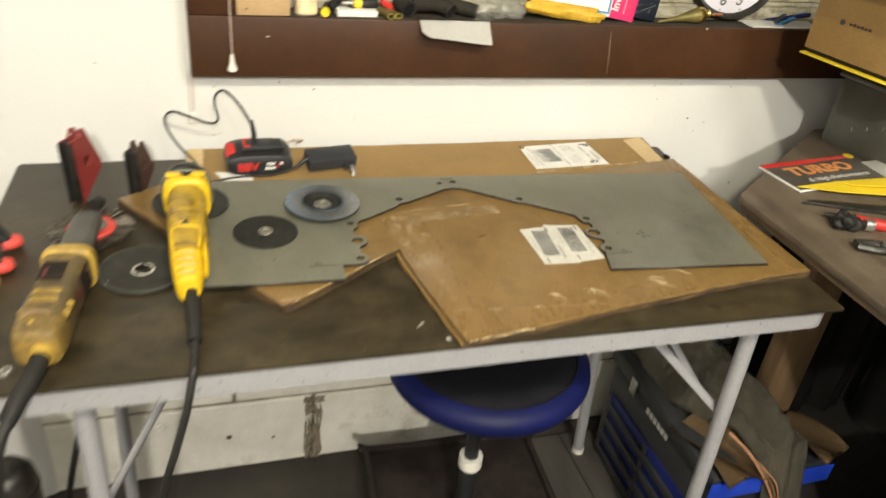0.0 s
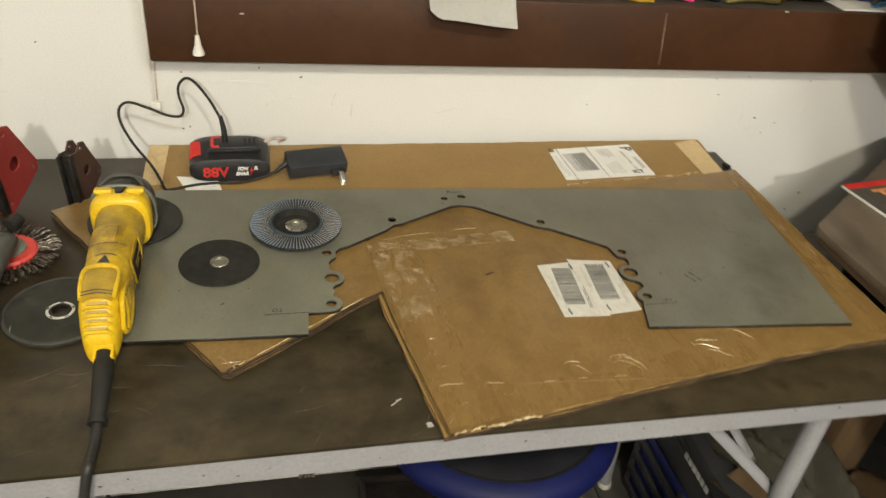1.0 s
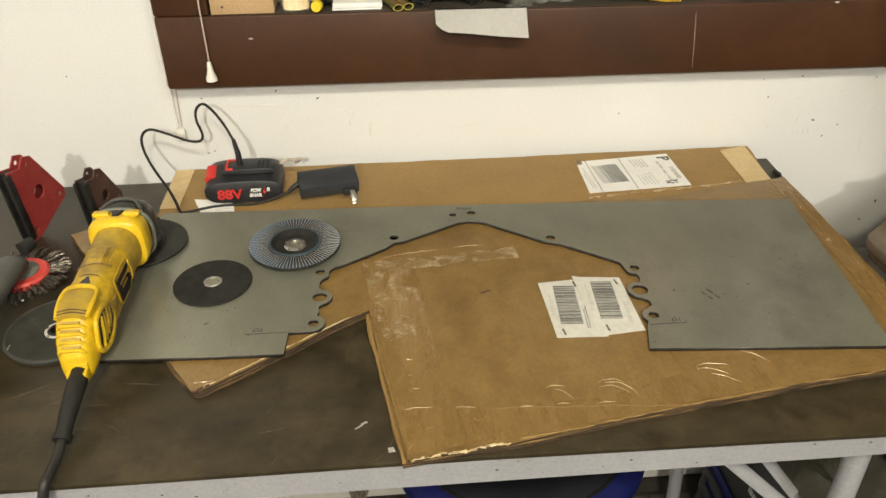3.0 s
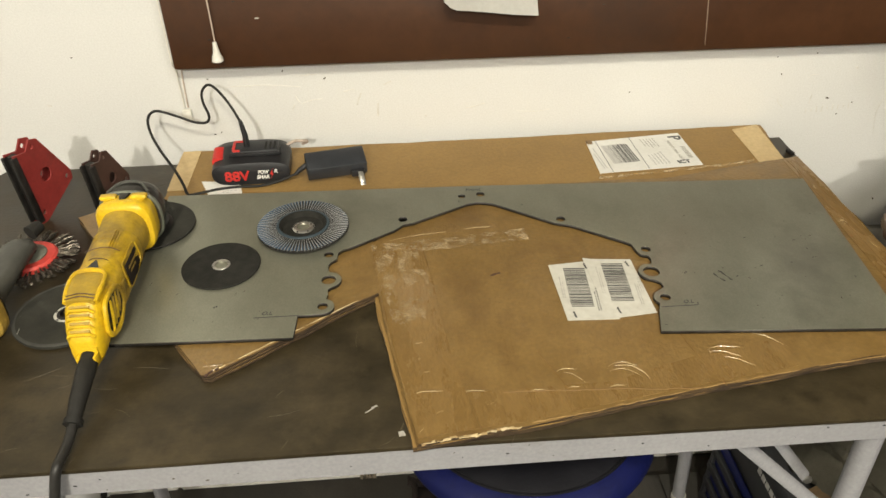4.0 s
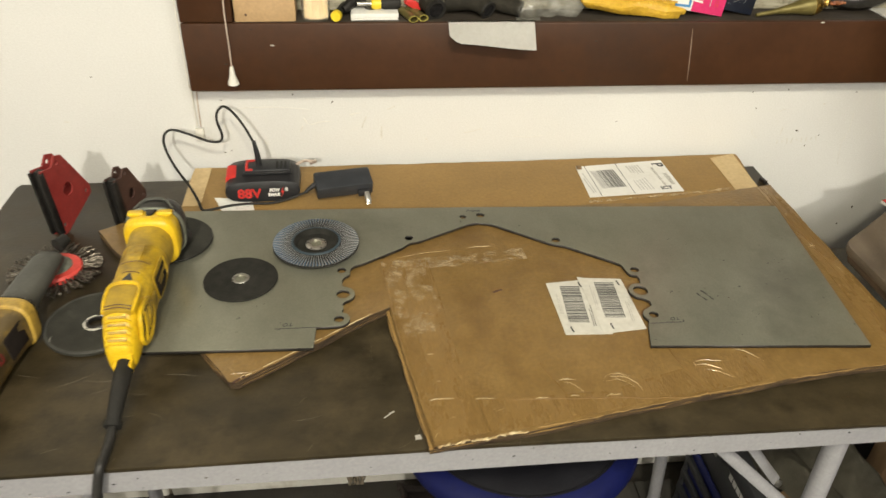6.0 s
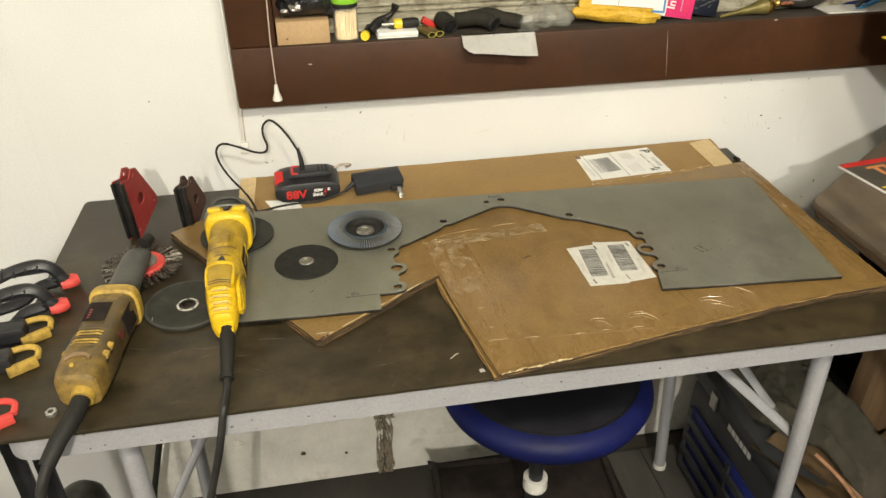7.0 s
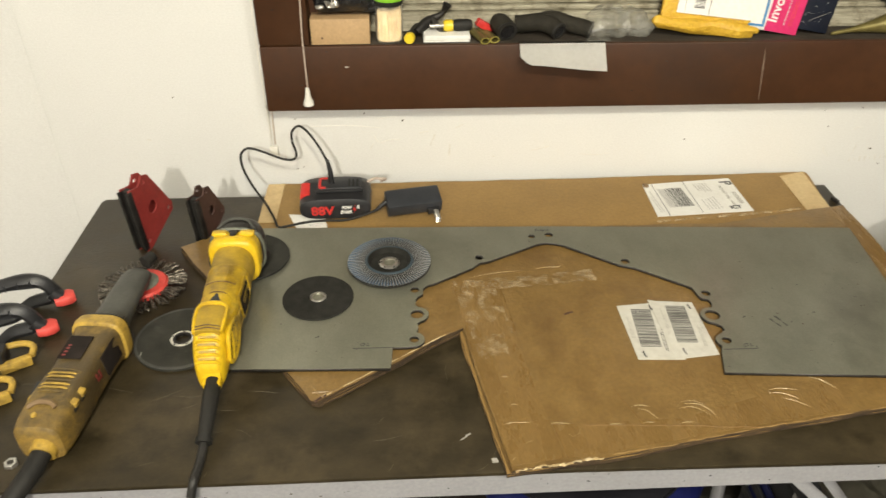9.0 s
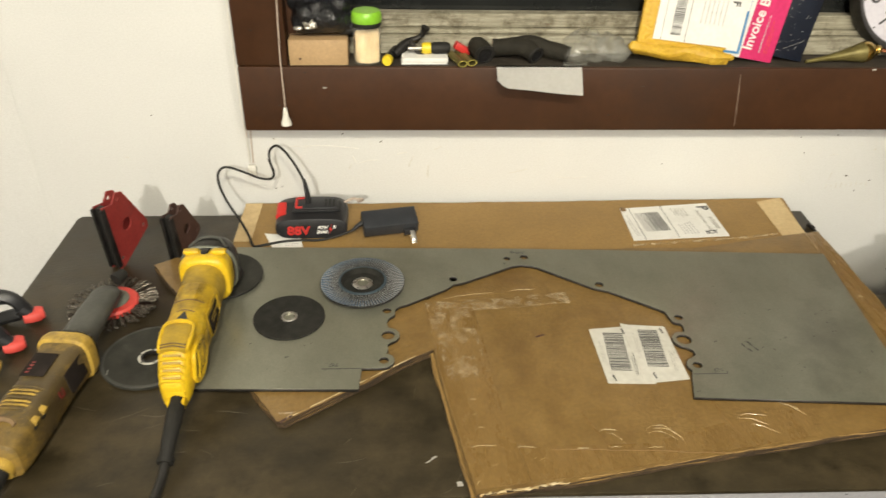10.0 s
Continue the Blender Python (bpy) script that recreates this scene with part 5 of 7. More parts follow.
body = part("body", moved(loft([(0.0305, 0.0242, B + 0.005, 0.0635), (0.034, 0.0256, B + 0.006, 0.0665), (0.060, 0.0275, B + 0.007, 0.0700), (0.100, 0.0308, B + 0.010, 0.0700), (0.104, 0.0308, B + 0.011, 0.0690),
                          (0.135, 0.0322, B + 0.016, 0.0690), (0.165, 0.0328, B + 0.018, 0.0700), (0.1670, 0.0320, B + 0.018, 0.0692)], 36, 2.6), SLIM), M["yellow"], yg, "yellow nylon motor housing")
part("neck", moved(loft([(0.1672, 0.0276, B + 0.020, 0.0690), (0.180, 0.0280, B + 0.019, 0.0712), (0.2035, 0.0284, B + 0.018, 0.0735)], 36, 2.4), HEAD), M["soiled"], yg, "soiled ochre neck")
part("rear_cap", moved(loft([(0.004, 0.0125, B + 0.002, 0.030), (0.006, 0.0170, B + 0.001, 0.036), (0.012, 0.0205, B + 0.001, 0.045), (0.021, 0.0230, B + 0.003, 0.0560), (0.0300, 0.0242, B + 0.005, 0.0630)], 36, 2.9), SLIM), M["yellow"], yg)
for k in range(4):
    y = 0.0075 + 0.0052 * k
    zt = 0.0385 + 0.0066 * k
    part("vent_rib", moved(moved(tube([(-0.0165, 0.0012, -0.004), (-0.012, 0, 0), (0.012, 0, 0), (0.0165, 0.0012, -0.004)], 0.0020, 8), pose(0, y, zt + 0.0012)), SLIM), M["yellow"], yg)
    part("vent_slot", moved(moved(box(-0.0120, 0.0120, -0.0012, 0.0012, -0.0010, 0.0010), pose(0, y + 0.0026, zt + 0.0036, 52, 0, 0)), SLIM), M["soiled"], yg, smooth=0)
part("head_collar", moved(loft([(0.2037, 0.0285, B + 0.017, 0.0745), (0.2060, 0.0335, B + 0.016, 0.0785), (0.2110, 0.0355, B + 0.016, 0.0805), (0.2180, 0.0355, B + 0.017, 0.0800), (0.2240, 0.0345, B + 0.017, 0.0785), (0.2335, 0.0340, B + 0.018, 0.0780)], 36, 3.4), HEAD), M["yellow"], yg, "bright yellow front flange")
for x in (-0.019, 0.019):
    part("grip_lug", moved(loft([(0.2215, 0.0085, 0.0770, 0.0800, x), (0.2235, 0.0105, 0.0765, 0.0818, x), (0.2310, 0.0105, 0.0765, 0.0818, x), (0.2335, 0.0085, 0.0770, 0.0800, x)], 16, 3.5), HEAD), M["yellow"], yg)
part("spindle_lock", moved(prism([(-0.0035, 0.2185), (0.0035, 0.2185), (0.0075, 0.2345), (-0.0075, 0.2345)], 0.0780, 0.0806, 0.001), HEAD), M["gearcase"], yg)
part("gear_case", moved(loft([(0.2337, 0.0375, B + 0.014, 0.0785), (0.240, 0.0385, B + 0.013, 0.0800), (0.252, 0.0380, B + 0.013, 0.0800), (0.268, 0.0350, B + 0.014, 0.0775), (0.284, 0.0290, B + 0.015, 0.0700), (0.297, 0.0200, B + 0.016, 0.0580), (0.303, 0.010, B + 0.018, 0.048)], 32, 2.6), HEAD), M["gearcase"], yg, "grey cast gear case")
part("clamp_band", moved(loft([(0.2338, 0.0386, B + 0.013, 0.0803), (0.2350, 0.0396, B + 0.012, 0.0815), (0.2385, 0.0396, B + 0.012, 0.0815), (0.2395, 0.0386, B + 0.013, 0.0803)], 32, 2.8), HEAD), M["hub_grey"], yg, "worn grey clamp band")
part("case_ridge", moved(tube(smooth_line([(-0.026, 0.244, 0.0755), (-0.012, 0.262, 0.0795), (0.012, 0.262, 0.0795), (0.026, 0.244, 0.0755)], 6), 0.0022, 8), HEAD), M["old_gear"], yg)
for x in (-0.026, 0.026):
    part("screw", moved(moved(lathe([(0, 0), (0.0036, 0), (0.0036, 0.002), (0.002, 0.003), (0, 0.003)], 12), pose(x, 0.2375, 0.0735)), HEAD), M["steel"], yg)
part("rivet_mark", moved(prism([(-0.0085, 0.0835), (0.0085, 0.0835), (0.0010, 0.0995), (-0.0010, 0.0995)], 0.0660, 0.0710), SLIM), M["grey_black"], yg, "dark triangle mark", smooth=0)
part("seam_line", moved(tube(smooth_line([(-0.024, 0.124, 0.0665), (-0.010, 0.1265, 0.0693), (0.006, 0.1275, 0.0695), (0.022, 0.1235, 0.0668)]), 0.0005, 5), SLIM), M["magnet_brown"], yg)
for line in ([(0.0215, 0.092, 0.0632), (0.0205, 0.110, 0.0634), (0.0215, 0.135, 0.0634), (0.0205, 0.164, 0.0645)], [(-0.0225, 0.092, 0.0618), (-0.0215, 0.118, 0.0624), (-0.0225, 0.150, 0.0625)], [(-0.023, 0.1035, 0.0610), (-0.008, 0.1045, 0.0694), (0.010, 0.1030, 0.0692), (0.023, 0.0985, 0.0612)]):
    part("seam_line", moved(tube(smooth_line(line), 0.0006, 5), SLIM), M["magnet_brown"], yg)
part("rear_pad", moved(loft([(0.0310, 0.0175, 0.0580, 0.0668), (0.046, 0.0195, 0.0630, 0.0708), (0.068, 0.0205, 0.0650, 0.0718), (0.0770, 0.016, 0.0660, 0.0706)], 24, 4), SLIM), M["soiled"], yg, "soiled rear grip pad")
part("pad_rim", moved(tube(smooth_line([(-0.0190, 0.032, 0.0630), (-0.0208, 0.046, 0.0672), (-0.0215, 0.066, 0.0690), (-0.0165, 0.0765, 0.0705), (0.0, 0.0795, 0.0714), (0.0165, 0.0765, 0.0705), (0.0215, 0.066, 0.0690), (0.0208, 0.046, 0.0672), (0.0190, 0.032, 0.0630)], 5), 0.0029, 8), SLIM), M["yellow"], yg, "raised bright rim round the pad")
for z in (0, 1):
    part("pad_seam", moved(tube(smooth_line([(-0.018, 0.0335 + 0.004 * z, 0.0668 + 0.0010 * z), (0.0, 0.0345 + 0.004 * z, 0.0690 + 0.0010 * z), (0.018, 0.0335 + 0.004 * z, 0.0668 + 0.0010 * z)]), 0.0006, 6), SLIM), M["magnet_brown"], yg)
part("label_plate", moved(moved(box(-0.0006, 0.0006, -0.022, 0.022, -0.0125, 0.0125, 0.0004), pose(0.0318, 0.128, 0.044, 0, -6, 0)), SLIM), M["dull_black"], yg, "black rating label")
for k in range(3):
    part("print", moved(moved(box(-0.0002, 0.0003, -0.016 + 0.004 * k, 0.014 - 0.006 * k, -0.0012, 0.0012), pose(0.0325, 0.128, 0.050 - 0.006 * k, 0, -6, 0)), SLIM), M["soiled"], yg, smooth=0)
part("label_rim", moved(tube(smooth_line([(0.0285, 0.104, 0.060), (0.0288, 0.150, 0.0610), (0.0320, 0.153, 0.052), (0.0326, 0.150, 0.036), (0.0322, 0.106, 0.030), (0.0318, 0.100, 0.044), (0.0285, 0.104, 0.060)], 4), 0.0012, 6), SLIM), M["yellow"], yg)
vent = part("vent_frame", moved(tube(smooth_line([(0.0285, 0.024, 0.032), (0.0300, 0.027, 0.048), (0.0290, 0.038, 0.058), (0.0300, 0.064, 0.057), (0.0310, 0.078, 0.047), (0.0310, 0.076, 0.030), (0.0305, 0.052, 0.018), (0.0290, 0.031, 0.021), (0.0285, 0.024, 0.032)], 5), 0.0034, 8), Matrix.Translation((-0.0016, 0, 0)) @ SLIM), M["yellow"], yg, "yellow loop round the side vent")
part("vent_recess", moved(loft([(0.030, 0.002, 0.024, 0.048, 0.0278), (0.040, 0.002, 0.020, 0.055, 0.0290), (0.064, 0.002, 0.023, 0.054, 0.0298), (0.075, 0.002, 0.032, 0.046, 0.0298)], 16, 4), Matrix.Translation((-0.0016, 0, 0)) @ SLIM), M["rubber"], vent, "dark vent opening")
for k in range(4):
    y = 0.034 + 0.0088 * k
    part("vent_bar", moved(tube([(0.0312, y, 0.024 + 0.002 * k), (0.0325, y + 0.005, 0.040), (0.0305, y + 0.012, 0.054)], 0.0021, 7), Matrix.Translation((-0.0016, 0, 0)) @ SLIM), M["soiled"] if k % 2 else M["yellow"], vent)
part("switch", moved(box(0.0280, 0.0325, 0.082, 0.096, 0.036, 0.050, 0.002), SLIM), M["soiled"], yg)
for k in range(6):
    part("grip_rib", moved(moved(tube([(-0.020, 0, -0.002), (-0.008, 0, 0.0004), (0.000, 0, 0.0004)], 0.0006, 6), pose(0.002, 0.148 + 0.0034 * k, 0.0690)), SLIM), M["yellow"], yg)
for k in range(5):
    x = 0.0065 + 0.0032 * k
    z = 0.0699 - 0.00035 * k * k
    part("grip_rib", moved(tube([(x, 0.128, z - 0.0012), (x, 0.133, z), (x, 0.160, z), (x, 0.165, z - 0.0012)], 0.0009, 6), SLIM), M["yellow"], yg)
part("spindle", moved(lathe([(0, 0.006), (0.010, 0.006), (0.014, 0.010), (0.018, 0.016), (0, 0.016)], 24), pose(-0.003, 0.240, 0)), M["iron"], yg)
mount = part("mounted_disc", moved(lathe([(0, 0), (0.0525, 0), (0.0530, 0.001), (0.0525, 0.0028), (0, 0.0028)], 56), pose(0.002, 0.247, 0.0035, 0.6, 1.5, 0)), M["abrasive_grey"], yg, "thin dark cut-off disc")
part("disc_rim", moved(washer(0.0517, 0.0533, 0.0001, 0.0027, 56, 0.0003), pose(0.002, 0.247, 0.0035, 0.6, 1.5, 0)), M["cable"], mount)
part("disc_guard", moved(lathe([(0.020, 0.0065), (0.030, 0.007), (0.034, 0.010), (0.030, 0.014), (0.020, 0.014)], 32, close=True), pose(-0.003, 0.240, 0)), M["iron"], yg)
part("cord_clamp", moved(moved(join(box(-0.0125, -0.0075, -0.010, 0.006, -0.002, 0.010, 0.002), box(0.0075, 0.0125, -0.010, 0.006, -0.002, 0.010, 0.002), box(-0.0125, 0.0125, 0.0, 0.007, 0.004, 0.016, 0.002)), pose(0.004, 0.003, 0.010)), SLIM), M["yellow"], yg)
part("strain_relief", tube([(0.003, 0.008, 0.013), (0.0045, -0.02, 0.011), (0.0050, -0.045, 0.006), (0.0048, -0.066, -0.002)], [0.0092, 0.0088, 0.0078, 0.0066], 14), M["rubber"], yg, "black rubber strain relief")
part("relief_ring", tube([(0.0049, -0.063, -0.0010), (0.0047, -0.068, -0.0030)], 0.0085, 14), M["rubber"], yg)
part("cord", tube(smooth_line([(0.0048, -0.064, -0.002), (0.0045, -0.085, -0.0075), (0.0035, -0.102, -0.0085), (0.002, -0.113, -0.012), (-0.008, -0.124, -0.055), (-0.024, -0.128, -0.11), (-0.040, -0.122, -0.17), (-0.062, -0.10, -0.30), (-0.085, -0.05, -0.55), (-0.060, 0.05, -0.80)], 6), 0.0045, 10), M["cable"], yg, "dark grey power cord hanging over the rail")

# ---- the old grinder with its wire wheel ----
THIN = Matrix.Translation((0, 0.011, 0)) @ Matrix.Diagonal((0.74, 0.93, 0.84, 1))
og = thing("worn_grinder", pose(-0.2415, 0.985, TOP, 0, 0, -6.0), "grimy yellow corded grinder with grey head and wire wheel", "angle grinder")
part("body", moved(loft([(0.002, 0.026, 0.006, 0.050), (0.006, 0.0315, 0.003, 0.056), (0.020, 0.0345, 0.002, 0.060), (0.050, 0.0350, 0.002, 0.063), (0.080, 0.0345, 0.002, 0.063), (0.086, 0.0328, 0.003, 0.061),
                   (0.125, 0.0330, 0.004, 0.062), (0.150, 0.0345, 0.004, 0.064), (0.158, 0.0365, 0.003, 0.066)], 36, 4.0), THIN), M["old_yellow"], og, "grimy yellow nylon housing")
part("front_flange", moved(loft([(0.1582, 0.0375, 0.002, 0.0670), (0.1605, 0.0405, 0.001, 0.0700), (0.1680, 0.0412, 0.001, 0.0705), (0.1760, 0.0395, 0.002, 0.0690)], 36, 3.8), THIN), M["bright_old"], og, "worn yellow flange")
for k in range(7):
    part("vent_rib", moved(moved(tube([(-0.022, 0, -0.004), (-0.014, 0, 0), (0.014, 0, 0), (0.022, 0, -0.004)], 0.0013, 8), pose(-0.002, 0.052 + 0.0056 * k, 0.0640)), THIN), M["bright_old"] if k % 3 else M["old_yellow"], og)
part("name_plate", moved(moved(box(-0.0195, 0.0155, -0.0190, 0.0190, -0.0006, 0.0010, 0.0005), pose(-0.006, 0.122, 0.0632, 1, 0, 0)), THIN), M["dull_black"], og, "worn black and red name plate")
for k in range(6):
    part("print", moved(moved(box(-0.0026, 0.0022, -0.0014, 0.0010 + 0.0003 * (k % 3), 0, 0.0003), pose(-0.0175, 0.1085 + 0.0054 * k, 0.0640, 1, 0, 0)), THIN), M["magnet_red"], og, smooth=0)
part("side_label", moved(moved(box(-0.0006, 0.0012, -0.019, 0.019, -0.016, 0.016, 0.0005), pose(0.0333, 0.132, 0.040, 0, -8, 0)), THIN), M["dull_black"], og, "black side label")
part("print", moved(moved(join(box(-0.0002, 0.0004, -0.006, -0.003, -0.008, 0.004), box(-0.0002, 0.0004, -0.006, 0.004, -0.008, -0.005), box(-0.0002, 0.0004, 0.001, 0.004, -0.008, 0.004)), pose(0.0340, 0.098, 0.044, 0, -8, 0)), THIN), M["magnet_red"], og, smooth=0)
for y, z in ((0.062, 0.052), (0.046, 0.052)):
    t = part("clip_tab", moved(moved(box(-0.004, 0.006, -0.005, 0.004, -0.004, 0.005, 0.0015), pose(0.0305, y, z, 0, 20, 0)), THIN), M["bright_old"], og)
    part("slot", moved(moved(box(-0.002, 0.005, -0.004, 0.003, -0.008, -0.003), pose(0.0325, y - 0.004, z, 0, 20, 0)), THIN), M["rubber"], t, smooth=0)
part("clip_tab", moved(moved(box(-0.004, 0.004, -0.004, 0.004, -0.003, 0.004, 0.0015), pose(-0.030, 0.048, 0.052)), THIN), M["bright_old"], og)
part("switch_lever", moved(moved(box(-0.003, 0.004, -0.016, 0.014, -0.006, 0.010, 0.002), pose(-0.0375, 0.064, 0.040, 14, 0, 0)), THIN), M["grey_black"], og, "dark slide switch")
part("rear_ridge", moved(tube(smooth_line([(-0.020, 0.028, 0.0625), (-0.008, 0.034, 0.0650), (0.008, 0.034, 0.0650), (0.018, 0.029, 0.0630)]), 0.0030, 8, 0.6), THIN), M["leather"], og)
part("screw", moved(moved(lathe([(0, 0), (0.0036, 0), (0.0032, 0.002), (0, 0.002)], 12), pose(-0.006, 0.019, 0.0600)), THIN), M["bright_old"], og)
socket = part("cord_socket", moved(moved(lathe([(0.0105, 0), (0.0165, 0), (0.0175, 0.004), (0.0165, 0.014), (0.0105, 0.014)], 28, close=True), pose(0.008, 0.0090, 0.026, 104, 0, 0)), THIN), M["bright_old"], og, "yellow cord socket")
part("side_port", moved(moved(lathe([(0.0035, 0), (0.0065, 0), (0.0065, 0.007), (0.0035, 0.007)], 18, close=True), pose(-0.0225, 0.010, 0.024, 92, 0, 0)), THIN), M["leather"], og)
part("side_port_hole", moved(moved(lathe([(0, 0), (0.0035, 0), (0.0035, 0.003), (0, 0.003)], 14), pose(-0.0225, 0.006, 0.024, 92, 0, 0)), THIN), M["rubber"], og)
part("strain_relief", tube([(0.006, 0.020, 0.022), (0.0045, -0.012, 0.017), (-0.004, -0.046, 0.010), (-0.012, -0.066, -0.004)], [0.0098, 0.0098, 0.0092, 0.0085], 14), M["rubber"], og, "thick black strain relief")
part("cord", tube(smooth_line([(-0.011, -0.062, -0.002), (-0.020, -0.078, -0.030), (-0.026, -0.085, -0.080), (-0.018, -0.078, -0.16), (-0.03, -0.05, -0.35), (-0.06, 0.0, -0.60), (0.02, 0.06, -0.79)], 6), 0.0058, 10), M["cable"], og)
part("neck_plate", moved(loft([(0.176, 0.0370, 0.004, 0.066), (0.181, 0.0380, 0.004, 0.067), (0.184, 0.0350, 0.008, 0.064)], 28, 3.0), THIN), M["gearcase"], og)
part("gear_head", moved(loft([(0.184, 0.0310, 0.012, 0.060), (0.200, 0.0270, 0.022, 0.060), (0.240, 0.0255, 0.030, 0.060), (0.275, 0.0245, 0.034, 0.059), (0.288, 0.0215, 0.035, 0.056), (0.295, 0.012, 0.038, 0.050)], 28, 2.3), THIN), M["old_gear"], og, "dull grey gear head")
for x in (-0.030, 0.030):
    part("screw", moved(moved(lathe([(0, 0), (0.004, 0), (0.004, 0.003), (0, 0.0035)], 10), pose(x, 0.1815, 0.056)), THIN), M["iron"], og)
part("spindle", moved(lathe([(0, 0), (0.011, 0), (0.011, 0.020), (0, 0.020)], 20), pose(-0.002, 0.282, 0.018)), M["iron"], og)
part("lock_button", tube([(0.004, 0.292, 0.046), (0.010, 0.306, 0.048)], [0.009, 0.007], 14), M["rubber"], og)
brush = part("wire_wheel", moved(lathe([(0.008, 0), (0.0305, 0.0), (0.0315, 0.006), (0.029, 0.0085), (0.008, 0.0085)], 36, close=True), pose(-0.002, 0.284, 0.012)), M["pad_red"], og, "red-cored twisted wire wheel")
part("hub", moved(lathe([(0, 0), (0.0205, 0), (0.0205, 0.0015), (0.016, 0.003), (0.010, 0.006), (0, 0.006)], 28), pose(-0.002, 0.284, 0.0206)), M["hub_grey"], brush, "grey metal hub plate")
for k in range(40):
    bm = bmesh.new()
    for strand in range(2):
        pts = []
        for i in range(9):
            u, turn = i / 8, math.pi * (strand + 1.9 * i / 8)
            w = 0.0006 + 0.0011 * u
            pts.append((0.029 + 0.0255 * u, w * math.cos(turn), 0.0004 + w * 1.2 * math.sin(turn)))
        bm = join(bm, tube(pts, [0.0010 + 0.0007 * i / 8 for i in range(9)], 6))
    part("wire_knot", moved(bm, pose(-0.002, 0.284, 0.0155, rng.uniform(-12, 12), rng.uniform(-3, 3), 9 * k + rng.uniform(-1.6, 1.6))), M["wire"], brush)

# ---- welding magnets ----


def magnet(x, y, turn, height, material, label):
    root = thing("welding_magnet", pose(x, y, TOP, 0, 0, turn), label, "welding magnet", "welding magnets on the board")
    s = height / 0.1
    line = [(-0.0036, 0.0), (0.0055, 0.0), (0.060, 0.0275), (0.061, 0.038), (0.0273, 0.0965), (0.0164, 0.100), (0.0073, 0.089), (-0.0109, 0.0927)]
    for side in (-0.0075, 0.0055):
        bm = moved(cut_sheet([[(u * s, v * s) for u, v in line], circle(0.024 * s, 0.052 * s, 0.0085 * s), circle(0.017 * s, 0.091 * s, 0.003 * s, 12), circle(0.053 * s, 0.034 * s, 0.003 * s, 12), circle(0.004 * s, 0.012 * s, 0.003 * s, 12)], 0.0022), pose(0, side, 0, 90, 0, 0))
        part("side_plate", moved(bm, pose(0, 0.002, 0)), material, root)
    for (u0, v0), (u1, v1) in zip(line, line[1:] + line[:1]):
        if math.dist((u0, v0), (u1, v1)) > 0.03 and min(u0, u1) < 0:
            mid = pose((u0 + u1) / 2 * s, 0, (v0 + v1) / 2 * s, 0, -math.degrees(math.atan2(v1 - v0, u1 - u0)), 0)
            ln = math.dist((u0, v0), (u1, v1)) * s / 2 - 0.003
            for side in (-0.0088, 0.0048):
                part("pole_strip", moved(box(-ln, ln, side, side + 0.004, -0.0012, 0.0072, 0.0008), mid @ pose(0, 0, -0.003)), M["iron"], root, "dark steel pole strip")
            part("magnet_core", moved(box(-ln, ln, -0.0040, 0.0040, 0.001, 0.010), mid), M["rubber"], root)
    return root


magnet(-0.2430, 1.374, 70, 0.110, M["magnet_red"], "red welding magnet standing on edge on the board")
magnet(-0.1620, 1.386, 72, 0.085, M["magnet_brown"], "dark rusty welding magnet standing on edge on the board")

# ---- battery, charger and its lead ----
bat = thing("battery_pack", pose(0.022, 1.462, 0.7572, 0, 0, 2), "black and red slide battery pack lying on the cardboard", "battery")
shell = part("shell", moved(loft([(-0.030, 0.049, 0.0, 0.027), (-0.028, 0.0525, -0.0, 0.032), (0.010, 0.0540, 0.0, 0.040), (0.026, 0.0525, 0.0, 0.040), (0.032, 0.047, 0.002, 0.036)], 40, 3.2), pose(0, 0, 0)), M["black"], bat, "black plastic shell")
part("rail_block", box(-0.026, 0.040, -0.012, 0.020, 0.034, 0.0425, 0.003), M["grey_black"], bat)
part("rail_lip", box(-0.028, 0.042, -0.015, -0.011, 0.0355, 0.0400, 0.001), M["black"], bat)
for k in range(3):
    part("terminal_slot", box(0.020 + 0.006 * k, 0.023 + 0.006 * k, -0.008, 0.012, 0.0423, 0.0431), M["rubber"], bat, smooth=0)
part("release_button", loft([(-0.014, 0.008, 0.018, 0.0345, -0.0440), (0.012, 0.008, 0.020, 0.0390, -0.0440)], 20, 4), M["red"], bat, "red release button")
part("red_trim", join(box(-0.023, -0.011, 0.0145, 0.0185, 0.0415, 0.0440, 0.0008), box(-0.024, -0.020, -0.008, 0.016, 0.0415, 0.0438, 0.0008), box(-0.023, -0.013, -0.012, -0.008, 0.0410, 0.0436, 0.0008)), M["red"], bat)
FM = pose(0, -0.0302, 0, 90, 0, 0)
letters_at = bat.matrix_basis @ FM
letters(bat, "88V", 0.0200, letters_at @ pose(-0.019, 0.0135, 0), M["red"], "bold red lettering", bold=0.0006, width=0.034, thick=0.0008)
letters(bat, "POW", 0.0072, letters_at @ pose(0.0165, 0.0185, 0), M["paper"], "white lettering", bold=0.0003, shear=0.2, width=0.0150, thick=0.0008)
letters(bat, "R", 0.0072, letters_at @ pose(0.0335, 0.0190, 0), M["paper"], "white lettering", bold=0.0003, shear=0.2, thick=0.0008)
letters(bat, "SHAR", 0.0072, letters_at @ pose(0.0155, 0.0110, 0), M["paper"], "white lettering", bold=0.0003, shear=0.2, width=0.0170, thick=0.0008)
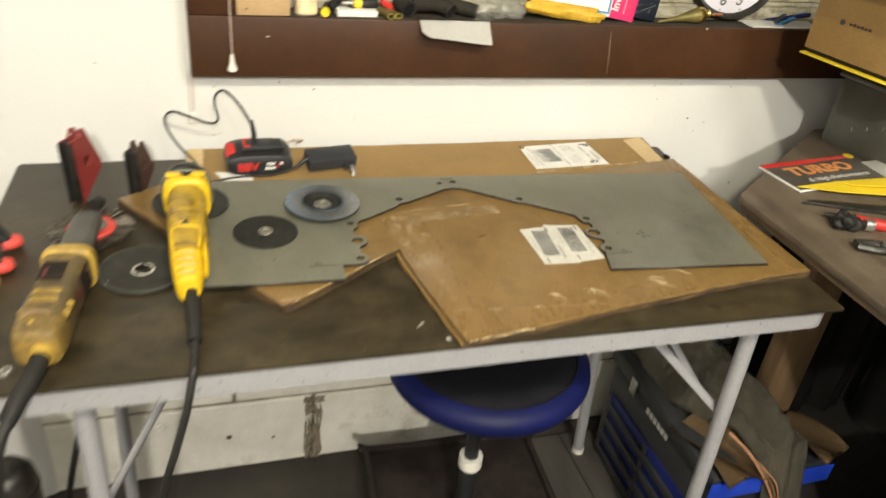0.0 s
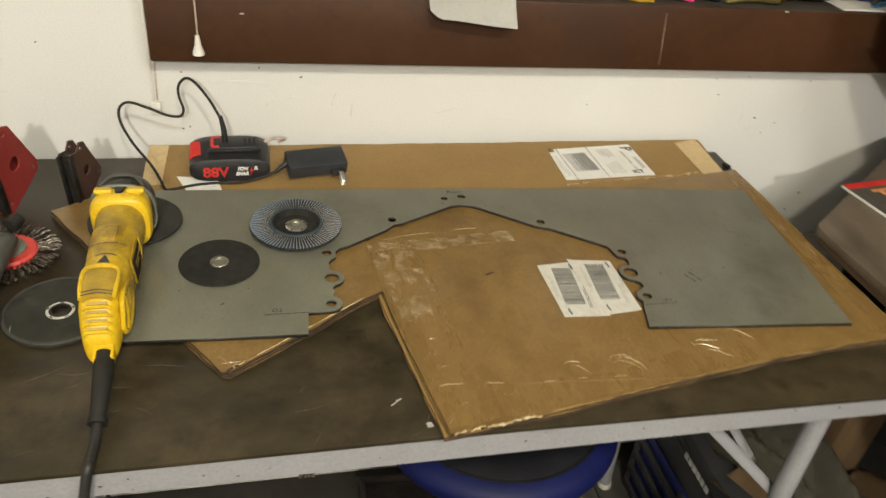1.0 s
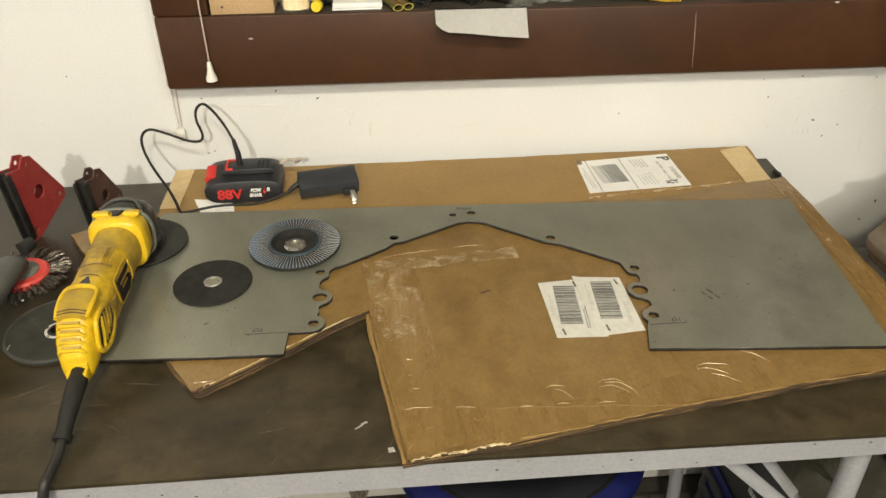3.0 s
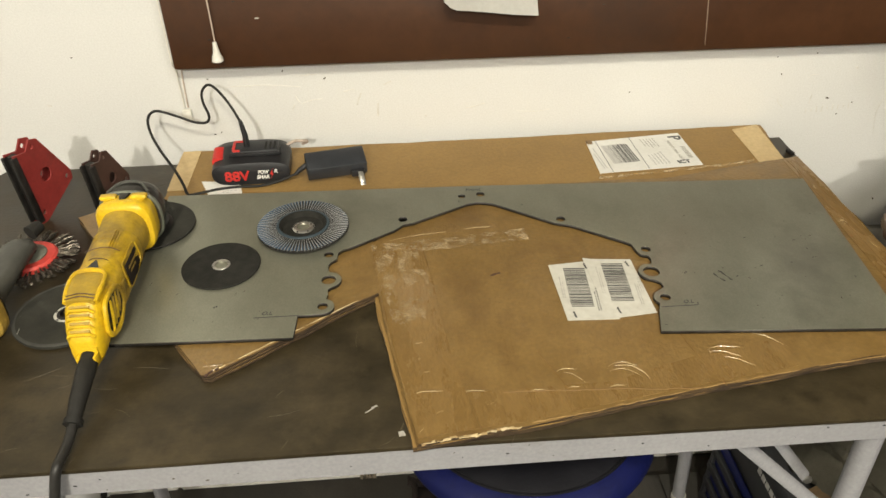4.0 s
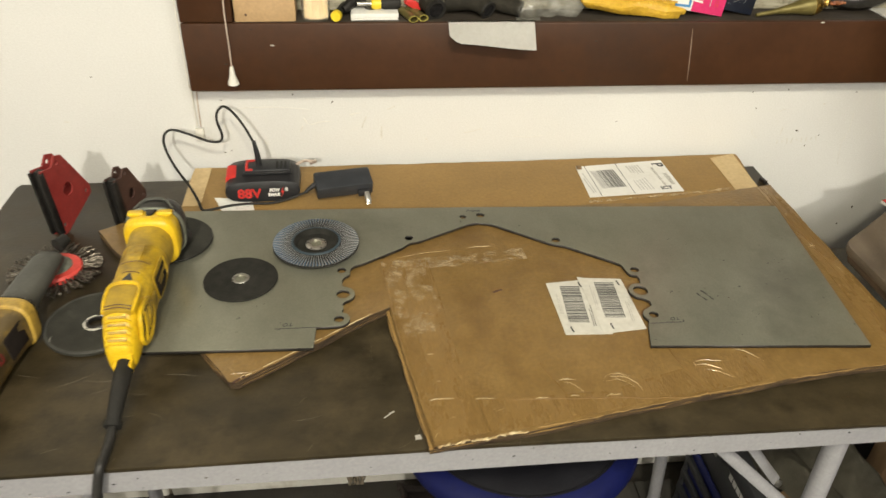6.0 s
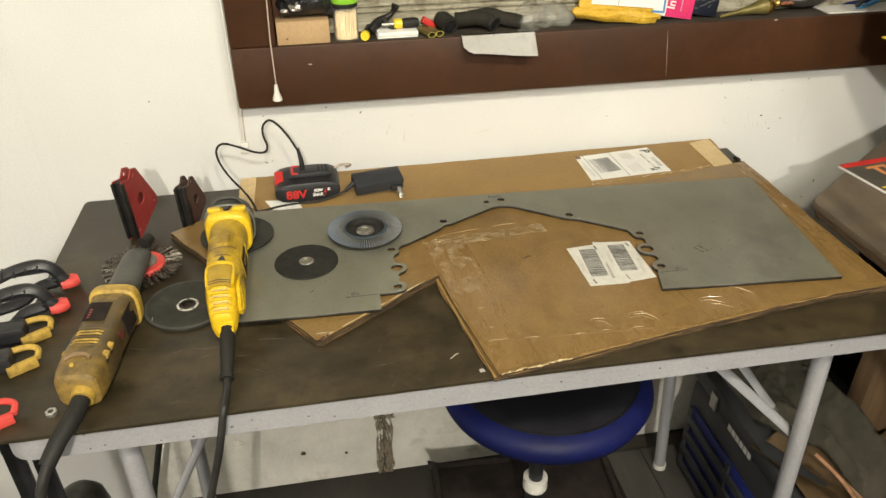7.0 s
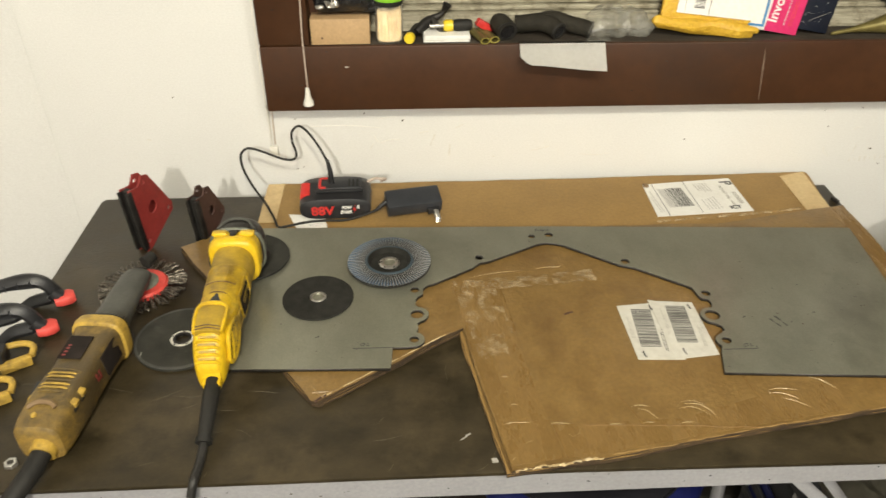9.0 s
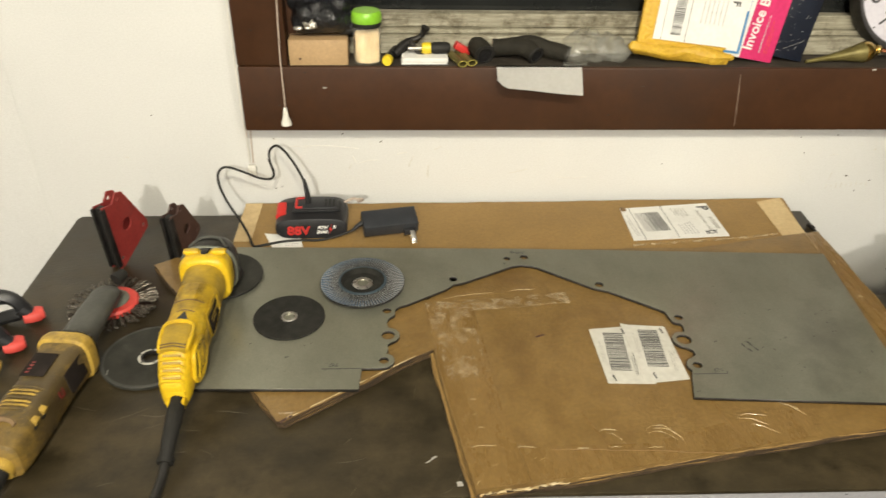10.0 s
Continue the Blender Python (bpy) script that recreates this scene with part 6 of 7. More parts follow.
part("bolt_mark", moved(prism([(-0.003, -0.009), (0.001, -0.001), (-0.002, 0.0), (0.003, 0.009), (0.0005, 0.002), (0.003, 0.001)], 0, 0.0008), FM @ pose(0.0275, 0.0150, 0)), M["red"], bat, smooth=0)
part("tether", tube(smooth_line([(0.046, 0.018, 0.032), (0.058, 0.026, 0.034), (0.068, 0.020, 0.037), (0.076, 0.028, 0.032), (0.068, 0.032, 0.026)]), 0.0022, 7), M["cord"], bat, "twisted pale tie")

charger = thing("wall_charger", pose(0.138, 1.446, 0.7612, 3, 0, 11), "dark grey plug-in charger block with two-prong plug", "charger")
part("case", moved(box(-0.041, 0.041, -0.018, 0.018, 0.0, 0.0205, 0.0022), pose(0, 0.002, 0.0068, 12, 0, 0)), M["slate"], charger)
part("seam", moved(box(-0.0385, 0.0385, -0.0006, 0.0006, 0.0, 0.0006), pose(0, -0.005, 0.02535, 12, 0, 0)), M["rubber"], charger, smooth=0)
part("plug_block", box(0.018, 0.036, -0.024, -0.012, 0.005, 0.014, 0.001), M["black"], charger)
for z in (0.0060, 0.0125):
    part("prong", moved(box(-0.0034, 0.0034, -0.0165, 0.0, -0.0008, 0.0008, 0.0003), pose(0.0300, -0.023, z, 38, 0, 6)), M["steel"], charger, "bright metal prong")
part("seam", moved(box(-0.0385, 0.0385, -0.0005, 0.0005, 0.0, 0.0006), pose(0, 0.0085, 0.0282, 12, 0, 0)), M["rubber"], charger, smooth=0)
part("lead_boot", tube([(-0.040, 0.0, 0.020), (-0.050, -0.001, 0.014), (-0.056, -0.002, 0.009)], [0.0040, 0.0034, 0.0026], 10), M["black"], charger)
lead = thing("charger_lead", pose(0.016, 1.468, 0.7572), "thin black charger lead looping up from the battery", "cable")
jack = part("jack", here(lead, tube([(0.017, 1.466, 0.796), (0.0165, 1.468, 0.815), (0.013, 1.470, 0.836)], [0.0044, 0.0040, 0.0026], 12)), M["black"], lead, "black barrel jack")
loop = [(0.0119, 1.475, 0.8316), (-0.0006, 1.488, 0.8507), (-0.0163, 1.500, 0.8678), (-0.0291, 1.507, 0.8735), (-0.0399, 1.510, 0.8633), (-0.0420, 1.511, 0.8467), (-0.0378, 1.512, 0.8261), (-0.0430, 1.512, 0.8157),
        (-0.0596, 1.512, 0.8167), (-0.0859, 1.511, 0.8291), (-0.1080, 1.509, 0.8372), (-0.1197, 1.506, 0.8289), (-0.1176, 1.494, 0.8132), (-0.1021, 1.470, 0.7957), (-0.078, 1.436, 0.782), (-0.066, 1.418, 0.770),
        (-0.060, 1.409, 0.7600), (-0.050, 1.410, 0.7592), (-0.022, 1.420, 0.7592), (0.005, 1.424, 0.7592), (0.035, 1.424, 0.7592), (0.060, 1.430, 0.762), (0.084, 1.4335, 0.770)]
part("lead", here(lead, tube(smooth_line(loop, 6), 0.0019, 8)), M["rubber"], lead)

# ---- clamps hooked over the table's left end ----



def bar_clamp(y, z, tip, label, turn):
    """A hand clamp whose black looped handle hangs outside the table's end and whose tip rests on the board."""
    root = thing("hand_clamp", pose(-0.345, y, TOP, 0, 0, turn), label, "clamp", "clamps on the table's end")
    arm = part("upper_arm", tube(smooth_line([(0.030, 0, 0.010), (0.018, 0, 0.034), (-0.002, 0, 0.042), (-0.035, 0, 0.036), (-0.072, 0, 0.020)], 5), 0.0085, 8, 0.7), M["black"], root, "black ribbed handle arm")
    part("web", prism([(-0.066, -0.003), (0.020, -0.003), (0.020, 0.003), (-0.066, 0.003)], 0.030, 0.0345), M["grey_black"], root)
    for k in range(5):
        part("rib", box(-0.058 + 0.015 * k, -0.0555 + 0.015 * k, -0.0075, 0.0075, 0.026 + 0.0025 * k, 0.040 + 0.001 * k, 0.0006), M["grey_black"], arm)
    part("lower_arm", tube(smooth_line([(0.020, 0, 0.012), (-0.006, 0, 0.006), (-0.030, 0, -0.012), (-0.070, 0, -0.020)], 5), 0.0085, 8, 0.7), M["black"], root)
    part("jaw", tube([(0.022, 0, 0.020), (0.030, 0, 0.010), (0.036, 0, 0.0095)], [0.009, 0.010, 0.008], 10), M["black"], root)
    part("jaw_pad", moved(loft([(-0.012, 0.009, -0.007, 0.007), (-0.004, 0.0115, -0.008, 0.008), (0.006, 0.0115, -0.008, 0.008), (0.012, 0.008, -0.006, 0.006)], 18, 2.6), pose(0.035, 0, 0.0085, 0, 0, -70)), tip, root, "soft red rubber jaw pad")
    return root


bar_clamp(1.250, 0, M["pad_red"], "black hand clamp with red jaw pad gripping the board", 8)
bar_clamp(1.192, 0, M["pad_red"], "black hand clamp with red jaw pad gripping the board", 8)


def strap_clamp(y, tip, label, turn):
    root = thing("trigger_clamp", pose(-0.345, y, TOP, 0, 0, turn), label, "clamp", "clamps on the table's end")
    part("body", moved(box(-0.070, 0.012, -0.013, 0.013, 0.004, 0.026, 0.005), pose(0, 0, 0)), M["black"], root, "black plastic clamp body")
    part("bar", box(-0.075, 0.014, -0.003, 0.003, -0.018, 0.004, 0.001), M["grey_black"], root)
    part("hanging_bar", box(-0.040, -0.018, -0.004, 0.004, -0.34, -0.018, 0.001), M["black"], root, "black flat steel clamp bar")
    part("jaw_cup", tube(smooth_line([(0.006, 0.012, 0.018), (0.026, 0.015, 0.018), (0.038, 0.010, 0.016), (0.038, -0.002, 0.012)], 5), 0.0038, 8), tip, root, "yellow hooked jaw cover")
    part("jaw_face", moved(box(-0.016, 0.018, -0.0045, 0.0045, 0.0005, 0.013, 0.0015), pose(0.020, -0.008, 0, 0, 0, 24)), tip, root)
    part("screw_hole", moved(lathe([(0, 0), (0.005, 0), (0.005, 0.001), (0, 0.001)], 12), pose(-0.030, 0, 0.0258)), M["rubber"], root)
    return root


strap_clamp(1.140, M["bright_old"], "black clamp with worn yellow jaw on the board", 8)
strap_clamp(1.082, M["bright_old"], "black clamp with worn yellow jaw on the board", 8)
strap_clamp(0.988, M["pad_red"], "black clamp with bright red jaw on the board", 6)
nut = thing("hex_nut", pose(-0.272, 0.995, TOP), "small steel nut lying beside the grinder", "nut")
part("nut", washer(0.0035, 0.0068, 0, 0.005, 6, 0.0005), M["steel"], nut, smooth=0)

# ---- on the window sill ----
SZ = SILL + 0.001


def blob(points, radius, seed, amount=0.012, scale=14.0, squash=(1, 1, 1)):
    """A crumpled, soft lump."""
    bm = bmesh.new()
    bmesh.ops.create_icosphere(bm, subdivisions=4, radius=1)
    for v in bm.verts:
        n = v.co.normalized()
        v.co = Vector((n.x * squash[0], n.y * squash[1], n.z * squash[2])) * radius
        v.co += amount * (abs(noise.noise(v.co * scale + Vector((seed, 0, 0)))) * 2 - 0.5 + 0.5 * noise.noise(v.co * scale * 2.7)) * n
    lo = points[2]
    bm.transform(Matrix.Translation(points))
    for v in bm.verts:
        v.co.z = max(v.co.z, lo - radius * squash[2] * 0.72)
    return bm


carton_box = thing("small_carton", pose(0.0405, 1.5535, SZ, 0, 0, 1), "small plain brown cardboard box on the sill", "box")
part("box", box(-0.0415, 0.0415, -0.026, 0.022, 0, 0.0365, 0.0012), M["kraft_light"], carton_box)
part("flap_gap", box(-0.040, 0.040, -0.0005, 0.0005, 0.0363, 0.0369), M["magnet_brown"], carton_box, smooth=0)
part("hole", moved(lathe([(0, 0), (0.0016, 0), (0.0016, 0.0006), (0, 0.0006)], 10), pose(-0.026, -0.0260, 0.010, 90, 0, 0)), M["magnet_brown"], carton_box)
bag = thing("black_bag", pose(0.045, 1.556, SZ + 0.0365), "crumpled shiny black plastic bag on the small box", "bag")
part("film", here(bag, blob((0.040, 1.556, SZ + 0.068), 0.040, 3.0, 0.016, 22, (1.05, 0.72, 0.85))), M["bag"], bag, smooth=25)
part("film", here(bag, blob((0.072, 1.562, SZ + 0.058), 0.033, 8.0, 0.014, 24, (0.9, 0.7, 0.75))), M["bag"], bag, smooth=25)
part("foil", here(bag, blob((0.032, 1.524, SZ + 0.060), 0.0095, 5.0, 0.004, 90, (1.0, 0.5, 0.9))), M["steel"], bag, "glinting foil", smooth=0)
part("foil", here(bag, blob((0.016, 1.528, SZ + 0.053), 0.006, 6.0, 0.003, 90, (1.1, 0.5, 0.6))), M["steel"], bag, smooth=0)

jar = thing("toothpick_jar", pose(0.1095, 1.5445, SZ) @ Matrix.Diagonal((1, 1, 0.94, 1)), "clear jar of wooden toothpicks with lime green lid", "jar")
glass = part("glass", lathe([(0.0, 0.0005), (0.0185, 0.0005), (0.0198, 0.003), (0.0198, 0.055), (0.0185, 0.058), (0.0175, 0.058), (0.0186, 0.054), (0.0186, 0.004), (0.0, 0.003)], 32), M["jar"], jar, "clear plastic wall")
glass.visible_shadow = False
r = random.Random(3)
picks = bmesh.new()
for k in range(150):
    a, d = r.uniform(0, 6.283), 0.0172 * math.sqrt(r.random())
    x, y = d * math.cos(a), d * math.sin(a)
    picks = join(picks, tube([(x, y, 0.004), (x + r.uniform(-0.0012, 0.0012), y + r.uniform(-0.0012, 0.0012), 0.047 + r.uniform(-0.003, 0.004))], 0.0011, 5))
tagged(part("toothpicks", picks, M["pick"], jar, "pale wooden toothpicks"), kind="stuff")
part("lid_band", lathe([(0.0, 0.056), (0.0200, 0.056), (0.0206, 0.058), (0.0206, 0.063), (0, 0.063)], 32), M["rubber"], jar, "black band")
part("lid", lathe([(0.0, 0.0632), (0.0212, 0.0632), (0.0215, 0.066), (0.0210, 0.075), (0.0185, 0.079), (0, 0.080)], 32), M["lime"], jar, "lime green lid")

pen = thing("yellow_driver", pose(0.139, 1.531, SZ + 0.008, 0, 0, 78), "dark tool with round yellow end", "screwdriver")
part("handle", moved(lathe([(0, 0), (0.0065, 0.0), (0.0075, 0.002), (0.0075, 0.010), (0.0062, 0.013), (0, 0.013)], 18), pose(-0.008, 0, 0, 0, 90, 0)), M["yellow_sheet"], pen, "bright yellow end")
part("shaft", moved(lathe([(0, 0), (0.0058, 0.0), (0.0055, 0.03), (0.0045, 0.055), (0, 0.056)], 14), pose(0.005, 0, 0, 0, 90, 0)), M["rubber"], pen)
gun = thing("glue_tool", pose(0.166, 1.560, SZ), "small dark hand tool lying on the sill", "hand tool")
part("body", tube(smooth_line([(-0.018, -0.012, 0.010), (0.0, 0.004, 0.020), (0.020, 0.008, 0.030), (0.028, 0.006, 0.044)], 5), [0.006 + 0.0022 * math.sin(k * 0.45) for k in range(16)], 10), M["iron"], gun)
part("trigger", tube(smooth_line([(0.006, 0.0, 0.026), (0.014, -0.008, 0.016), (0.026, -0.012, 0.006)], 5), 0.004, 8), M["gearcase"], gun)
pads = thing("note_pad", pose(0.192, 1.551, SZ, 0, 0, 1), "white memo pad with dark edge lying flat", "note pad")
part("page_block", box(-0.033, 0.033, -0.022, 0.025, 0.004, 0.0105, 0.0008), M["paper"], pads)
part("cover", box(-0.0335, 0.0335, -0.0215, 0.0255, 0.0, 0.0012, 0.0003), M["ink"], pads)
part("page_block", box(-0.034, 0.032, -0.0225, 0.0245, 0.0014, 0.0036, 0.0006), M["paper"], pads)
driver = thing("stubby_screwdriver", pose(0.207, 1.551, SZ + 0.0185, 0, 0, 4), "stubby screwdriver with black and yellow handle on the pad", "screwdriver")
part("handle", moved(lathe([(0, 0), (0.0070, 0.0), (0.0085, 0.006), (0.0085, 0.022), (0.0065, 0.028), (0, 0.028)], 20), pose(-0.006, 0, 0, 0, 90, 0)), M["rubber"], driver, "black grip")
part("collar", moved(lathe([(0, 0), (0.0066, 0), (0.0082, 0.003), (0.0082, 0.013), (0, 0.013)], 20), pose(-0.0192, 0, 0, 0, 90, 0)), M["yellow_sheet"], driver, "yellow collar")
part("shaft", moved(lathe([(0, 0), (0.003, 0), (0.003, 0.02), (0, 0.02)], 10), pose(-0.039, 0, 0, 0, 90, 0)), M["steel"], driver)
tubes = thing("brass_tubes", pose(0.252, 1.5275, SZ, 0, 0, 19), "two flat olive brass tubes lying side by side", "tube")
for x in (-0.0074, 0.0074):
    b = part("tube", moved(lathe([(0.0044, -0.004), (0.0056, -0.004), (0.0056, 0.045), (0.0044, 0.045)], 20, close=True), pose(x, 0, 0.0050, -90, 0, 0) @ Matrix.Diagonal((1.28, 0.82, 1, 1))), M["green_tin"], tubes)
    part("tube_mouth", moved(lathe([(0.0046, 0), (0.0058, 0), (0.0058, 0.001), (0.0046, 0.001)], 20, close=True), pose(x, -0.0045, 0.0050, -90, 0, 0) @ Matrix.Diagonal((1.28, 0.82, 1, 1))), M["cut_brass"], b, "bright cut end")
capred = thing("wire_connector", pose(0.245, 1.562, SZ), "small red plastic connector on the sill", "connector")
part("cap", moved(box(-0.013, 0.013, -0.006, 0.006, 0, 0.011, 0.002), pose(0, 0, 0.0095, 0, 32, 10)), M["red"], capred)
part("pin", moved(box(-0.006, 0.006, -0.002, 0.002, 0, 0.010, 0.001), pose(0.006, 0, 0.0, 0, -30, 0)), M["iron"], capred)
hose = thing("rubber_hose", pose(0.328, 1.560, SZ), "folded black rubber hose with open ends", "hose")
for pts, rad in (([(-0.0495, -0.0245, 0.0138), (-0.0530, -0.015, 0.0165), (-0.0565, -0.006, 0.0185), (-0.0590, 0.001, 0.0175)], 0.0152), ([(0.026, -0.022, 0.0122), (0.016, -0.010, 0.0175), (-0.004, -0.002, 0.0190), (-0.034, 0.002, 0.0150)], 0.0128),
                 ([(0.074, -0.014, 0.0110), (0.050, -0.003, 0.0155), (0.020, 0.004, 0.0210), (-0.022, 0.004, 0.0165)], 0.0120)):
    line = smooth_line(pts, 6)
    t = part("hose", rough_edges(tube(line, rad, 20), 0.0016, 45, rad * 900), M["hose_rubber"], hose)
    d = (line[0] - line[1]).normalized()
    q = d.to_track_quat("Z", "Y").to_matrix().to_4x4()
    part("mouth", moved(lathe([(rad * 0.72, -0.003), (rad * 1.02, -0.002), (rad * 1.02, 0.0015), (rad * 0.72, 0.0015)], 18, close=True), Matrix.Translation(line[0]) @ q), M["cable"], t)
    part("bore", moved(lathe([(0, 0), (rad * 0.72, 0), (rad * 0.72, 0.001), (0, 0.001)], 18), Matrix.Translation(line[0]) @ q), M["bag"], t)
film = thing("clear_bag", pose(0.445, 1.572, SZ), "crumpled clear plastic bag on the sill", "bag")
f = part("film", here(film, blob((0.443, 1.554, SZ + 0.018), 0.050, 12.0, 0.014, 26, (1.05, 0.46, 0.48))), M["clear"], film, smooth=25)
f.visible_shadow = False
part("seal", here(film, rough_edges(subdivided(box(0.395, 0.43, 1.530, 1.540, SZ, SZ + 0.002), 3), 0.002, 80)), M["clear"], film)

# Padded mailer leaning back against the window.
MT = pose(0.580, 1.542, SZ + 0.0085, 79, 0, -2) @ pose(0, 0, 0, 0, 0, -6)
mailer = thing("padded_mailer", MT, "yellow padded mailer with white address label leaning on the window", "envelope")
part("envelope", rough_edges(subdivided(box(-0.079, 0.071, 0.004, 0.21, -0.010, 0.0, 0.003), 3), 0.0026, 45), M["mailer"], mailer)
part("folded_end", moved(rough_edges(subdivided(box(-0.088, 0.066, -0.008, 0.008, 0, 0.018, 0.006), 5), 0.0075, 48, 4), pose(0, -0.002, -0.004, -50, 0, 0)), M["mailer"], mailer, "crumpled folded end")
lab = part("address_label", moved(box(-0.058, 0.060, -0.095, 0.095, 0, 0.0006), pose(0, 0.116, 0.0018, 0, 0, 0)), M["paper"], mailer, "white address label", smooth=0)
bm = bmesh.new()
t = 0.03
while t < 0.11:
    w = r.choice((0.0006, 0.001, 0.0016))
    bm = join(bm, box(-0.034, -0.019, t, t + w, 0.0024, 0.0027))
    t += w + r.choice((0.0008, 0.0013))
part("barcode", bm, M["ink"], lab, smooth=0)
part("rule", join(box(-0.0115, -0.0108, 0.022, 0.20, 0.0024, 0.0027), box(-0.047, -0.0465, 0.022, 0.20, 0.0024, 0.0027)), M["ink"], lab, smooth=0)
bm = bmesh.new()
for k in range(6):
    bm = join(bm, box(0.006 + 0.0065 * k, 0.0075 + 0.0065 * k, 0.05, 0.05 + r.uniform(0.05, 0.11), 0.0024, 0.0027))
part("print", bm, M["pale_ink"], lab, smooth=0)
part("print", moved(words("F", 0.016, 0.0004, bold=0.0004), pose(0.052, 0.083, 0.0024, 0, 0, -90)), M["ink"], lab, smooth=0)
part("side_flap", moved(box(0.056, 0.073, -0.060, 0.070, 0, 0.001), pose(0, 0.075, 0.0008, 0, 0, -3)), M["paper"], mailer, "white side flap", smooth=0)
part("flap_fold", moved(box(-0.0045, 0.0045, -0.032, 0.070, 0, 0.002), pose(0.0655, 0.125, 0.0020, 0, 0, -12)), M["mailer"], mailer, "yellow folded edge", smooth=0)
part("blue_edge", join(box(0.070, 0.0735, 0.018, 0.075, 0.0019, 0.0026), box(0.050, 0.0735, 0.0145, 0.0178, 0.0019, 0.0026)), M["cyan"], mailer, "blue printed edge", smooth=0)

IT = pose(0.680, 1.543, SZ + 0.0048, 81, 0, -3) @ pose(0, 0, 0, 0, 0, -9)
inv = thing("invoice_book", IT, "pink and white invoice book leaning on the window", "book")
part("page_block", box(-0.033, 0.026, 0.0, 0.175, -0.012, -0.001, 0.001), M["paper"], inv)
part("cover", moved(box(-0.021, 0.027, 0.0005, 0.176, 0, 0.0012), pose(0, 0, -0.0009)), M["pink"], inv, "magenta printed cover", smooth=0)
part("blue_strip", box(-0.034, -0.028, 0.010, 0.125, -0.0008, 0.0004), M["cyan"], inv, smooth=0)
part("title", moved(words("Invoice Book", 0.020, 0.0004, bold=0.0004), pose(-0.010, 0.066, 0.0004, 0, 0, 86)), M["paper"], inv, "white printed title", smooth=0)
for k, (x, top) in enumerate(((0.0040, 0.066), (0.0120, 0.056), (0.0155, 0.050))):
    bm, y = bmesh.new(), 0.012
    while y < top:
        l = r.uniform(0.002, 0.006)
        bm = join(bm, box(x, x + (0.0016 if k == 0 else 0.0011), y, y + l, 0.0004, 0.0007))
        y += l + r.uniform(0.0008, 0.0018)
    part("print", bm, M["pad_red"] if k else M["pale_ink"], inv, "small unreadable print", smooth=0)
part("price_label", box(0.006, 0.019, 0.112, 0.150, 0.0004, 0.0008), M["paper"], inv, smooth=0)
for k in range(6):
    part("barcode", box(0.008, 0.0165, 0.116 + 0.005 * k, 0.1185 + 0.005 * k, 0.0008, 0.0011), M["ink"], inv, smooth=0)
navy = thing("navy_book", pose(0.7315, 1.546, SZ + 0.0055, 81, 0, -3) @ pose(0, 0, 0, 0, 0, -10), "dark navy scuffed book leaning on the window", "book")
part("cover", box(-0.028, 0.024, 0.0, 0.165, -0.014, 0.0, 0.002), M["navy"], navy)
for k in range(46):
    a, x, y = r.uniform(0, 180), r.gauss(-0.003, 0.011), r.uniform(0.01, 0.15)
    l, w = r.choice((0.0004, 0.0006, 0.0009, 0.0014)), r.uniform(0.0002, 0.0004)
    part("scuff", moved(box(-l, l, -w, w, 0, 0.0003), pose(max(-0.024, min(0.020, x)), y, 0, 0, 0, a)), M["mark"] if k % 4 else M["pale_ink"], navy, smooth=0)
part("scratch", moved(box(-0.016, 0.016, -0.0002, 0.0002, 0, 0.0003), pose(0.004, 0.022, 0, 0, 0, 32)), M["mark"], navy, smooth=0)

bell = thing("brass_fitting", pose(0.848, 1.549, SZ + 0.0155, 0, -8, 5), "polished brass torch fitting lying on the sill", "brass fitting")
part("cone", moved(lathe([(0.0, -0.088), (0.0025, -0.088), (0.0035, -0.06), (0.0075, -0.032), (0.0125, -0.010), (0.0148, 0.0), (0.0148, 0.002), (0, 0.003)], 28), pose(0, 0, 0, 0, 90, 0)), M["green_tin"], bell)
part("collar", moved(lathe([(0.0, 0.0), (0.0152, 0.0), (0.0155, 0.005), (0.0140, 0.011), (0.0090, 0.016), (0.0062, 0.020), (0.0080, 0.023), (0.0062, 0.027), (0, 0.028)], 28), pose(0.0005, 0, 0, 0, 90, 0)), M["brass"], bell, "bright brass collar")
for k in range(4):
    part("wire", tube(smooth_line([(0.026, 0, 0), (0.034, -0.007 + 0.005 * k, -0.003), (0.043, 0.005 - 0.004 * k, -0.004), (0.055, -0.005 + 0.003 * k, -0.005)], 5), 0.0016, 6), M["copper"], bell, "twisted copper wire")

clock = thing("wall_clock", pose(0.935, 1.588, SZ + 0.1075, 82, 0, 0) @ pose(0, 0, 0, 0, 0, -14), "round clock with dark rim standing on the sill", "clock")
part("rim", lathe([(0.094, -0.014), (0.107, -0.012), (0.108, 0.004), (0.103, 0.012), (0.095, 0.006), (0.093, 0.0)], 64, close=True), M["gearcase"], clock, "dark rounded rim")
part("dial", lathe([(0, 0), (0.0945, 0.0), (0.0945, -0.006), (0, -0.006)], 64), M["dial"], clock, "pale dial")
for k in range(1, 13):
    a = radians(90 - 30 * k)
    part("numeral", moved(words(str(k), 0.029, 0.0006, shear=0.25, bold=0.0003), pose(0.072 * math.cos(a), 0.072 * math.sin(a), 0.0002)), M["ink"], clock, smooth=0)
for k in range(12):
    a = 30 * k
    part("tick", moved(box(-0.0012, 0.0012, 0.088, 0.091, 0.0002, 0.0008), pose(0, 0, 0, 0, 0, a)), M["ink"], clock, smooth=0)
part("hour_pointer", moved(box(-0.0022, 0.0022, -0.01, 0.05, 0.002, 0.003), pose(0, 0, 0, 0, 0, 60)), M["ink"], clock)
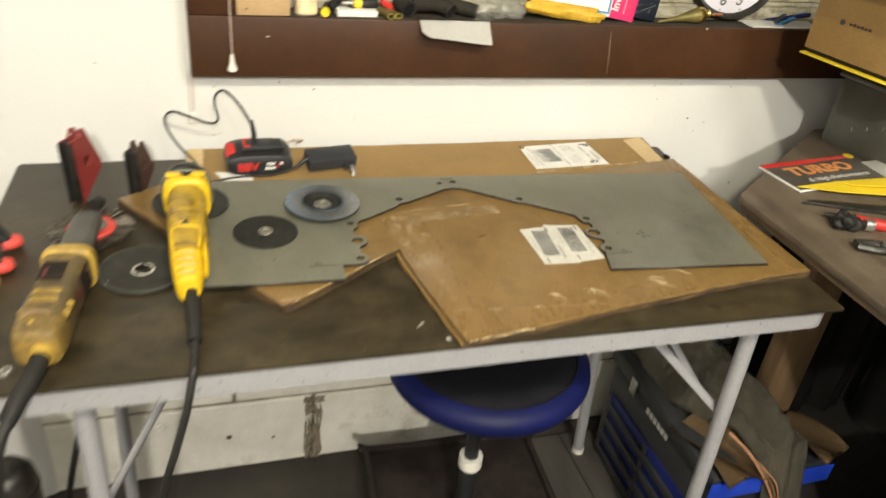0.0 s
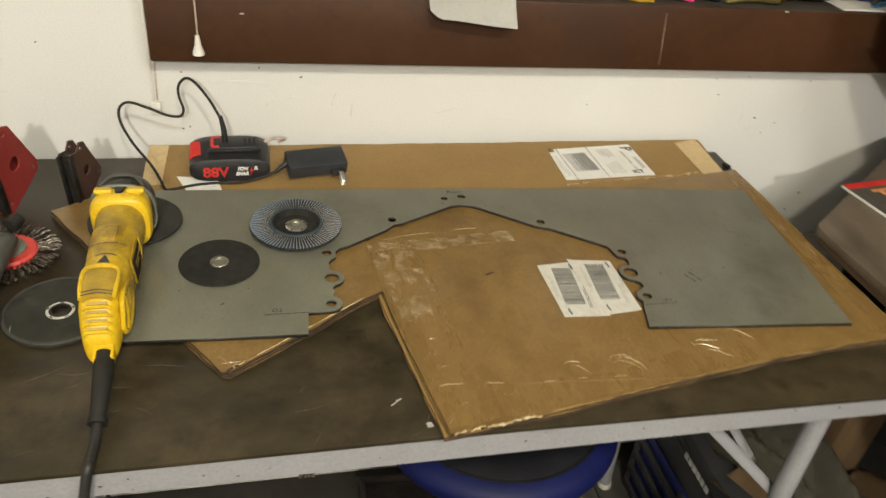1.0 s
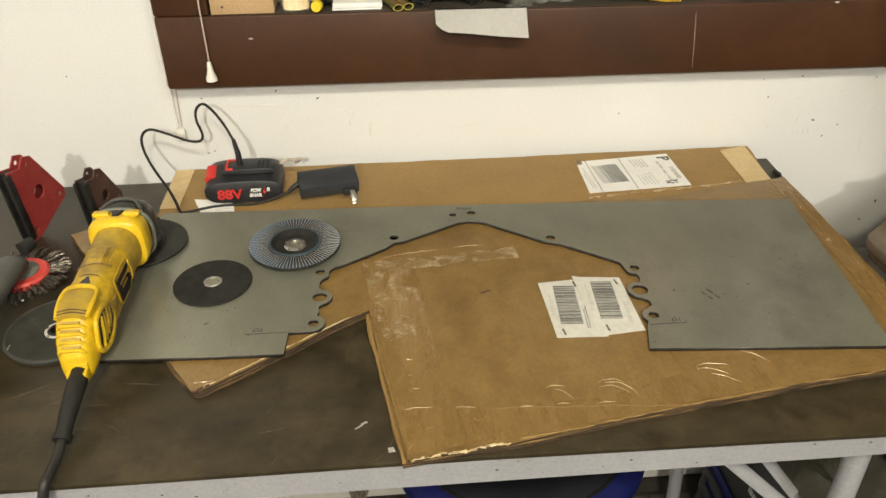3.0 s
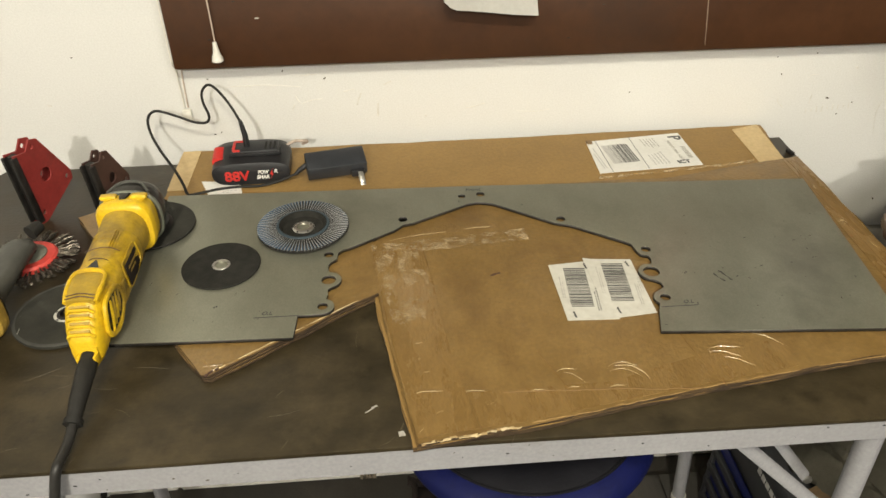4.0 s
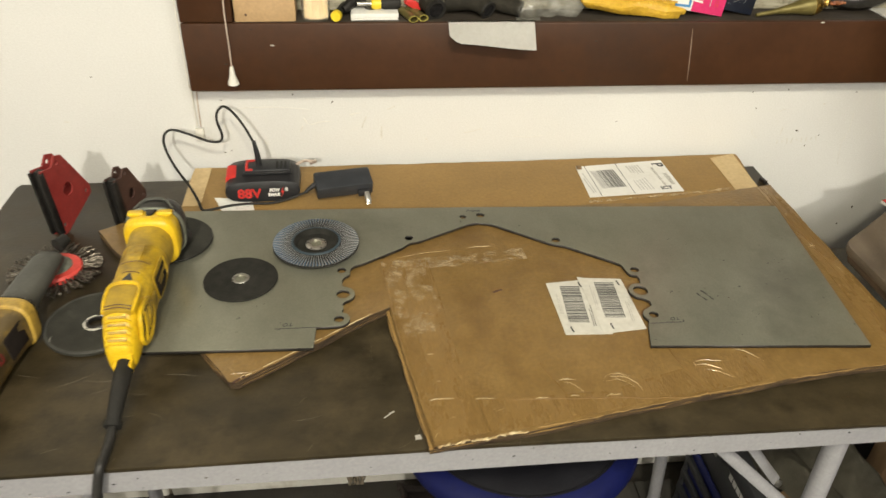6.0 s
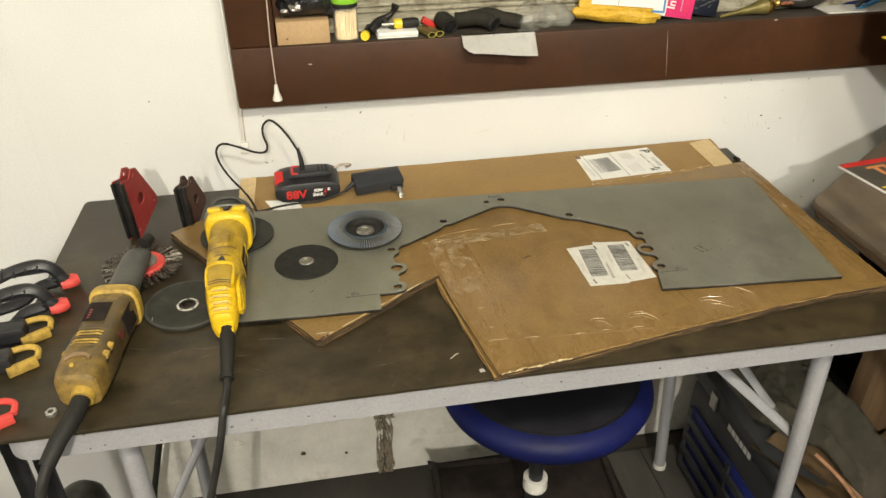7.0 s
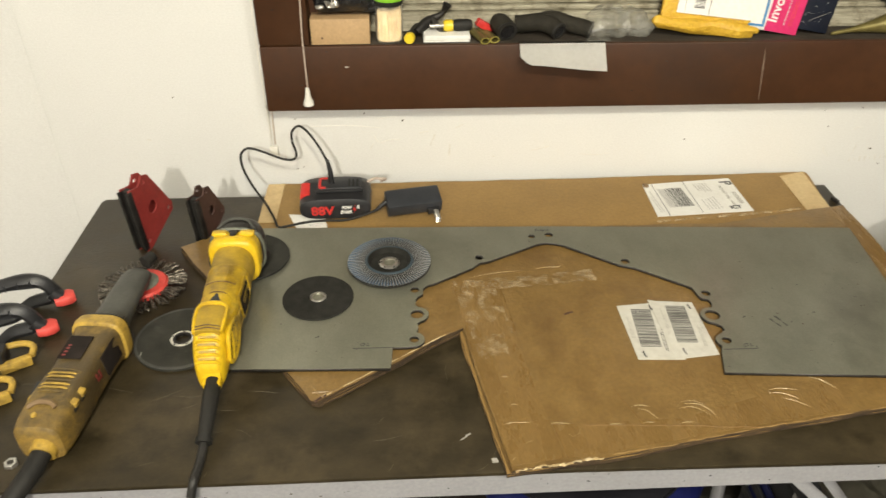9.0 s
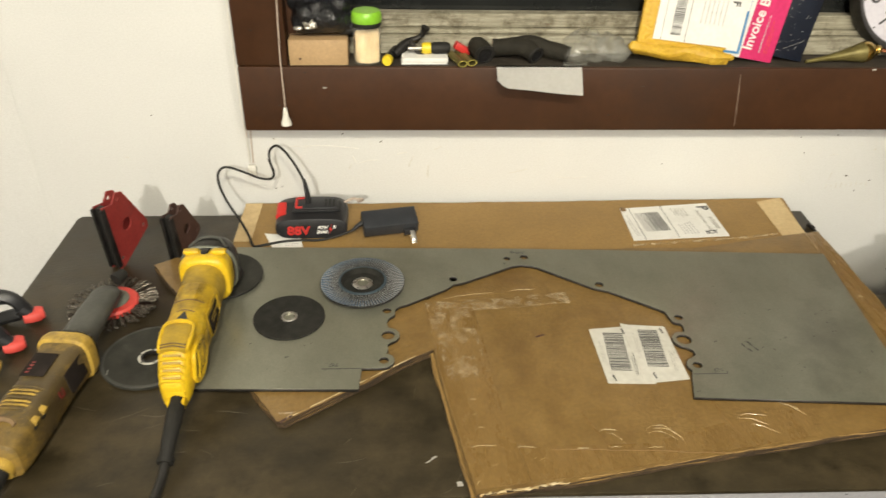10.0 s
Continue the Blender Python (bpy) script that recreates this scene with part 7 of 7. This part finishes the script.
part("minute_pointer", moved(box(-0.0014, 0.0014, -0.012, 0.082, 0.0035, 0.0043), pose(0, 0, 0, 0, 0, -127)), M["ink"], clock)
part("cap", lathe([(0, 0), (0.005, 0), (0.005, 0.005), (0, 0.006)], 16), M["ink"], clock)
pens = thing("pen_bundle", pose(1.065, 1.560, SZ), "blue and dark pens lying on papers beside the clock", "pen")
for k, (a, m) in enumerate(((20, M["cyan"]), (-12, M["seat_blue"]), (34, M["ink"]))):
    part("pen", moved(lathe([(0, -0.05), (0.002, -0.05), (0.0042, -0.044), (0.0042, 0.05), (0, 0.052)], 10), pose(0.006 * k, 0.012 * k, 0.006 + 0.004 * k, 0, 78, a)), m, pens)
part("paper", rough_edges(subdivided(box(-0.10, 0.07, -0.030, 0.02, 0.0, 0.0024), 3), 0.002, 40), M["paper"], pens)

# The paper that hangs over the sill's edge.
hang = thing("hanging_paper", pose(0.357, FACE - 0.001, SZ), "white folded paper hanging over the brown sill edge", "paper")


def hung(u, v):
    w = max(0.0, (-0.004 - (-0.032 + 0.034 * v)) / 0.028)
    return 0.0016 - (0.021 + 0.011 * u) * w + 0.0007 * math.sin(u * 6) * w


bm = sheet(-0.062, 0.062, -0.032, 0.002, 16, 40, hung, 0.0008)
for v in bm.verts:
    x, y, z = v.co
    lim = -0.032 + 0.9 * max(0.0, -0.051 - x)
    if y < lim:
        u = (x + 0.062) / 0.124
        v.co = (x, lim, z - hung(u, (y + 0.032) / 0.034) + hung(u, (lim + 0.032) / 0.034))
part("paper", bm, M["paper"], hang)

# ---- the second bench with its load ----
side = thing("side_bench", pose(1.15, 1.1, FLOOR), "dark oiled wooden bench with worn split edge", "workbench")
BZ = 0.790
bench_line = [(0.802, 0.55), (0.800, 0.95), (0.795, 1.222), (0.801, 1.234), (1.168, 1.494), (1.62, 1.52), (1.62, 0.55)]
part("bench_top", here(side, prism(bench_line, BZ - 0.012, BZ, 0.0015)), M["bench"], side, "dark oiled plank top")
part("bench_core", here(side, prism([(0.806, 0.555), (0.804, 0.95), (0.800, 1.219), (0.806, 1.230), (1.168, 1.488), (1.615, 1.515), (1.615, 0.555)], BZ - 0.024, BZ - 0.0125)), M["bench_edge"], side, "split plywood edge")
for x0, x1, y0, y1 in ((0.985, 1.065, 1.185, 1.225),):
    part("leg", here(side, box(x0, x1, y0, y1, FLOOR, BZ - 0.0245, 0.003)), M["wood"], side, "raw lumber post")
part("stretcher", here(side, box(1.07, 1.6, 1.30, 1.34, 0.70, BZ - 0.0245, 0.003)), M["bench_edge"], side)

mag = thing("magazine", pose(1.018, 1.308, BZ + 0.0005, 0, 0, 8), "car magazine with orange title lying on the bench", "magazine")
part("page_block", box(-0.112, 0.118, -0.068, 0.032, 0, 0.0045, 0.0008), M["paper"], mag)
part("cover", box(-0.112, 0.118, -0.068, 0.032, 0.0046, 0.0052), M["cover"], mag, "dark printed cover", smooth=0)
part("red_band", box(-0.112, 0.020, 0.018, 0.031, 0.0052, 0.0056), M["red"], mag, smooth=0)
part("band", box(0.020, 0.118, 0.020, 0.030, 0.0052, 0.0056), M["pad_red"], mag, smooth=0)
part("title_block", box(-0.100, 0.110, -0.030, 0.012, 0.0052, 0.0056), M["cover"], mag, smooth=0)
part("title", moved(words("TURBO", 0.042, 0.0005, bold=0.0014, width=0.158), pose(0.000, -0.008, 0.0057)), M["orange"], mag, "large orange title", smooth=0)
part("subtitle", moved(words("& High-Performance", 0.016, 0.0005, bold=0.0003, width=0.150), pose(0.012, -0.042, 0.0057)), M["pale_ink"], mag, "pale subtitle", smooth=0)
part("price_spot", moved(lathe([(0, 0), (0.010, 0), (0.010, 0.0004), (0, 0.0004)], 16), pose(0.114, 0.026, 0.0057)), M["yellow_sheet"], mag)
sleeve = thing("yellow_folder", pose(1.030, 1.226, BZ + 0.0072, 0, 0, -4), "bright yellow plastic sheet lying over the magazine", "folder")
part("sheet", prism([(-0.115, 0.000), (-0.02, 0.018), (0.26, 0.050), (0.26, -0.070), (-0.04, -0.022)], 0.0, 0.0016), M["yellow_sheet"], sleeve)
part("sheet", moved(prism([(-0.02, 0.004), (0.26, 0.040), (0.26, -0.040), (0.0, -0.006)], 0.0, 0.0014), pose(0, 0, 0.004, 0, -1.2, 0)), M["yellow_sheet"], sleeve)
part("sheet", moved(sheet(-0.03, 0.22, 0.0, 0.07, 14, 6, lambda u, v: 0.001 + 0.008 * u + 0.002 * math.sin(u * 12), 0.0006), pose(0.125, 0.030, 0, 0, 0, 4)), M["paper"], sleeve, "white page")
shears = thing("saw_blade", pose(0.99, 1.155, BZ + 0.001, 0, 0, -18), "long dark steel blade lying on the bench", "blade")
part("blade", prism([(-0.105, 0.0), (-0.085, 0.010), (0.22, 0.028), (0.22, -0.022), (0.0, -0.010)], 0, 0.005, 0.0008), M["gearcase"], shears)
knife = thing("red_tool", pose(0.955, 1.098, BZ + 0.009, 0, 0, -32), "red-handled tool with white end on the bench", "hand tool")
part("handle", moved(loft([(-0.05, 0.006, -0.007, 0.007), (-0.03, 0.008, -0.008, 0.008), (0.05, 0.009, -0.008, 0.008), (0.055, 0.008, -0.007, 0.007)], 16, 3), pose(0, 0, 0, 0, 0, -90)), M["red"], knife, "red plastic handle")
part("end_cap", box(0.055, 0.068, -0.009, 0.009, -0.008, 0.008, 0.002), M["ivory"], knife)
part("nose", tube([(-0.05, 0, 0), (-0.075, 0.004, -0.002)], [0.006, 0.003], 10), M["iron"], knife)
clump = thing("loose_knob_pile", pose(0.905, 1.103, BZ + 0.001), "black rubber knob and metal bits on the bench", "knob")
part("knob", blob((0, 0, 0.012), 0.019, 2.0, 0.008, 60, (1.2, 0.9, 0.75)), M["rubber"], clump, smooth=25)
part("collar", moved(lathe([(0.004, 0), (0.010, 0), (0.010, 0.014), (0.004, 0.014)], 16, close=True), pose(0.026, -0.008, 0.010, 0, 90, -20)), M["steel"], clump)
pliers = thing("locking_pliers", pose(0.915, 1.030, BZ + 0.008, 0, 0, -20), "grey steel pliers lying on the bench", "pliers")
for s in (1, -1):
    part("jaw", tube(smooth_line([(-0.045, s * 0.004, 0), (-0.01, s * 0.010, 0), (0.02, s * 0.006, 0), (0.10, s * 0.018, 0)], 5), 0.0065, 8, 0.8), M["gearcase"], pliers)
part("pivot", lathe([(0, -0.008), (0.008, -0.008), (0.008, 0.008), (0, 0.008)], 14), M["steel"], pliers)

tote = thing("storage_tote", pose(1.255, 1.345, BZ + 0.0005, 0, 0, -80), "smoky grey plastic storage tote on the bench", "storage box")
part("tub", loft([(-0.095, 0.112, 0.0, 0.130), (-0.093, 0.117, 0.0, 0.132), (0.18, 0.117, 0.0, 0.132), (0.185, 0.112, 0.0, 0.130)], 48, 22), M["tote"], tote, "smoky see-through tub")
part("rim", box(-0.124, 0.124, -0.102, 0.192, 0.1325, 0.142, 0.003), M["tote"], tote)
part("lid", box(-0.120, 0.120, -0.098, 0.188, 0.1425, 0.186, 0.004), M["grey_black"], tote, "dark lid")
for k in range(5):
    part("scratch", moved(box(-0.0005, 0.0005, -0.0004, 0, -0.004, 0.004), pose(-0.06 + 0.03 * k, -0.0955, 0.045 + 0.012 * (k % 3), 0, 20 * k - 30, 0)), M["mark"], tote, smooth=0)
folder = thing("yellow_board", pose(1.185, 1.300, BZ + 0.1870, 0, 0, -80), "yellow and black board lying on the tote", "board")
part("sheet", box(-0.150, 0.155, -0.172, 0.25, 0, 0.003, 0.001), M["yellow_sheet"], folder)
part("sheet", box(-0.145, 0.16, -0.160, 0.25, 0.0032, 0.011, 0.001), M["rubber"], folder, "black board")
ship = thing("shipping_box", pose(1.190, 1.300, BZ + 0.1985, 0, 0, -80), "open brown cardboard box with small printed mark", "box")
for x0, x1, y0, y1, z0, z1 in ((-0.148, 0.148, -0.172, -0.168, 0, 0.12), (-0.148, 0.148, 0.236, 0.240, 0, 0.12), (-0.148, -0.144, -0.168, 0.236, 0, 0.12), (0.144, 0.148, -0.168, 0.236, 0, 0.12), (-0.144, 0.144, -0.168, 0.236, 0, 0.004)):
    part("panel", box(x0, x1, y0, y1, z0, z1, 0.0008), M["card"], ship)
part("flap", moved(box(-0.146, 0.146, -0.0015, 0.0015, 0, 0.10, 0.0006), pose(0, -0.170, 0.1205, 62, 0, 0)), M["card"], ship)
part("flap", moved(box(-0.146, 0.146, -0.0015, 0.0015, 0, 0.10, 0.0006), pose(0, 0.238, 0.1205, -50, 0, 0)), M["card"], ship)
part("printed_mark", moved(lathe([(0, 0), (0.005, 0), (0.005, 0.0005), (0, 0.0005)], 12), pose(-0.090, -0.1722, 0.060, 90, 0, 0)), M["ink"], ship)
for k in range(6):
    part("print", moved(box(-0.0028, 0.0028, -0.0005, 0, -0.002, 0.002 + 0.001 * (k % 2)), pose(-0.073 + 0.0075 * k, -0.1721, 0.0600)), M["magnet_brown"], ship, smooth=0)

# ---- under the table ----
stool = thing("roller_stool", pose(0.378, 1.215, FLOOR), "low roller stool with blue-sided black round seat", "stool")
seat_z = 0.527 - FLOOR
part("seat", lathe([(0, seat_z - 0.064), (0.09, seat_z - 0.064), (0.130, seat_z - 0.061), (0.156, seat_z - 0.053), (0.171, seat_z - 0.040), (0.177, seat_z - 0.024), (0.174, seat_z - 0.012), (0.164, seat_z - 0.003), (0.150, seat_z)], 56), M["seat_blue"], stool, "blue vinyl seat side")
part("seat_pad", lathe([(0.1502, seat_z), (0.146, seat_z + 0.003), (0.11, seat_z + 0.005), (0, seat_z + 0.005)], 56), M["seat_black"], stool, "black vinyl seat top")
part("piping", tube([(0.1505 * math.cos(k * math.pi / 28), 0.1505 * math.sin(k * math.pi / 28), seat_z + 0.001) for k in range(57)], 0.0022, 6), M["seat_black"], stool)
part("post", lathe([(0.0, 0.10), (0.017, 0.10), (0.017, 0.30), (0.013, 0.302), (0.013, seat_z - 0.063), (0, seat_z - 0.063)], 24), M["black"], stool)
part("collar", lathe([(0.0168, 0.292), (0.0222, 0.292), (0.0228, 0.295), (0.0222, 0.317), (0.0132, 0.317)], 28, close=True), M["ivory"], stool, "white plastic collar")
tray = part("tray", moved(loft([(-0.185, 0.165, 0.085, 0.118), (-0.178, 0.185, 0.075, 0.120), (0.178, 0.185, 0.075, 0.120), (0.185, 0.165, 0.085, 0.118)], 40, 8), pose(0.02, 0.02, 0.018, 0, 0, -4)), M["dull_black"], stool, "black plastic tool tray base")
part("tray_rim", moved(tube(smooth_line([(-0.17, -0.18, 0.122), (-0.183, -0.16, 0.122), (-0.183, 0.16, 0.122), (-0.17, 0.18, 0.122), (0.17, 0.18, 0.122), (0.183, 0.16, 0.122), (0.183, -0.16, 0.122), (0.17, -0.18, 0.122), (-0.17, -0.18, 0.122)], 4), 0.007, 8), pose(0.02, 0.02, 0.018, 0, 0, -4)), M["dull_black"], stool)
for x, y in ((-0.12, -0.12), (0.15, -0.12), (-0.12, 0.16), (0.15, 0.16)):
    c = part("caster", moved(lathe([(0, -0.010), (0.026, -0.010), (0.029, -0.006), (0.029, 0.006), (0.026, 0.010), (0, 0.010)], 20), pose(x, y, 0.029, 0, 90, 30)), M["rubber"], stool)
    part("fork", box(x - 0.014, x + 0.014, y - 0.010, y + 0.010, 0.045, 0.096, 0.002), M["gearcase"], c)

spanner = thing("wrench", pose(0.275, 1.175, FLOOR + 0.1435, 0, 0, -64), "small worn steel wrench lying on the stool tray", "wrench")
part("shank", tube([(-0.045, 0, 0), (0.045, 0.004, 0)], 0.0030, 8, 0.6), M["mark_dark"], spanner)
for x, y, turn in ((-0.050, 0.0, 90), (0.050, 0.004, -90)):
    part("jaw", moved(cut_sheet([circle(0, 0, 0.0095, 20, 25, 310) + [(0.0035, -0.0040), (0.0, -0.0020), (0.0, 0.0020), (0.0035, 0.0040)]], 0.004), pose(x, y, -0.002, 0, 0, turn - 90)), M["mark"], spanner)
for k, (x, y) in enumerate(((0.215, 1.195), (0.245, 1.225), (0.305, 1.130))):
    bolt = thing("loose_bolt", pose(x, y, FLOOR + 0.1435, 0, 0, 50 * k), "small steel bolt lying on the stool tray", "bolt", group="bolts on the tray")
    part("head", lathe([(0, 0), (0.0065, 0), (0.0065, 0.005), (0.005, 0.006), (0, 0.006)], 6), M["mark"], bolt)
    part("shank", tube([(0.006, 0, 0.003), (0.022, 0, 0.003)], 0.0028, 8), M["mark"], bolt)

plank = thing("floor_plank", pose(0.70, 1.36, FLOOR), "grey boards lying on the floor", "board")
for k in range(2):
    part("board", box(-0.045 + 0.088 * k, 0.041 + 0.088 * k, -0.32, 0.14, 0, 0.018, 0.002), M["plank"], plank)

kit = thing("tool_box", pose(0.949, 1.25, FLOOR), "black and blue plastic tool box with a row of pale marks", "tool box")
part("tub", loft([(-0.178, 0.124, 0.0, 0.275), (-0.168, 0.130, 0.0, 0.280), (0.205, 0.130, 0.0, 0.280), (0.215, 0.124, 0.0, 0.275)], 40, 10), M["grey_black"], kit, "charcoal plastic tub")
part("lid", box(-0.138, 0.138, -0.185, 0.222, 0.281, 0.322, 0.008), M["grey_black"], kit, "charcoal lid")
part("blue_rim", box(-0.142, 0.142, -0.190, -0.1855, 0.268, 0.312, 0.002), M["blue_rim"], kit, "bright blue end rim")
part("blue_panel", box(-0.1345, -0.1305, -0.155, 0.19, 0.020, 0.205, 0.002), M["blue_plastic"], kit, "dark blue side panel")
for k in range(4):
    part("slat", box(-0.143, -0.1348, -0.160, 0.192, 0.022 + 0.046 * k, 0.044 + 0.046 * k, 0.003), M["grey_black"], kit)
for y in (-0.152, 0.020, 0.185):
    part("rib", box(-0.1415, -0.1346, y - 0.006, y + 0.006, 0.015, 0.205, 0.002), M["grey_black"], kit)
for k in range(6):
    part("print_bar", moved(box(-0.0058, 0.0058, -0.0094, 0.0094, 0, 0.001), kit.matrix_basis.inverted() @ pose(0.8183, 1.266, 0.222, 90, 0, -90) @ pose(-0.0375 + 0.015 * k, 0, 0)), M["pale_ink"], kit, smooth=0)
part("latch", box(-0.045, 0.060, -0.1875, -0.1785, 0.165, 0.190, 0.002), M["mark"], kit, "grey latch")
part("catch", box(-0.1415, -0.1385, 0.10, 0.125, 0.27, 0.31, 0.002), M["steel"], kit)

jacket = thing("work_jacket", pose(0.935, 1.20, FLOOR + 0.322), "crumpled khaki canvas jacket with orange lining", "jacket")


def drape(u, v):
    q = Vector((u * 2.0 + 0.8 * v, v * 2.6 - 0.9 * u, 1.7))
    fold = abs(noise.noise(q)) + 0.45 * noise.noise(q * 1.9 + Vector((3, 1, 0))) + 0.12 * noise.noise(q * 5.0)
    edge = 1.30 * max(0, 0.09 - v) + 0.40 * max(0, 0.08 - u) + 0.25 * max(0, u - 0.80) + 0.2 * max(0, v - 0.9)
    crinkle = 0.10 * abs(noise.noise(q * 8.0)) + 0.05 * noise.noise(q * 15.0)
    return 0.026 + 0.066 * (fold + crinkle) + 0.062 * math.sin(math.pi * min(1, u * 1.25)) * math.sin(math.pi * v) ** 0.7 - edge


cloth = sheet(-0.098, 0.112, -0.168, 0.265, 64, 100, drape, 0.006)
for v in cloth.verts:
    w = max(0.0, 1 - (v.co.y + 0.168) / 0.22)
    u = (v.co.x + 0.098) / 0.210
    v.co.x = -0.098 + 0.100 * w + (0.210 - 0.130 * w) * u
part("cloth", cloth, M["canvas"], jacket, "faded khaki canvas", smooth=60)
for k in range(3):
    d = 0.006 * k
    part("lining", tube(smooth_line([(-0.092 + d, -0.096, 0.080 - d), (-0.066 + d, -0.132, 0.058 - d), (-0.036 + d, -0.149, 0.018), (-0.006 + d, -0.156, -0.028 + d), (0.016 + 0.5 * d, -0.162, -0.070 + d)], 6), 0.0030 - 0.0006 * k, 8, 0.6), M["lining"] if k != 1 else M["leather"], jacket, "orange lining edge")
part("flap", moved(sheet(-0.05, 0.05, -0.10, 0.08, 16, 20, lambda u, v: 0.014 * math.sin(u * 5 + v * 4) - 0.03 * (1 - u), 0.005), pose(-0.070, -0.06, 0.026, 0, 10, 6)), M["leather"], jacket, "tan leather flap", smooth=60)
part("flap", moved(sheet(-0.06, 0.06, -0.06, 0.06, 12, 12, lambda u, v: 0.008 * math.sin(u * 6 + v * 4), 0.006), pose(0.130, -0.085, 0.020, 4, 10, 24)), M["leather"], jacket, "brown stiff flap", smooth=60)

# Added black sheets that stand in for the deep shade beyond the bench.
tarp = thing("under_bench_dark_sheet", pose(1.25, 1.25, FLOOR), "black sheets added for the darkness under the side bench", "tarp")
part("cloth", moved(sheet(0, 0.56, 0, 0.79, 40, 20, lambda u, v: 0.018 * math.sin(u * 26) * (1 - 0.5 * v) + 0.01 * math.sin(u * 61), 0.004), pose(-0.13, 0.20, 0.0, 90, 0, 4)), M["rubber"], tarp, smooth=60)
part("cloth", moved(sheet(0, 0.62, 0, 0.79, 40, 20, lambda u, v: 0.016 * math.sin(u * 22) * (1 - 0.5 * v), 0.004), pose(0.36, 0.20, 0.0, 90, 0, -88)), M["rubber"], tarp, smooth=60)
crate = thing("blue_crate", pose(1.32, 0.86, FLOOR), "blue plastic crate under the side bench", "crate")
part("tub", loft([(-0.11, 0.13, 0.0, 0.30), (-0.10, 0.14, 0.0, 0.31), (0.10, 0.14, 0.0, 0.31), (0.11, 0.13, 0.0, 0.30)], 32, 9), M["blue_plastic"], crate)
part("rim", box(-0.148, 0.148, -0.118, 0.118, 0.295, 0.318, 0.005), M["blue_plastic"], crate)

can = thing("steel_canister", pose(-0.366, 1.18, FLOOR), "dark grey rounded canister under the table's end", "canister")
part("shell", lathe([(0, 0), (0.036, 0), (0.039, 0.004), (0.039, 0.440), (0.036, 0.460), (0.026, 0.474), (0.012, 0.480), (0, 0.481)], 36), M["gearcase"], can)
part("seam", lathe([(0.0388, 0.430), (0.0402, 0.432), (0.0402, 0.436), (0.0388, 0.438)], 36, close=True), M["iron"], can)
rod = thing("black_rod", pose(-0.36, 1.44, FLOOR), "thin black rod leaning on the wall under the table", "rod")
part("rod", tube([(-0.030, 0.0, 0.004), (0.008, 0.010, 0.17), (0.040, 0.016, 0.29), (0.105, 0.03, 0.60)], 0.006, 10), M["rubber"], rod)
